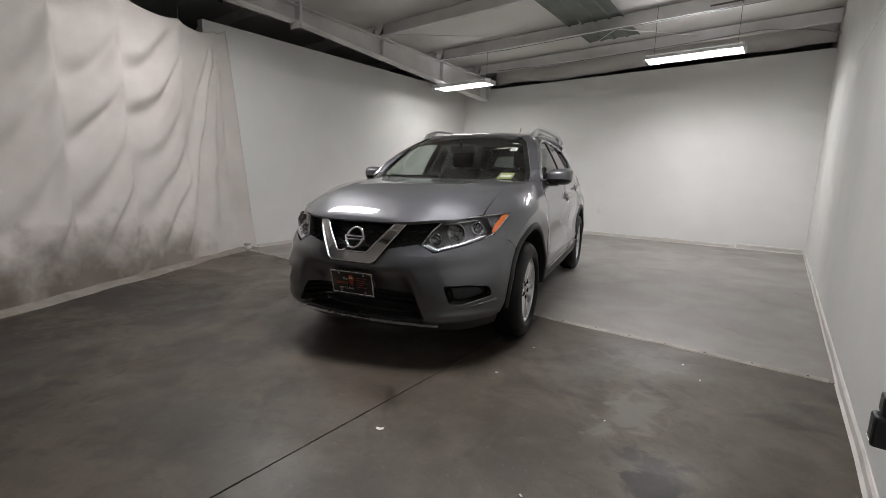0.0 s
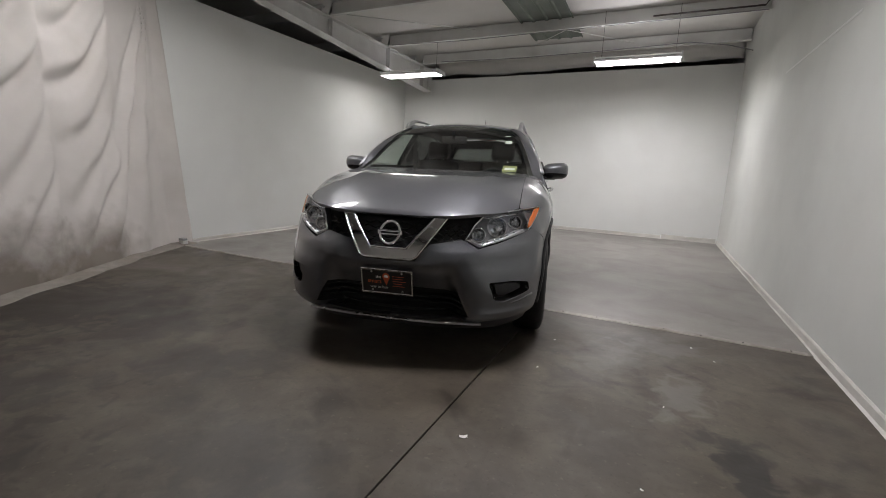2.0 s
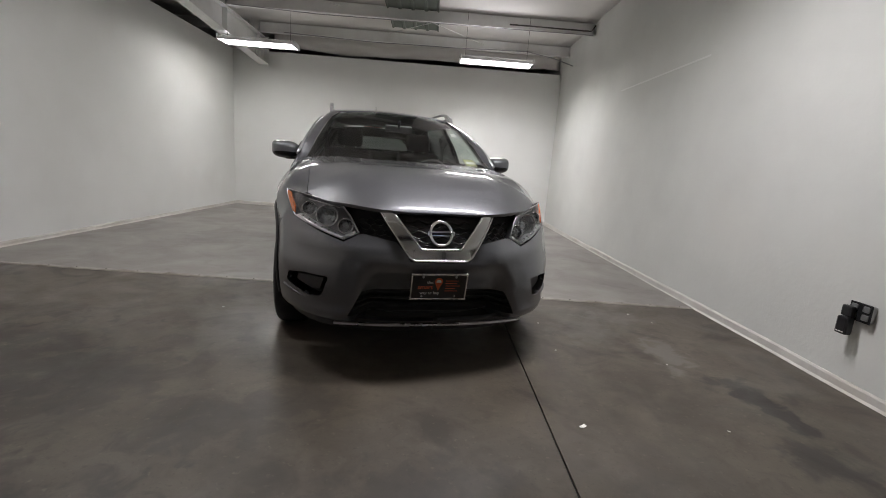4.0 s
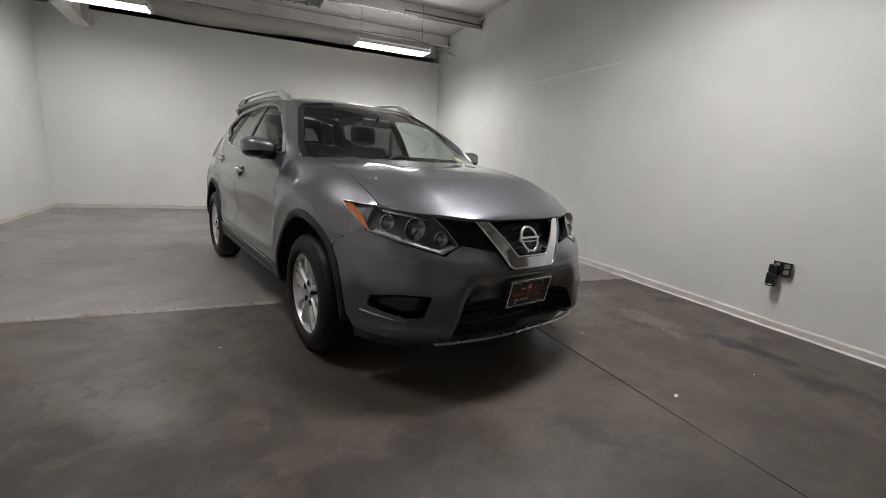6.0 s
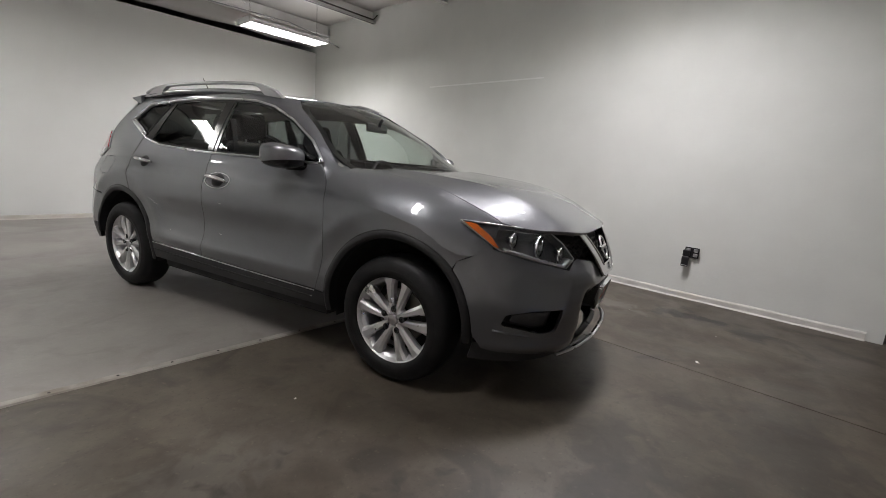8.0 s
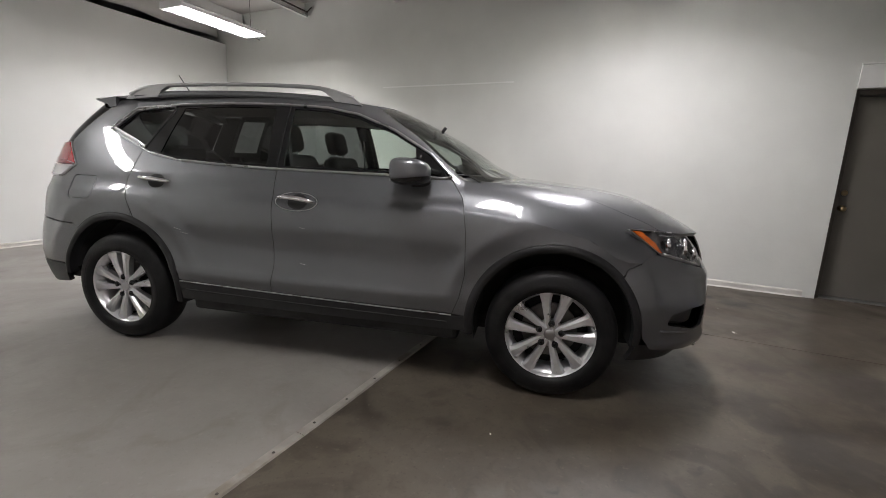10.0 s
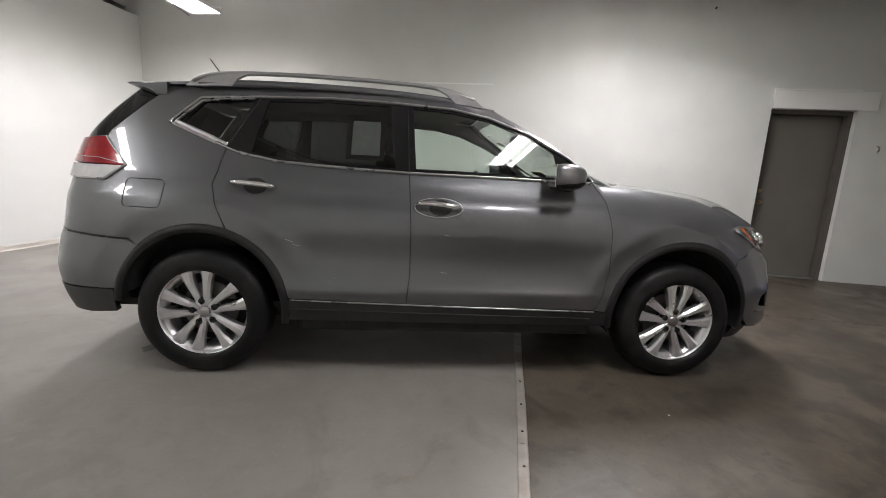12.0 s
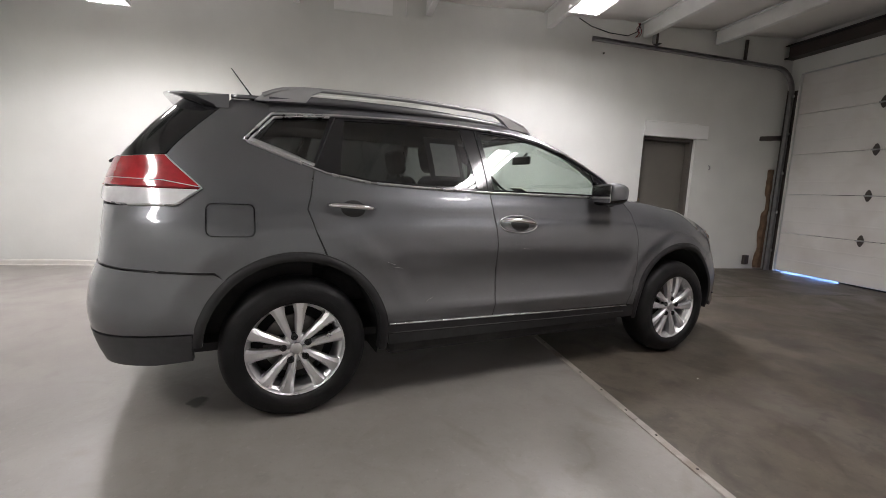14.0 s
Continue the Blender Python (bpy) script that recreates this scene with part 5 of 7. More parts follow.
Shell().patch(flank(*dlo), wrap, res=0.05, holes=[flank(*f_glass), flank(*r_glass), flank(*q_glass)], depth=0.01, off=-0.004, gap=0.0).pair("window_frame", M_GLOSSBLACK, car, "gloss black window frame")
for outl, m, lab in ((f_glass, M_GLASS_F, "lightly tinted side window"), (r_glass, M_GLASS_T, "dark tinted side window"), (q_glass, M_GLASS_T, "dark tinted quarter window")):
    for ob in Shell().patch(flank(*outl), wrap, res=0.06, depth=0, off=-0.008, gap=-0.004).pair("side_window", m, car, lab):
        ob.visible_shadow = False


def on_skin(y, z, off=0.0):
    p = p_of_y(y, z)
    return wrap(p, z) + normal_at(wrap, p, z, to_middle) * off


def bead(pts, r, off, sides=8, closed=False, fine=0.03):
    q = resample([tuple(p) for p in pts], fine, closed)
    return tube_bm([on_skin(y, z, off) for y, z in q], r, sides, closed)


def mirror_bm(bm):
    bmesh.ops.scale(bm, vec=(-1, 1, 1), verts=bm.verts)
    bmesh.ops.reverse_faces(bm, faces=bm.faces[:])
    return bm


def pair_bm(name, make, material, parent, label="", smooth=True):
    out = []
    for i, sx in enumerate((1, -1)):
        bm = make()
        if sx < 0:
            mirror_bm(bm)
        out.append(part(name, bm, material, parent[i] if isinstance(parent, list) else parent, label, smooth=smooth))
    return out


pair_bm("window_trim", lambda: bead(dlo, (0.007, 0.012), 0.001, closed=True), M_SATIN, car, "satin chrome window surround")
pair_bm("pillar_trim", lambda: bead([(2.47, 1.522), (2.52, 1.42), (2.6, 1.245)], 0.004, -0.003), M_WELL, car, "thin dark divider before the quarter window")
pair_bm("corner_trim", lambda: bead([(2.6, 1.25), (2.72, 1.297), (2.898, 1.363), (2.782, 1.49), (2.6, 1.513), (2.5, 1.519)], (0.006, 0.016), -0.001, fine=0.015), M_SATIN, car, "wide satin chrome corner of the window surround")
for a in ((1.655, 1.15, 1.665, 1.53), ):
    pair_bm("pillar_gap", lambda: bead([(a[0] - 0.037, a[1]), (a[2] - 0.03, a[3])], 0.003, -0.003), M_WELL, car)

for line in (front_door_edge + [(0.578, 1.142)], [(1.611, 0.44), (1.596, 0.6), (1.598, 0.86), (1.613, 1.1), (1.616, 1.15)], [(2.6, 1.24), (2.627, 1.11), (2.647, 1.04), (2.612, 0.93), (2.564, 0.818)], [(3.056, 0.745), (3.3, 0.757), (3.5, 0.773)]):
    pair_bm("shut_line", lambda line=line: bead(line, 0.0024, -0.0012, sides=6), M_WELL, car, "thin dark gap between body panels")

# ---- sills, arches and lower edges ----
sill = [(0.44, 0.33), (2.24, 0.325), (2.25, 0.44), (1.61, 0.432), (0.53, 0.415), (0.452, 0.415)]
Shell().patch(flank(*sill), wrap, off=0.004, depth=0.03, gap=0.002).pair("sill_cladding", M_SILL, car, "dark grey plastic sill cladding")
pair_bm("sill_line", lambda: bead([(0.53, 0.418), (1.6, 0.434), (2.24, 0.444)], (0.003, 0.004), 0.005), M_SATIN, car, "thin bright line along the door foot")
pair_bm("sill_groove", lambda: bead([(0.55, 0.375), (2.24, 0.392)], 0.004, 0.004), M_WELL, car)
for c in (AF, AR):
    def arch_surf(u, v, c=c):
        a = radians(u)
        y, z = c[0] + v * math.cos(a), c[1] + v * math.sin(a)
        return on_skin(y, z, 0.004 + 0.008 * math.sin((v - R_IN) / (R_OUT - R_IN) * math.pi))
    a0, a1 = (-9, 187) if c is AF else (4, 190)
    us = [a0 + (a1 - a0) * i / 56 for i in range(57)]
    vv = [R_IN + (R_OUT - R_IN) * i / 6 for i in range(7)]
    sh = Shell().strip(arch_surf, us, vv)
    # inner lip
    def lip(u, v, c=c):
        a = radians(u)
        p = arch_surf(u, R_IN, c)
        return p + Vector((-v, 0, 0))
    sh.strip(lip, us, [0.0, 0.03, 0.06], mid=lambda p, c=c: Vector((p.x, 2 * p.y - c[0], 2 * p.z - c[1])))
    sh.pair("arch_trim", M_ARCH, car, "dark grey wheel arch trim")

    a_out = (4, 137) if c is AF else (47, 172)
    pair_bm("arch_groove", lambda c=c, a=a_out: bead(arc_pts(*c, R_OUT + 0.002, a[0], a[1], 40), 0.0035, 0.0), M_WELL, car)

    def liner(c=c):
        bm = bmesh.new()
        n = 28
        rows = []
        for i in range(n + 1):
            a = radians((-15 + 205 * i / n) if c is AF else (8 + 187 * i / n))
            y, z = c[0] + 0.42 * math.cos(a), max(0.2, c[1] + 0.42 * math.sin(a))
            rows.append([bm.verts.new((x, y, z)) for x in (0.86, 0.7, 0.55)])
        mid_v = bm.verts.new((0.55, c[0], 0.3))
        for i in range(n):
            for k in range(2):
                bm.faces.new((rows[i][k], rows[i][k + 1], rows[i + 1][k + 1], rows[i + 1][k]))
            bm.faces.new((rows[i][2], mid_v, rows[i + 1][2]))
        return bm
    pair_bm("wheel_liner", liner, M_WELL, car, "matt black wheel arch liner")

# underbody and closed bulkheads
def under():
    bm = bmesh.new()
    box(bm, (-0.56, -0.72, 0.22), (0.56, 2.9, 0.36), 0.04)
    box(bm, (-0.84, 0.5, 0.24), (0.84, 2.22, 0.36), 0.03)
    box(bm, (-0.55, -0.6, 0.36), (0.55, 0.35, 0.86), 0.1)
    box(bm, (-0.5, 2.9, 0.36), (0.5, 3.45, 0.6), 0.1)
    return bm


part("underbody", under(), M_WELL, car, "black underbody and engine bay")

# ---- front bumper, grille and lamps ----
hl = [(0.815, 0.935), (0.705, 0.92), (0.6, 0.905), (0.51, 0.89), (0.465, 0.835), (0.425, 0.758), (0.5, 0.718), (0.62, 0.752), (0.76, 0.805)]
fog = rounded([(0.575, 0.522), (0.7, 0.522), (0.785, 0.5), (0.795, 0.445), (0.67, 0.405), (0.61, 0.415)], 0.014)
intake = both((0.0, 0.465), (0.4, 0.45), (0.47, 0.32), (0.25, 0.305), (0.0, 0.302))
bump_half = [(0.0, 0.628), (0.16, 0.632), (0.19, 0.68), (0.235, 0.728), (0.4, 0.758), (0.425, 0.752), (0.5, 0.71), (0.62, 0.745), (0.755, 0.8)]
tail_pts = [(-0.5, 0.81), (-0.352, 0.735)] + arc_pts(*AF, R_OUT, 138, 182, 12) + [(-0.47, 0.315), (-0.55, 0.302)]
low = nose((0.62, 0.29), (0.5, 0.281), (0.3, 0.275), (0.0, 0.275))
right = nose(*bump_half) + flank(*tail_pts) + low
full = right + [(2 * PC_F - p, z) for p, z in reversed(right[1:-1])]
fog_p = nose(*fog)
fog_l = [(2 * PC_F - p, z) for p, z in fog_p]


def bumper_surf(p, z):
    v = skin(p, z)
    q = p if p >= PC_F else 2 * PC_F - p
    # the middle lies back between the corner pods
    def step(e):
        e = min(1.0, max(0.0, e))
        return e * e * (3 - 2 * e)

    edge = 0.4 + 0.1 * (0.6 - z)
    v.y += step((edge + 0.04 - abs(v.x)) / 0.14) * (0.03 * step((0.64 - z) / 0.17) + 0.15 * max(0.0, 0.62 - z) / 0.33)
    # a brow under the head lamps
    v.y -= 0.02 * math.exp(-((z - 0.665 - 0.12 * max(0.0, abs(v.x) - 0.4)) / 0.05) ** 2) * step((abs(v.x) - 0.2) / 0.15) * step((0.86 - abs(v.x)) / 0.15)
    # and the pods stand out round the fog recesses
    v.y -= 0.016 * math.exp(-((abs(v.x) - 0.62) / 0.13) ** 2 - ((z - 0.45) / 0.12) ** 2)
    # the foot of the corners juts out
    v.y -= 0.035 * math.exp(-((z - 0.32) / 0.045) ** 2) * step((abs(v.x) - 0.4) / 0.15)
    return v


bumper = Shell().patch(full, bumper_surf, holes=[nose(*intake), fog_p, fog_l], gap=0.002, depth=0.025).make("front_bumper", M_PAINT, car)


def bowl(outl, depth, material, name, parent, label, res=0.03, skin=skin):
    sh = Shell()
    sh.patch(outl, skin, res=res, off=-depth, depth=0, gap=0.0)
    n = len(sh.v)
    ol = resample(outl, res)
    base = len(sh.v)
    for p, z in ol:
        nn = normal_at(skin, p, z, to_middle)
        sh.v += [skin(p, z), skin(p, z) - nn * depth]
        c = skin(sum(q[0] for q in ol) / len(ol), sum(q[1] for q in ol) / len(ol))
        s = (c - skin(p, z)).normalized()
        sh.n += [s, s]
    for i in range(len(ol)):
        a, b = base + 2 * i, base + 2 * ((i + 1) % len(ol))
        sh.f.append([a, a + 1, b + 1, b])
    return sh.make(name, material, parent, label)


def mirrored(outl):
    return [(2 * PC_F - p, z) for p, z in outl]


bowl(nose(*intake), 0.08, M_WELL, "lower_intake", bumper, "black lower air intake", skin=bumper_surf)
for k, z in enumerate((0.345, 0.385, 0.425)):
    xs_ = [-0.46 + 0.92 * i / 24 for i in range(25)]
    part("intake_bar", tube_bm([bumper_surf(*nose((x, z))[0]) + Vector((0, 0.045, 0)) for x in xs_], (0.005, 0.008), 6), M_WELL, bumper, smooth=True)
for o in (fog_p, fog_l):
    bowl(o, 0.06, M_WELL, "fog_bezel", bumper, "black blanked fog lamp recess")
    c = [sum(q[0] for q in o) / len(o), sum(q[1] for q in o) / len(o)]
    small = [(c[0] + (p - c[0]) * 0.72, c[1] + (z - c[1]) * 0.66) for p, z in o]
    Shell().patch(small, skin, res=0.03, off=-0.035, depth=0.012).make("fog_cover", M_TRIM, bumper, "black fog lamp cover")


def nose_bead(pts, r, off, parent, name, material, label, fine=0.03, sides=8):
    q = resample(nose(*pts), fine, False)
    return part(name, tube_bm([skin(p, z) + normal_at(skin, p, z, to_middle) * off for p, z in q], r, sides), material, parent, label, smooth=True)


for s in (1, -1):
    nose_bead([(s * 0.62, 0.392), (s * 0.67, 0.386), (s * 0.73, 0.395), (s * 0.81, 0.414)], (0.01, 0.008), 0.0, bumper, "fog_trim", M_PAINT, "ridge under the fog recess")
nose_bead([(-0.53, 0.272), (-0.4, 0.283), (-0.2, 0.288), (0, 0.289), (0.2, 0.288), (0.4, 0.283), (0.53, 0.272)], (0.013, 0.008), 0.012, bumper, "skid_strip", M_SATIN, "bright strip along the chin")
lip_r = flank((-0.46, 0.32), (-0.55, 0.306)) + nose((0.62, 0.294), (0.5, 0.285), (0.3, 0.277), (0, 0.276)) + nose((0, 0.2), (0.45, 0.19), (0.62, 0.185)) + flank((-0.42, 0.2))
Shell().patch(lip_r, skin, off=-0.035, depth=0.03).make("chin_lip", M_TRIM, bumper, "black plastic chin")
Shell().patch([(2 * PC_F - p, z) for p, z in lip_r], skin, off=-0.035, depth=0.03).make("chin_lip", M_TRIM, bumper, "black plastic chin")

# grille
gr = [(0.0, 0.866), (0.2, 0.868), (0.38, 0.876), (0.47, 0.88), (0.455, 0.83), (0.42, 0.765), (0.4, 0.762), (0.235, 0.732), (0.16, 0.64), (0.0, 0.632)]
grp = nose(*both(*gr))
grille = Shell().patch(grp, skin, res=0.03, off=-0.04, depth=0.0, gap=-0.004).make("grille", M_WELL, car, "black mesh grille")


def wave_bar(z, x0, x1, k):
    n = 16
    pts = []
    for i in range(n + 1):
        x = x0 + (x1 - x0) * i / n
        zz = z + 0.008 * math.sin(i * math.pi / 2 + k * math.pi)
        p, z2 = nose((x, zz))[0]
        pts.append(skin(p, z2) - normal_at(skin, p, z2, to_middle) * 0.03)
    return tube_bm(pts, 0.004, 5)


for k in range(6):
    z = 0.71 + k * 0.026
    part("grille_bar", wave_bar(z, -0.18, 0.18, k), M_GLOSSBLACK, grille, smooth=True)
    if z > 0.745:
        for s in (1, -1):
            part("grille_bar", wave_bar(z, s * 0.235, s * 0.43, k), M_GLOSSBLACK, grille, smooth=True)

# chrome V
def v_outline(s=1):
    return nose(*both((0.0, 0.693), (0.106, 0.693), (0.245, 0.864), (0.315, 0.872), (0.168, 0.65), (0.14, 0.636), (0.0, 0.632)))


Shell().patch(v_outline(), skin, res=0.02, off=0.014, depth=0.04, gap=0.0).make("grille_v", M_CHROME, grille, "wide chrome V across the grille")
for e in ([(-0.245, 0.864), (-0.106, 0.693), (0.106, 0.693), (0.245, 0.864)], [(-0.315, 0.872), (-0.168, 0.65), (-0.14, 0.636), (0.14, 0.636), (0.168, 0.65), (0.315, 0.872)]):
    nose_bead(e, 0.006, 0.014, grille, "v_edge", M_CHROME, "bright edge of the chrome V", fine=0.02)
# round emblem drawn as a plain ring with a bar
ring = [skin(*nose((0.058 * math.cos(a) if math.cos(a) >= 0 else 0.058 * math.cos(a), 0.778 + 0.06 * math.sin(a)))[0]) + Vector((0, -0.012, 0)) for a in [2 * math.pi * i / 32 for i in range(32)]]
em = part("emblem", tube_bm(ring, 0.009, 10, closed=True), M_CHROME, grille, "plain chrome ring emblem", smooth=True)
bm = bmesh.new()
box(bm, (-0.074, -0.895, 0.762), (0.074, -0.872, 0.794), 0.006)
part("emblem_bar", bm, M_CHROME, em)
bm = bmesh.new()
box(bm, (-0.062, -0.897, 0.772), (0.062, -0.8935, 0.784), 0.001)
part("emblem_print", bm, M_GLOSSBLACK, em)

# head lamps
for s in (1, -1):
    o = nose(*hl)
    if s < 0:
        o = mirrored(o)
    lamp = bowl(o, 0.05, M_LAMPBOWL, "headlamp", car, "clear headlamp with dark bowl and amber corner")
    lens = Shell().patch(o, skin, res=0.03, off=0.003, depth=0.02, gap=0.0025).make("lens", M_LENS, lamp, "clear lamp lens")
    lens.visible_shadow = False

    def at(x, z, off=-0.03):
        p, z = nose((x, z))[0]
        v = skin(p, z) + normal_at(skin, p, z, to_middle) * off
        return Vector((v.x * s, v.y, v.z)), Vector(normal_at(skin, p, z, to_middle))

    amb = nose((0.812, 0.93), (0.784, 0.924), (0.764, 0.87), (0.754, 0.809), (0.771, 0.818))
    Shell().patch(amb if s > 0 else mirrored(amb), skin, res=0.02, off=0.0045, depth=0.01, gap=0.003).make("marker", M_AMBER, lamp, "amber side marker")
    for x, z, r in ((0.705, 0.862, 0.04), (0.605, 0.838, 0.06), (0.505, 0.797, 0.042)):
        c, nn = at(x, z, -0.035)
        bm = lathe_bm([(0.0, 0.006), (0.004, r * 0.5), (0.018, r * 0.85), (0.034, r), (0.036, r * 0.96), (0.024, r * 0.82), (0.01, r * 0.48)], 28, "y")
        ob = part("reflector", bm, M_SMOKE, lamp, "smoked chrome reflector", smooth=True)
        ob.matrix_local = pose(c.x, c.y, c.z, 0, 0, 180)
        ball = bmesh.new()
        bmesh.ops.create_uvsphere(ball, u_segments=20, v_segments=12, radius=r * 0.55)
        part("projector", ball, M_LENS, ob, smooth=True).location = (0, 0.008, 0)
    strip_pts = [(0.74, 0.812), (0.62, 0.765), (0.51, 0.733), (0.45, 0.762)]
    q = resample(nose(*strip_pts), 0.02, False)
    pts = [skin(p, z) - normal_at(skin, p, z, to_middle) * 0.018 for p, z in q]
    part("lamp_strip", tube_bm([(v.x * s, v.y, v.z) for v in pts], (0.026, 0.008), 8), M_SATIN, lamp, "bright lower lamp strip", smooth=True)
    for x, z in ((0.72, 0.806), (0.685, 0.792), (0.65, 0.778), (0.615, 0.765), (0.58, 0.754), (0.545, 0.745)):
        c, nn = at(x, z, -0.006)
        led = bmesh.new()
        bmesh.ops.create_uvsphere(led, u_segments=10, v_segments=6, radius=0.0075)
        part("led", led, M_CHROME, lamp, smooth=True).location = c
    q = resample(nose((0.7, 0.908), (0.6, 0.893), (0.52, 0.88)), 0.02, False)
    pts = [skin(p, z) - normal_at(skin, p, z, to_middle) * 0.02 for p, z in q]
    part("lamp_brow", tube_bm([(v.x * s, v.y, v.z) for v in pts], (0.009, 0.006), 8), M_CHROME, lamp, smooth=True)
    eb = resample(o, 0.02)
    part("lamp_edge", tube_bm([skin(p, z) + normal_at(skin, p, z, to_middle) * 0.001 for p, z in eb], 0.0036, 6, closed=True), M_SATIN, lamp, "thin bright lamp edge", smooth=True)

# ---- wheels ----
def make_wheel(name="wheel"):
    """A wheel at the origin, its face towards +x: rim with tyre, double spokes, nuts, cap and brake disc."""
    rim_r = 0.239
    bm = lathe_bm([(0.085, rim_r - 0.006), (0.092, rim_r), (0.086, rim_r + 0.006), (0.07, rim_r + 0.002), (0.06, rim_r - 0.02), (0.02, rim_r - 0.032), (-0.09, rim_r - 0.03), (-0.1, rim_r), (-0.09, rim_r - 0.024), (0.018, rim_r - 0.026), (0.055, rim_r - 0.014), (0.085, rim_r - 0.006)], 64, "x")
    rim = part(name, bm, M_ALLOY, None, "silver alloy wheel with five pairs of spokes", smooth=True)
    prof = []
    for a in range(0, 181, 9):
        t = radians(a)
        c, s = math.cos(t), math.sin(t)
        x = 0.113 * (abs(c) ** 0.55) * (1 if c >= 0 else -1)
        r = rim_r + 0.001 + (TYRE_R - rim_r) * (abs(s) ** 0.62)
        prof.append((x, r))
    bm = lathe_bm([(0.075, rim_r - 0.004)] + prof + [(-0.08, rim_r - 0.004)], 72, "x")
    part("tyre", bm, M_TYRE, rim, "black rubber tyre", smooth=True)
    bm = lathe_bm([(0.09, rim_r + 0.035), (0.11, rim_r + 0.037), (0.1135, rim_r + 0.04), (0.11, rim_r + 0.043), (0.09, rim_r + 0.045)], 72, "x")
    part("sidewall_ridge", bm, M_TYRE, rim, smooth=True)
    spoke_me = None
    for k in range(5):
        for s in (-1, 1):
            if spoke_me is None or s not in spoke_me:
                spoke_me = spoke_me or {}
                b = bmesh.new()
                rows = []
                n = 7
                for i in range(n + 1):
                    t = i / n
                    r = 0.03 + (rim_r - 0.012 - 0.03) * t
                    off = s * (0.0135 + 0.047 * t)
                    hwid = 0.0125 + 0.0175 * t + 0.012 * (max(0, t - 0.72) / 0.28) ** 1.5
                    face = 0.074 + 0.006 * math.sin(t * math.pi) + 0.006 * t
                    back = 0.035
                    out_b = 0.6 if s > 0 else 1.0
                    in_b = 1.0 if s > 0 else 0.6
                    rows.append([b.verts.new((x, off + q, r)) for x, q in ((back, -hwid), (face - 0.013, -hwid), (face, -hwid * 0.62 * in_b), (face, hwid * 0.62 * out_b), (face - 0.013, hwid), (back, hwid))])
                for i in range(n):
                    for q in range(6):
                        b.faces.new((rows[i][q], rows[i][(q + 1) % 6], rows[i + 1][(q + 1) % 6], rows[i + 1][q]))
                b.faces.new(rows[0][::-1])
                b.faces.new(rows[-1])
                ob = part("spoke", b, M_ALLOY, rim)
                spoke_me[s] = ob.data
            else:
                ob = new("spoke", spoke_me[s])
                ob.parent = rim
            ob.rotation_euler = (radians(72 * k + 6), 0, 0)
    part("hub", lathe_bm([(0.03, 0.0), (0.03, 0.075), (0.055, 0.073), (0.064, 0.062), (0.066, 0.036), (0.066, 0.0)], 40, "x"), M_ALLOY, rim, smooth=True)
    part("centre_cap", lathe_bm([(0.06, 0.031), (0.078, 0.03), (0.081, 0.025), (0.082, 0.0)], 32, "x"), M_SATIN, rim, "plain silver centre cap", smooth=True)
    nut, hole = None, None
    for k in range(5):
        a = radians(72 * k + 6)
        if nut is None:
            ob = part("wheel_nut", lathe_bm([(0.05, 0.0), (0.05, 0.0135), (0.077, 0.0125), (0.085, 0.008), (0.086, 0.0)], 6, "x"), M_GLOSSBLACK, rim, "dark wheel nut")
            nut = ob.data
        else:
            ob = new("wheel_nut", nut)
            ob.parent = rim
        ob.location = (0.0, -0.056 * math.sin(a), 0.056 * math.cos(a))
        # proud dark disc: the recess's shade as colour, nothing is cut in
        if hole is None:
            rec = part("nut_recess", lathe_bm([(0.05, 0.0), (0.05, 0.0185), (0.0795, 0.0175), (0.0795, 0.0)], 14, "x"), M_WELL, rim, "dark nut recess")
            hole = rec.data
        else:
            rec = new("nut_recess", hole)
            rec.parent = rim
        rec.location = (0.0, -0.062 * math.sin(a), 0.062 * math.cos(a))
    part("brake_disc", lathe_bm([(-0.01, 0.06), (-0.01, 0.15), (-0.03, 0.15), (-0.03, 0.06)], 48, "x"), M_DISC, rim, "grey brake disc")
    part("wheel_back", lathe_bm([(-0.06, 0.0), (-0.06, rim_r - 0.03), (-0.064, rim_r - 0.03), (-0.064, 0.0)], 32, "x"), M_WELL, rim)
    return rim


wheel = make_wheel()
wheel.parent = car
for i, (sx, y) in enumerate(((-1, 0.0), (-1, WB), (1, 0.0), (1, WB))):
    turn = Matrix.Rotation(math.pi if sx < 0 else 0, 4, "Z") @ Matrix.Rotation(radians((-11, 3, 31, 50)[i]), 4, "X")
    m = Matrix.Translation((sx * 0.79, y, HUB_Z)) @ turn
    if i == 0:
        wheel.matrix_basis = m
    else:
        copy_thing(wheel, m)

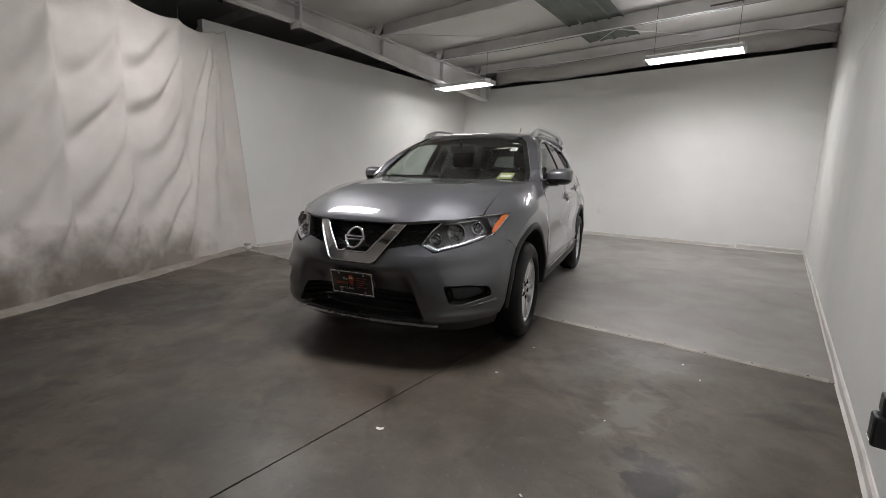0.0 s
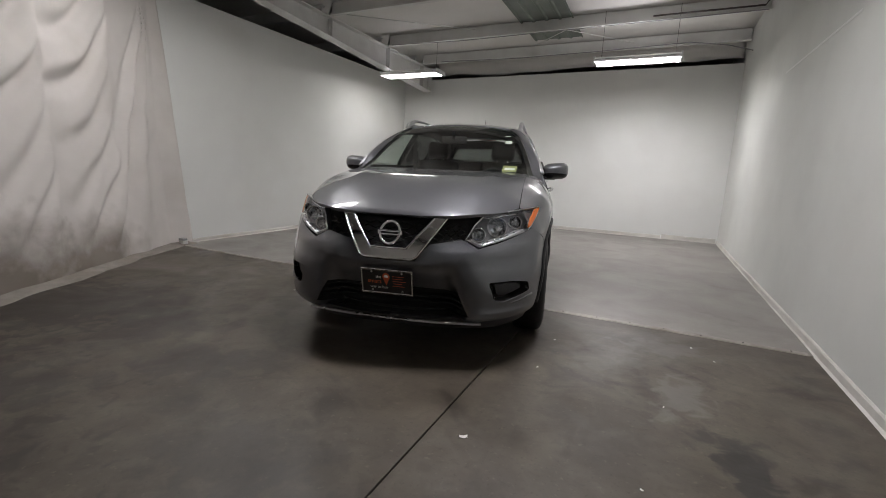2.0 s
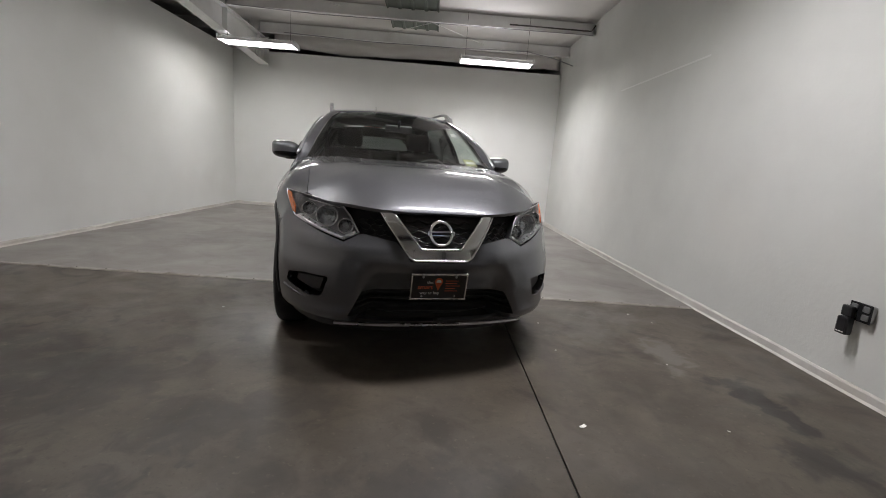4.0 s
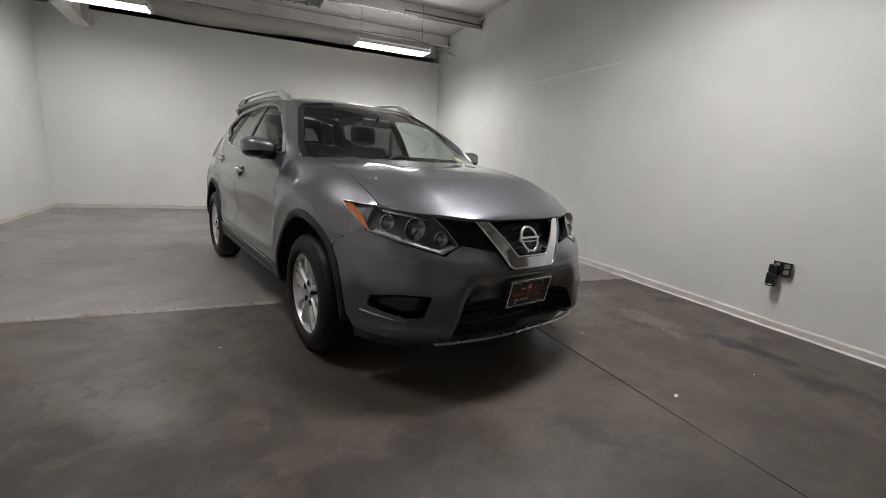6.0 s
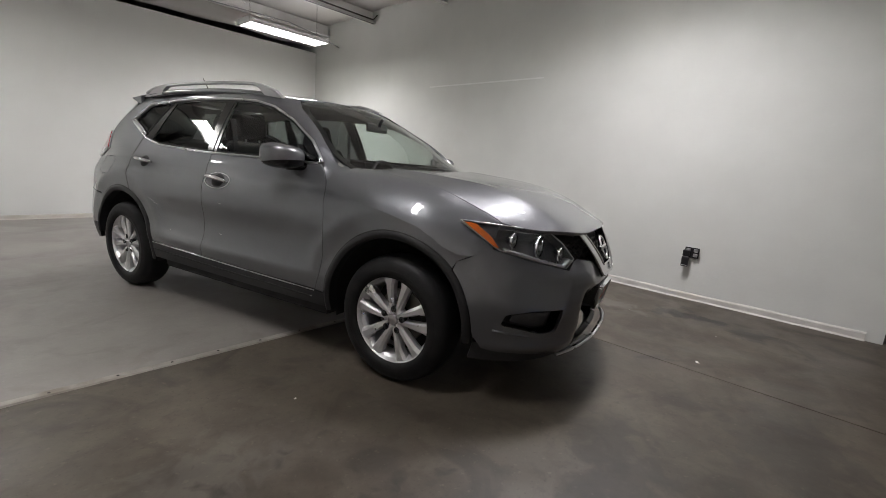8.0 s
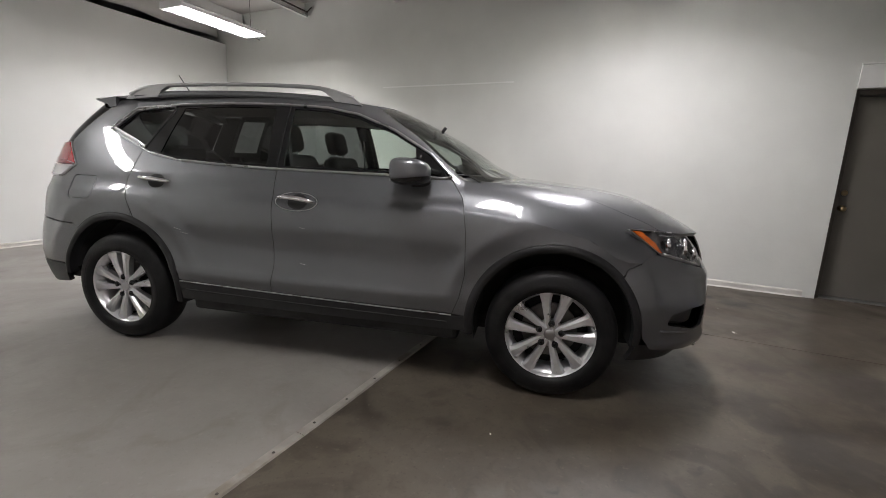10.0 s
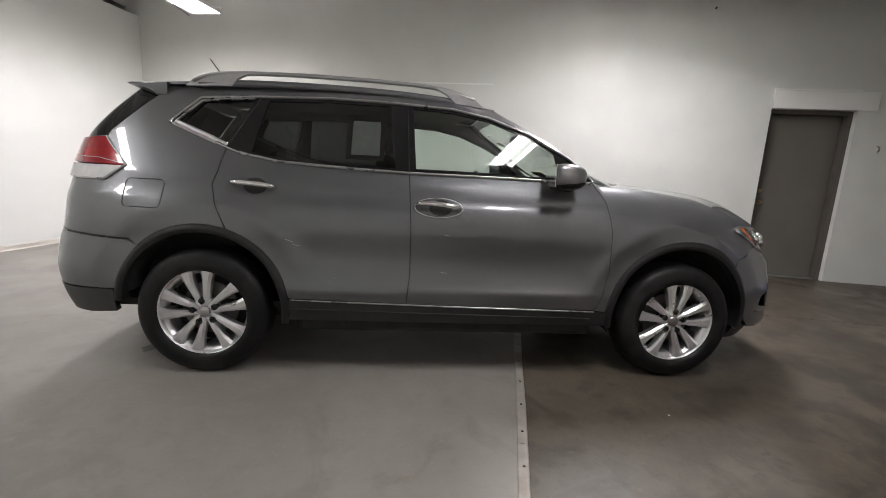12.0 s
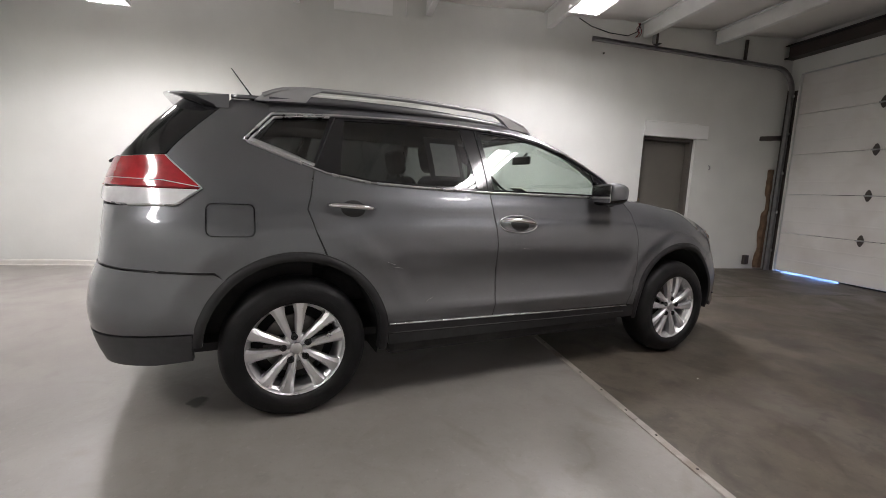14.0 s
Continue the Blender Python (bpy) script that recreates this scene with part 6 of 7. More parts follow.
# ---- tail: bumper, hatch, lamps, spoiler ----
tl = flank((3.1, 1.12), (3.245, 1.262)) + rear((0.6, 1.25), (0.5, 1.245), (0.47, 1.06)) + flank((3.42, 1.04), (3.2, 1.042))
for s in (1, -1):
    o = tl if s > 0 else [(2 * PC_R - p, z) for p, z in tl]
    lamp = bowl(o, 0.03, M_LAMPBOWL, "tail_lamp", car, "red over white tail lamp")
    for z0, z1, m, lab in ((1.118, 1.27, M_REDLENS, "red upper lens"), (1.03, 1.112, M_WHITELENS, "milky white lower lens")):
        # the lens band between two heights
        dense = resample(o, 0.01)
        clipped = []
        n = len(dense)
        for i in range(n):
            (pa, za), (pb, zb) = dense[i], dense[(i + 1) % n]
            ia, ib = z0 <= za <= z1, z0 <= zb <= z1
            if ia:
                clipped.append((pa, za))
            if ia != ib:
                zc = z0 if (za < z0 or zb < z0) else z1
                t = (zc - za) / (zb - za)
                clipped.append((pa + (pb - pa) * t, zc))
        Shell().patch(clipped, skin, res=0.03, off=0.014, depth=0.03, gap=0.002).make("lens", m, lamp, lab)
    ln_ = resample([tl[0], (tl[0][0] + 0.12, 1.145)] + rear((0.62, 1.15), (0.5, 1.15)), 0.03, False)
    ln_ = [(p if s > 0 else 2 * PC_R - p, z) for p, z in ln_]
    part("lens_line", tube_bm([skin(p, z) + normal_at(skin, p, z, to_middle) * 0.0146 for p, z in ln_], 0.0022, 6), M_WHITELENS, lamp, "thin pale line across the red lens", smooth=True)
    eb = resample(o, 0.02)
    part("lamp_edge", tube_bm([skin(p, z) + normal_at(skin, p, z, to_middle) * 0.004 for p, z in eb], 0.005, 6, closed=True), M_SATIN, lamp, "bright lamp edge", smooth=True)

rb = flank((3.058, 0.742), (3.52, 0.77)) + rear((0.45, 0.775), (0.0, 0.78))
rb_low = rear((0.0, 0.47), (0.5, 0.47)) + flank((3.4, 0.47), (3.145, 0.475)) + flank(*arc_pts(*AR, R_OUT, 12, 47, 10))
rbf = rb + [(2 * PC_R - p, z) for p, z in reversed(rb[:-1])] + [(2 * PC_R - p, z) for p, z in reversed(flank(*arc_pts(*AR, R_OUT, 12, 47, 10)))] + [(2 * PC_R - p, z) for p, z in flank((3.145, 0.475), (3.4, 0.47))] + [(2 * PC_R - p, z) for p, z in rear((0.5, 0.47))] + rb_low
rear_bumper = Shell().patch(rbf, skin, gap=0.002, depth=0.02).make("rear_bumper", M_PAINT, car)
lowr = flank((3.15, 0.47), (3.4, 0.465)) + rear((0.5, 0.465), (0.0, 0.465), (-0.5, 0.465))
lowr += [(2 * PC_R - p, z) for p, z in flank((3.4, 0.465), (3.15, 0.47), (3.15, 0.345), (3.3, 0.325))] + rear((-0.4, 0.3), (0.0, 0.29), (0.4, 0.3)) + flank((3.3, 0.325), (3.15, 0.345))
Shell().patch(lowr, skin, gap=0.001, depth=0.03, off=0.003).make("bumper_skirt", M_TRIM, rear_bumper, "black plastic rear skirt")
hatch = rear((0.0, 1.225), (0.46, 1.23), (0.465, 1.05), (0.53, 1.034), (0.53, 0.79), (0.0, 0.785))
hatch = hatch + [(2 * PC_R - p, z) for p, z in reversed(hatch[1:-1])]
tailgate = Shell().patch(hatch, skin, gap=0.003).make("tailgate", M_PAINT, car)
rg = flank((3.035, 1.503), (3.248, 1.272)) + rear((0.6, 1.255), (0.3, 1.245), (0.0, 1.24), (-0.3, 1.245), (-0.6, 1.255))
rg += [(2 * PC_R - p, z) for p, z in flank((3.248, 1.272), (3.035, 1.503))] + rear((-0.45, 1.562), (0.0, 1.588), (0.45, 1.562))
rw = rear((0.0, 1.465), (0.4, 1.455), (0.47, 1.39), (0.52, 1.31), (0.0, 1.3))
rw = rw + [(2 * PC_R - p, z) for p, z in reversed(rw[1:-1])]
Shell().patch(rg, skin, gap=0.002, depth=0.01, holes=[rw], off=-0.002).make("rear_window_frame", M_GLOSSBLACK, tailgate, "gloss black surround of the rear window")
ob = Shell().patch(rw, skin, gap=-0.003, depth=0, off=-0.006).make("rear_window", M_GLASS_R, tailgate, "smoked rear window")
ob.visible_shadow = False

# roof spoiler: a wedge with deep cheeks, lofted across the car
bm = bmesh.new()
secs = []
N = 40
for i in range(N + 1):
    x = -0.562 + 1.124 * i / N
    a = abs(x) / 0.562
    zt = roof(x, 2.98).z
    tip = 3.31 - 0.1 * a ** 3 - 0.08 * a ** 14
    cheek = ease((a - 0.62) / 0.3)
    drop = 0.045 + 0.04 * cheek - 0.015 * a ** 14
    low_y = 3.1 - 0.06 * a ** 4
    prof = [(2.982, zt - 0.001), (3.08, zt - 0.003 - 0.012 * a ** 14), (0.55 * tip + 1.39, zt - 0.008 - 0.012 * a ** 14), (tip - 0.012, zt - 0.016), (tip, zt - 0.022), (tip - 0.012, zt - 0.03), (tip - 0.08, zt - 0.04 - 0.015 * cheek), (low_y, zt - drop), (2.985, zt - drop + 0.004)]
    secs.append([bm.verts.new((x, y, z)) for y, z in prof])
for i in range(N):
    for k in range(len(secs[0])):
        q = len(secs[0])
        bm.faces.new((secs[i][k], secs[i][(k + 1) % q], secs[i + 1][(k + 1) % q], secs[i + 1][k]))
bm.faces.new(secs[0])
bm.faces.new(secs[-1][::-1])
bmesh.ops.recalc_face_normals(bm, faces=bm.faces[:])
sp = part("roof_spoiler", bm, M_PAINT, tailgate, smooth=True)
sp.modifiers.new("edge", "EDGE_SPLIT").split_angle = radians(40)
part("brake_light", boxes(((-0.13, 3.225, 1.583), (0.13, 3.235, 1.592)), bevel=0.003), M_REDLENS, sp, "red high brake light")
part("rear_wiper", tube_bm([(0.0, 3.6, 1.24), (0.1, 3.585, 1.27), (0.42, 3.5, 1.31)], 0.008, 6), M_BLACK, tailgate, "black rear wiper", smooth=True)

# ---- mirrors ----
def mirror_cap():
    bm = bmesh.new()
    nu, nv = 28, 16
    rows = []
    for i in range(nv + 1):
        ph = math.pi * i / nv - math.pi / 2
        row = []
        for k in range(nu):
            th = 2 * math.pi * k / nu
            def f(v, e):
                return math.copysign(abs(v) ** e, v)
            x = 0.108 * f(math.cos(ph), 0.55) * f(math.cos(th), 0.6)
            y = 0.102 * f(math.cos(ph), 0.6) * f(math.sin(th), 0.8)
            z = (0.071 - 0.012 * max(0.0, -y / 0.1)) * f(math.sin(ph), 0.6)
            z += 0.008 * (x / 0.1)
            if y > 0.06:
                y = 0.06 + (y - 0.06) * 0.3
            y += -0.02 * (x / 0.1) * 0 + 0.03 * max(0, x / 0.105) ** 2
            row.append(bm.verts.new((0.93 + x, 0.775 + y, 1.17 + z)))
        rows.append(row)
    for i in range(nv):
        for k in range(nu):
            bm.faces.new((rows[i][k], rows[i][(k + 1) % nu], rows[i + 1][(k + 1) % nu], rows[i + 1][k]))
    bmesh.ops.remove_doubles(bm, verts=bm.verts, dist=1e-5)
    bmesh.ops.recalc_face_normals(bm, faces=bm.faces[:])
    return bm


def mirror_half(lower):
    """The painted cap, or the black shell under it."""
    bm = mirror_cap()
    bmesh.ops.bisect_plane(bm, geom=bm.verts[:] + bm.edges[:] + bm.faces[:], plane_co=(0.93, 0.775, 1.142), plane_no=(0, 0.12, 1), clear_outer=lower, clear_inner=not lower)
    return bm


mirrors = pair_bm("side_mirror", lambda: mirror_half(False), M_PAINT, car, "dark grey door mirror")
pair_bm("mirror_shell", lambda: mirror_half(True), M_GLOSSBLACK, mirrors, "gloss black lower shell")
pair_bm("mirror_foot", lambda: tube_bm([(0.79, 0.7, 1.12), (0.85, 0.73, 1.115), (0.92, 0.76, 1.115)], (0.03, 0.022), 10), M_GLOSSBLACK, mirrors, "black mirror foot")
pair_bm("mirror_glass", lambda: boxes(((0.847, 0.857, 1.12), (1.01, 0.862, 1.225)), bevel=0.002), M_CHROME, mirrors, "mirror glass", smooth=False)
pair_bm("mirror_gusset", lambda: tube_bm([on_skin(0.64, 1.165, 0.0), on_skin(0.72, 1.19, 0.0), on_skin(0.79, 1.24, 0.0)], (0.03, 0.012), 8), M_GLOSSBLACK, car, "black corner piece before the window")

# ---- door handles ----
for doors, yc, zc in ((front_door, 1.452, 0.975), (rear_door, 2.435, 1.045)):
    for side, dob in zip((1, -1), doors):
        # flat dark oval on the skin paints the hollow's shade
        oval = [(yc + 0.062 * math.cos(a) - 0.01, zc + 0.042 * math.sin(a)) for a in [2 * math.pi * i / 24 for i in range(24)]]
        Shell().patch(flank(*oval), wrap, res=0.02, off=0.0012, depth=0, gap=0).make("handle_cup", M_WELL, dob, "dark recess behind the handle", sx=side)
        pts = []
        for i in range(13):
            t = i / 12
            y = yc + 0.12 - 0.24 * t
            z = zc + 0.012 - 0.016 * t
            lift = 0.008 + 0.03 * math.sin(math.pi * t) ** 0.45
            v = on_skin(y, z, lift)
            pts.append((v.x * side, v.y, v.z))
        tp = [0.55 + 0.45 * math.sin(math.pi * i / 12) ** 0.5 for i in range(13)]
        part("door_handle", tube_bm(pts, 0.0145, 10, taper=tp), M_CHROME, dob, "chrome door handle", smooth=True)
        if doors is front_door:
            ring_ = [on_skin(yc + 0.13 * math.cos(a), zc + 0.05 * math.sin(a), 0.0015) for a in [2 * math.pi * i / 36 for i in range(36)]]
            part("handle_ring", tube_bm([(v.x * side, v.y, v.z) for v in ring_], 0.0025, 6, closed=True), M_SATIN, dob, "thin bright handle surround", smooth=True)

# scratches in the door's paint
for y, z in ((1.4, 0.83), (1.415, 0.62)):
    v = [on_skin(y + d, z + 0.004 * math.sin(d * 40), 0.0006) for d in (-0.02, -0.01, 0.0, 0.01, 0.02)]
    part("scratch", tube_bm([(-p.x, p.y, p.z) for p in v], (0.0009, 0.0006), 4), M_SATIN, front_door[1], "pale scratch")

for y, z, slope in ((2.24, 0.77, -0.35), (2.2, 0.745, -0.2), (2.02, 0.56, 0.5)):
    v = [on_skin(y + d, z - slope * d, 0.0006) for d in (-0.028, -0.012, 0.004, 0.02)]
    part("scratch", tube_bm([(-p.x, p.y, p.z) for p in v], (0.0011, 0.0008), 4), M_SATIN, rear_door[1], "pale scratch")

# ---- roof rails, antenna ----
def rail():
    pts = spline([(0.585, 2.83, 1.594), (0.575, 2.72, 1.636), (0.57, 2.5, 1.655), (0.565, 2.1, 1.663), (0.565, 1.73, 1.658), (0.57, 1.45, 1.64), (0.575, 1.25, 1.588)], 6)
    return tube_bm(pts, (0.017, 0.012), 10)


rails = pair_bm("roof_rail", rail, M_RAIL, car, "satin silver roof rail")


def rail_base():
    pts = spline([(0.57, 2.8, 1.583), (0.565, 2.5, 1.6), (0.56, 2.1, 1.606), (0.56, 1.73, 1.598), (0.56, 1.4, 1.575), (0.565, 1.24, 1.545)], 6)
    return tube_bm(pts, (0.02, 0.02), 10)


pair_bm("rail_base", rail_base, M_PAINT, rails, "dark strip under the roof rail")


def rail_foot(pts):
    def f():
        bm = bmesh.new()
        a = [[bm.verts.new((x, y, z)) for y, z in pts] for x in (0.555, 0.588)]
        n = len(pts)
        for k in range(n):
            bm.faces.new((a[0][k], a[0][(k + 1) % n], a[1][(k + 1) % n], a[1][k]))
        bm.faces.new(a[0][::-1])
        bm.faces.new(a[1])
        bmesh.ops.recalc_face_normals(bm, faces=bm.faces[:])
        return bm
    return f


pair_bm("rail_foot", rail_foot([(2.87, 1.565), (2.83, 1.6), (2.72, 1.646), (2.56, 1.66), (2.54, 1.646), (2.59, 1.62), (2.62, 1.58)]), M_RAIL, rails, "rail end foot", smooth=False)
pair_bm("rail_foot", rail_foot([(1.19, 1.545), (1.25, 1.592), (1.36, 1.628), (1.5, 1.655), (1.47, 1.636), (1.42, 1.612), (1.36, 1.565)]), M_RAIL, rails, "rail end foot", smooth=False)
ant = part("antenna", tube_bm([(0, 2.83, 1.63), (0, 2.88, 1.7), (0, 2.975, 1.83)], 0.004, 8, taper=[2.2, 1.2, 0.8]), M_BLACK, car, "thin black roof antenna", smooth=True)
part("antenna_base", tube_bm([(0, 2.78, 1.632), (0, 2.83, 1.648), (0, 2.87, 1.634)], (0.022, 0.018), 10), M_BLACK, ant, smooth=True)

# ---- wipers ----
for pts in (((0.55, 0.36), (0.2, 0.28), (-0.05, 0.27)), ((-0.05, 0.25), (-0.3, 0.31), (-0.58, 0.4))):
    part("wiper", tube_bm([shield(x, 1.0) * 0 + Vector((x, shield_y(1.125) + 0.45 * x * x - 0.012, 1.128)) for x, _ in pts], 0.008, 6), M_BLACK, car, "black windscreen wiper", smooth=True)

# ---- number plate with its frame; numbers none, slogan as printed ----
PX, PZ0, PZ1, PY = 0.155, 0.417, 0.575, -0.962
bm = boxes(((-PX + 0.004, PY, PZ0 + 0.004), (PX - 0.004, PY + 0.016, PZ1 - 0.004)), bevel=0.003)
plate = part("number_plate", bm, M_PLATE, car, "black dealer plate with orange pin print")
fr = boxes(((-PX, PY - 0.006, PZ1 - 0.012), (PX, PY + 0.02, PZ1)), ((-PX, PY - 0.006, PZ0), (PX, PY + 0.02, PZ0 + 0.012)), ((-PX, PY - 0.006, PZ0 + 0.012), (-PX + 0.009, PY + 0.02, PZ1 - 0.012)), ((PX - 0.009, PY - 0.006, PZ0 + 0.012), (PX, PY + 0.02, PZ1 - 0.012)), bevel=0.003)
part("plate_frame", fr, M_CHROME, plate, "chrome plate frame")
part("plate_mount", boxes(((-0.13, PY + 0.016, PZ0 + 0.02), (0.13, PY + 0.13, PZ1 - 0.02))), M_BLACK, plate)
for k in range(9):
    for z in (PZ0 + 0.006, PZ1 - 0.006):
        if k not in (2, 6):
            part("print_bar", boxes(((-0.11 + k * 0.026, PY - 0.0075, z - 0.003), (-0.11 + k * 0.026 + 0.016, PY - 0.006, z + 0.003))), M_GLOSSBLACK, plate)
pin = bmesh.new()
ringp = [(0.022 * math.cos(a), 0.527 + 0.022 * math.sin(a)) for a in [radians(-30 + 240 * i / 20) for i in range(21)]] + [(0.0, 0.472)]
vs_ = [pin.verts.new((x - 0.004, PY - 0.0012, z)) for x, z in ringp]
pin.faces.new(vs_)
bmesh.ops.solidify(pin, geom=pin.faces[:], thickness=0.001)
part("pin_print", pin, M_ORANGE, plate, "orange map pin")
part("pin_car", boxes(((-0.017, PY - 0.003, 0.522), (0.009, PY - 0.0025, 0.532)), ((-0.013, PY - 0.003, 0.532), (0.005, PY - 0.0025, 0.538)), bevel=0.0002), M_WHITEPRINT, plate)
for k in range(5):
    part("print_line", boxes(((0.035, PY - 0.0016, 0.53 - k * 0.015), (0.035 + (0.07, 0.062, 0.08, 0.055, 0.07)[k], PY - 0.0008, 0.5325 - k * 0.015))), M_ORANGE, plate, "thin orange print line")
for sx in (-1, 1):
    for z in (PZ1 - 0.022, PZ0 + 0.022):
        part("plate_screw", lathe_bm([(PY - 0.003, 0.0), (PY - 0.003, 0.006), (PY, 0.006)], 10, "y"), M_SATIN, plate).location = (sx * 0.09, 0, z)


def words(text, size, x, z, material):
    """Built-in letters, upright on the plate, facing the front."""
    cu = bpy.data.curves.new("letters", "FONT")
    cu.body, cu.size, cu.align_x, cu.extrude = text, size, "RIGHT", 0.0004
    tmp = bpy.data.objects.new("letters", cu)
    scene.collection.objects.link(tmp)
    bpy.context.view_layer.update()
    me = bpy.data.meshes.new_from_object(tmp.evaluated_get(bpy.context.evaluated_depsgraph_get()))
    bpy.data.objects.remove(tmp)
    me.materials.clear()
    me.materials.append(material)
    ob = new("letters", me)
    ob.parent = plate
    ob.matrix_local = Matrix.Translation((x, PY - 0.0014, z)) @ Matrix.Rotation(radians(90), 4, "X")
    return ob


words("the", 0.026, -0.033, 0.514, M_WHITEPRINT)
words("smart", 0.036, -0.033, 0.483, M_ORANGE)
words("way to buy", 0.024, 0.005, 0.452, M_WHITEPRINT)

# the plate leans back with the bumper
hinge = Vector((0, PY, PZ1))
plate.matrix_basis = Matrix.Translation(hinge + Vector((0, 0.022, 0))) @ Matrix.Rotation(radians(12), 4, "X") @ Matrix.Translation(-hinge)

# ---- cabin ----
def cushion(a, b, bev):
    return boxes((a, b), bevel=bev)


def lean_box(a, b, bev, deg, pivot):
    bm = bmesh.new()
    mm = Matrix.Translation(pivot) @ Matrix.Rotation(radians(-deg), 4, "X") @ Matrix.Translation(-Vector(pivot))
    box(bm, a, b, bev, 3, m=None)
    bmesh.ops.transform(bm, matrix=mm, verts=bm.verts)
    return bm


for x in (0.37, -0.37):
    seat = part("front_seat", cushion((x - 0.25, 1.12, 0.52), (x + 0.25, 1.66, 0.7), 0.06), M_SEAT, car, "black cloth front seat", smooth=True)
    part("backrest", lean_box((x - 0.24, 1.56, 0.66), (x + 0.24, 1.69, 1.27), 0.06, 14, (x, 1.6, 0.66)), M_SEAT, seat, smooth=True)
    part("headrest", lean_box((x - 0.13, 1.58, 1.29), (x + 0.13, 1.68, 1.48), 0.045, 14, (x, 1.6, 0.66)), M_SEAT, seat, smooth=True)
    for d in (-0.06, 0.06):
        part("headrest_post", lean_box((x + d - 0.006, 1.62, 1.22), (x + d + 0.006, 1.632, 1.32), 0.002, 14, (x, 1.6, 0.66)), M_SATIN, seat)
bench = part("rear_seat", cushion((-0.62, 2.0, 0.5), (0.62, 2.55, 0.72), 0.06), M_SEAT, car, "black cloth rear bench", smooth=True)
part("backrest", lean_box((-0.62, 2.45, 0.7), (0.62, 2.58, 1.16), 0.06, 16, (0, 2.5, 0.7)), M_SEAT, bench, smooth=True)
for x in (-0.4, 0.4):
    part("headrest", lean_box((x - 0.12, 2.47, 1.17), (x + 0.12, 2.55, 1.27), 0.04, 16, (0, 2.5, 0.7)), M_SEAT, bench, smooth=True)
bm = bmesh.new()
rows = []
for i in range(25):
    x = -0.7 + 1.4 * i / 24
    bulge = 0.03 * math.exp(-((x - 0.37) / 0.2) ** 2)
    y0 = 0.3 + 0.45 * x * x
    rows.append([bm.verts.new((x, y, z)) for y, z in ((y0, 0.98), (y0 + 0.02, 1.075), (y0 + 0.3, 1.1 + bulge), (0.86, 1.075 + bulge), (0.9, 1.0), (0.86, 0.8), (0.8, 0.55))])
for i in range(24):
    for k in range(6):
        bm.faces.new((rows[i][k], rows[i][k + 1], rows[i + 1][k + 1], rows[i + 1][k]))
part("dashboard", bm, M_DASH, car, "black vinyl dashboard", smooth=True)
sw = [(0.37 + 0.185 * math.cos(a), 0.99 + 0.075 * math.sin(a), 1.0 + 0.17 * math.sin(a)) for a in [2 * math.pi * i / 32 for i in range(32)]]
wheel_in = part("steering_wheel", tube_bm(sw, 0.015, 8, closed=True), M_DASH, car, "black steering wheel", smooth=True)
part("wheel_boss", boxes(((0.29, 0.95, 0.94), (0.45, 0.985, 1.05)), ((0.2, 0.965, 0.985), (0.54, 0.98, 1.015)), bevel=0.01), M_DASH, wheel_in)
# dark panels added to block light coming through gaps at the hatch
part("tailgate_lining", boxes(((-0.6, 3.27, 0.8), (0.6, 3.3, 1.275)), ((-0.62, 2.64, 0.98), (0.62, 3.27, 1.0)), bevel=0.006), M_DASH, car, "black tailgate lining and load cover")
part("cabin_floor", boxes(((-0.8, 0.45, 0.361), (0.8, 3.3, 0.4)), ((-0.72, 0.4, 0.4), (0.72, 0.45, 1.02)), ((-0.66, 2.6, 0.4), (0.66, 3.3, 0.86))), M_SEAT, car, "dark carpeted cabin floor")
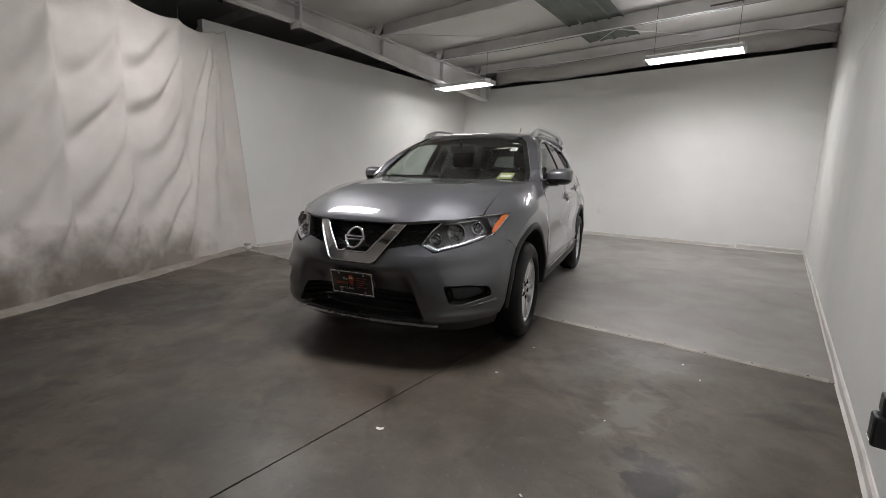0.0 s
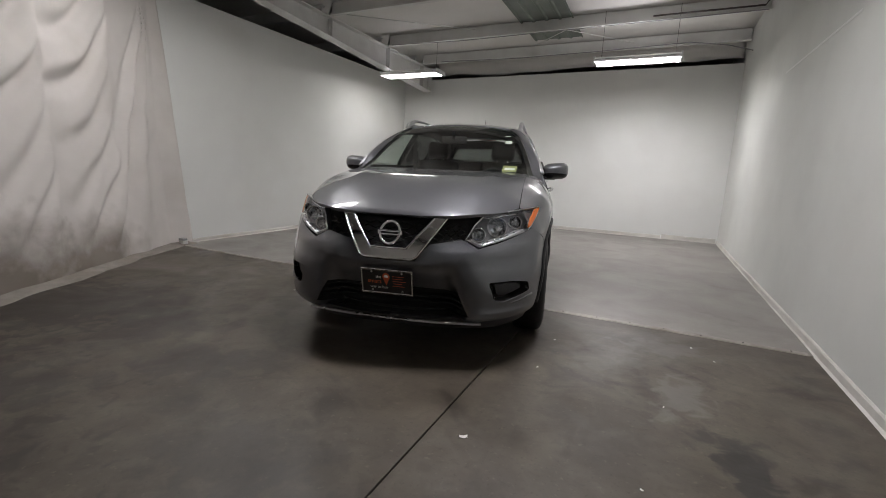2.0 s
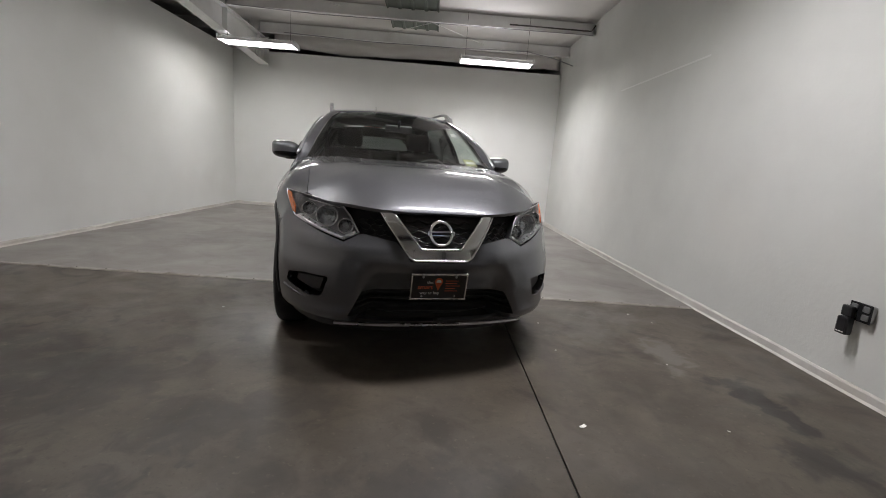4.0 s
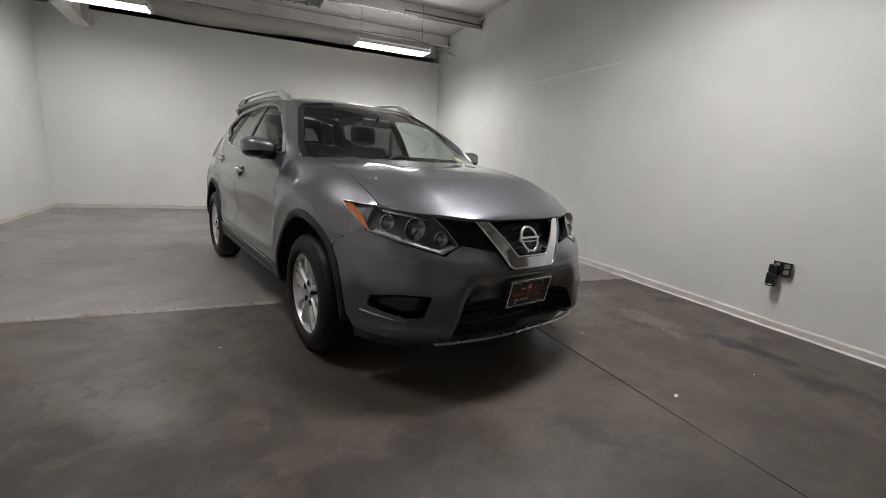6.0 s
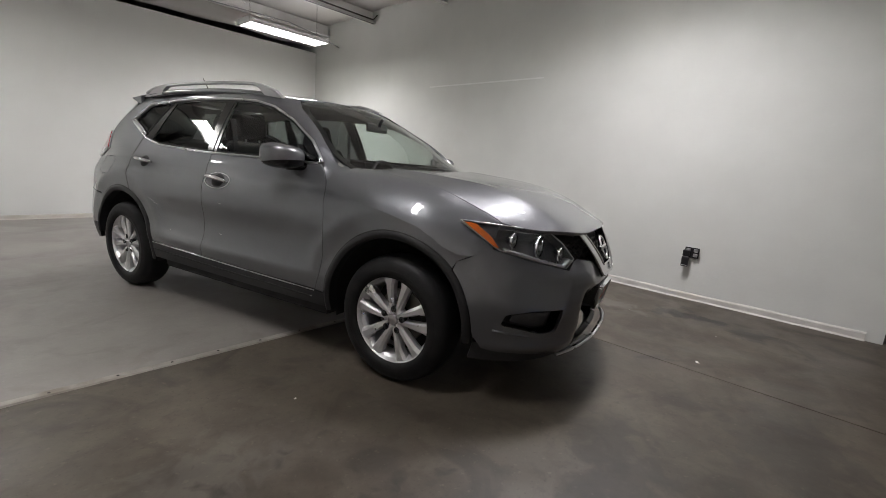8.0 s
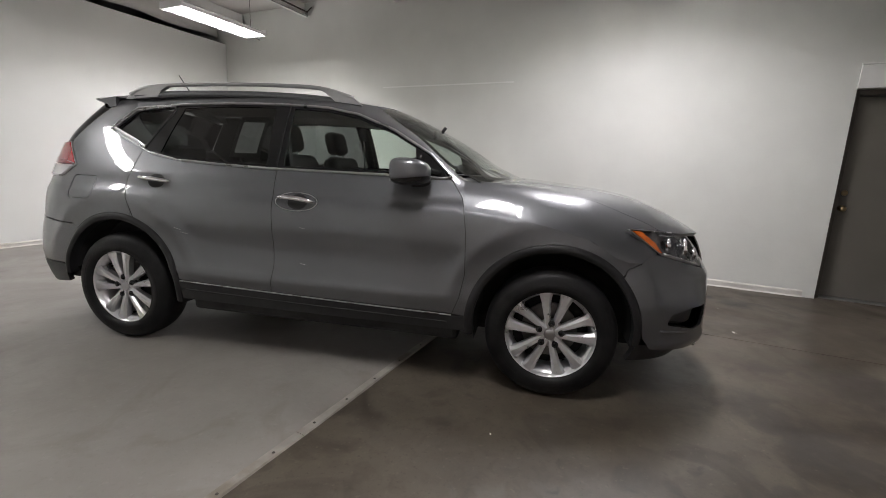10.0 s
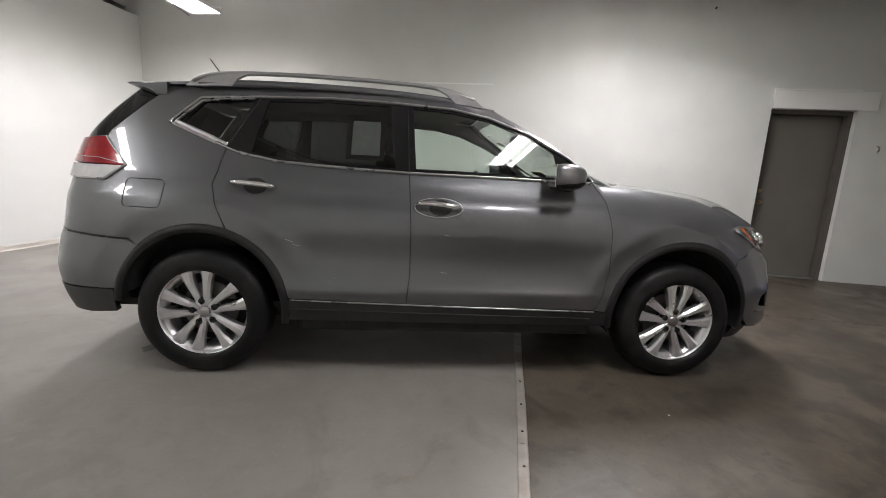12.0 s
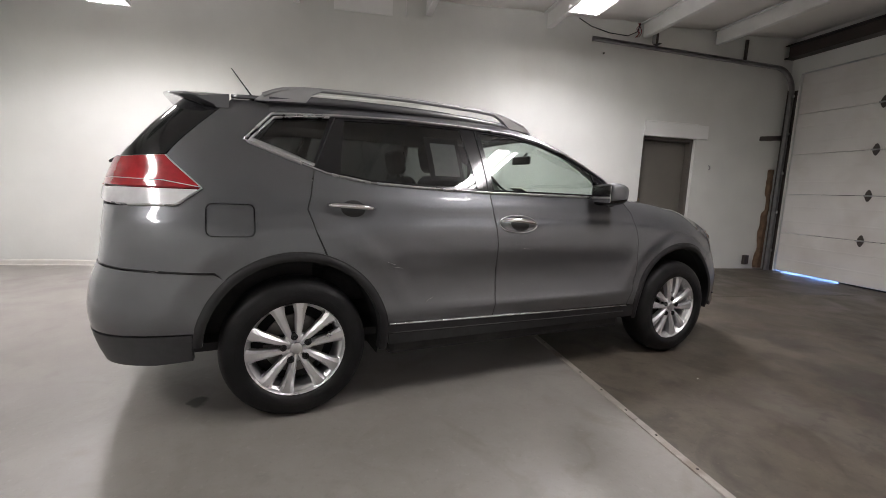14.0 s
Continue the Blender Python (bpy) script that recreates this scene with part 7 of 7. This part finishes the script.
for sx in (1, -1):
    Shell().patch(flank((0.55, 0.5), (1.58, 0.5), (1.58, 1.13), (0.6, 1.12)), wrap, res=0.08, off=-0.07, depth=0).make("door_lining", M_DASH, front_door[0 if sx > 0 else 1], "black inner door lining", sx=sx)
    Shell().patch(flank((1.63, 0.5), (2.25, 0.5), (2.5, 0.9), (2.55, 1.15), (1.63, 1.13)), wrap, res=0.08, off=-0.07, depth=0).make("door_lining", M_DASH, rear_door[0 if sx > 0 else 1], "black inner door lining", sx=sx)
    Shell().patch(flank((2.6, 0.8), (3.3, 0.8), (3.1, 1.2), (2.9, 1.34), (2.6, 1.2)), wrap, res=0.08, off=-0.07, depth=0).make("side_lining", M_DASH, car, "black luggage side lining", sx=sx)
    part("belt_strap", tube_bm([(sx * 0.62, 1.66, 1.4), (sx * 0.6, 1.64, 1.1), (sx * 0.62, 1.62, 0.7)], (0.003, 0.022), 6), M_BLACK, car, "black seat belt")
hl_half = [(0.0, 1.16), (0.45, 1.25), (0.5, 1.7), (0.5, 2.7), (0.4, 3.0), (0.0, 3.05)]
Shell().patch(hl_half + [(-x, y) for x, y in reversed(hl_half[1:-1])], lambda x, y: roof(x, y) - Vector((0, 0, 0.035)), res=0.09, depth=0).make("headliner", M_HEADLINER, car, "light grey headliner")
mir = part("rear_view_mirror", boxes(((-0.12, 0.83, 1.385), (0.12, 0.855, 1.45)), bevel=0.012), M_BLACK, car, "black rear-view mirror")
part("mirror_stem", tube_bm([(0, 0.83, 1.43), (0, 0.79, 1.48)], 0.012, 8), M_BLACK, mir, smooth=True)

# stickers on the glass
def sticker(name, x0, x1, z0, z1, material, label, off=-0.009):
    Shell().patch([(x0, z0), (x1, z0), (x1, z1), (x0, z1)], shield, res=0.03, off=off, depth=0.0, gap=0).make(name, material, windscreen, label)


sticker("sticker", 0.5, 0.61, 1.155, 1.205, M_GREENSTK, "yellow-green inspection sticker")
sticker("sticker_print", 0.515, 0.595, 1.168, 1.186, M_WHITEPRINT, "pale print bar", off=-0.0075)
sticker("sticker_back", 0.498, 0.612, 1.153, 1.207, M_SEAT, "dark sticker back", off=-0.012)
sticker("sticker", 0.475, 0.53, 1.4, 1.43, M_WHITEPRINT, "small white sticker")
sticker("sticker", 0.46, 0.51, 1.472, 1.482, M_WHITEPRINT, "small white strip")
for outl, m, off, nm, lab in (([(1.76, 1.215), (1.97, 1.215), (1.97, 1.465), (1.76, 1.465)], M_GLOSSBLACK, -0.0125, "window_sheet", "printed sheet in a dark border on the window"), ([(1.785, 1.24), (1.94, 1.24), (1.94, 1.43), (1.785, 1.43)], M_SHEETPAPER, -0.0105, "sheet_print", "pale print panel")):
    Shell().patch(flank(*outl), wrap, res=0.06, off=off, depth=0, gap=0).make(nm, m, rear_door[1], lab, sx=-1)
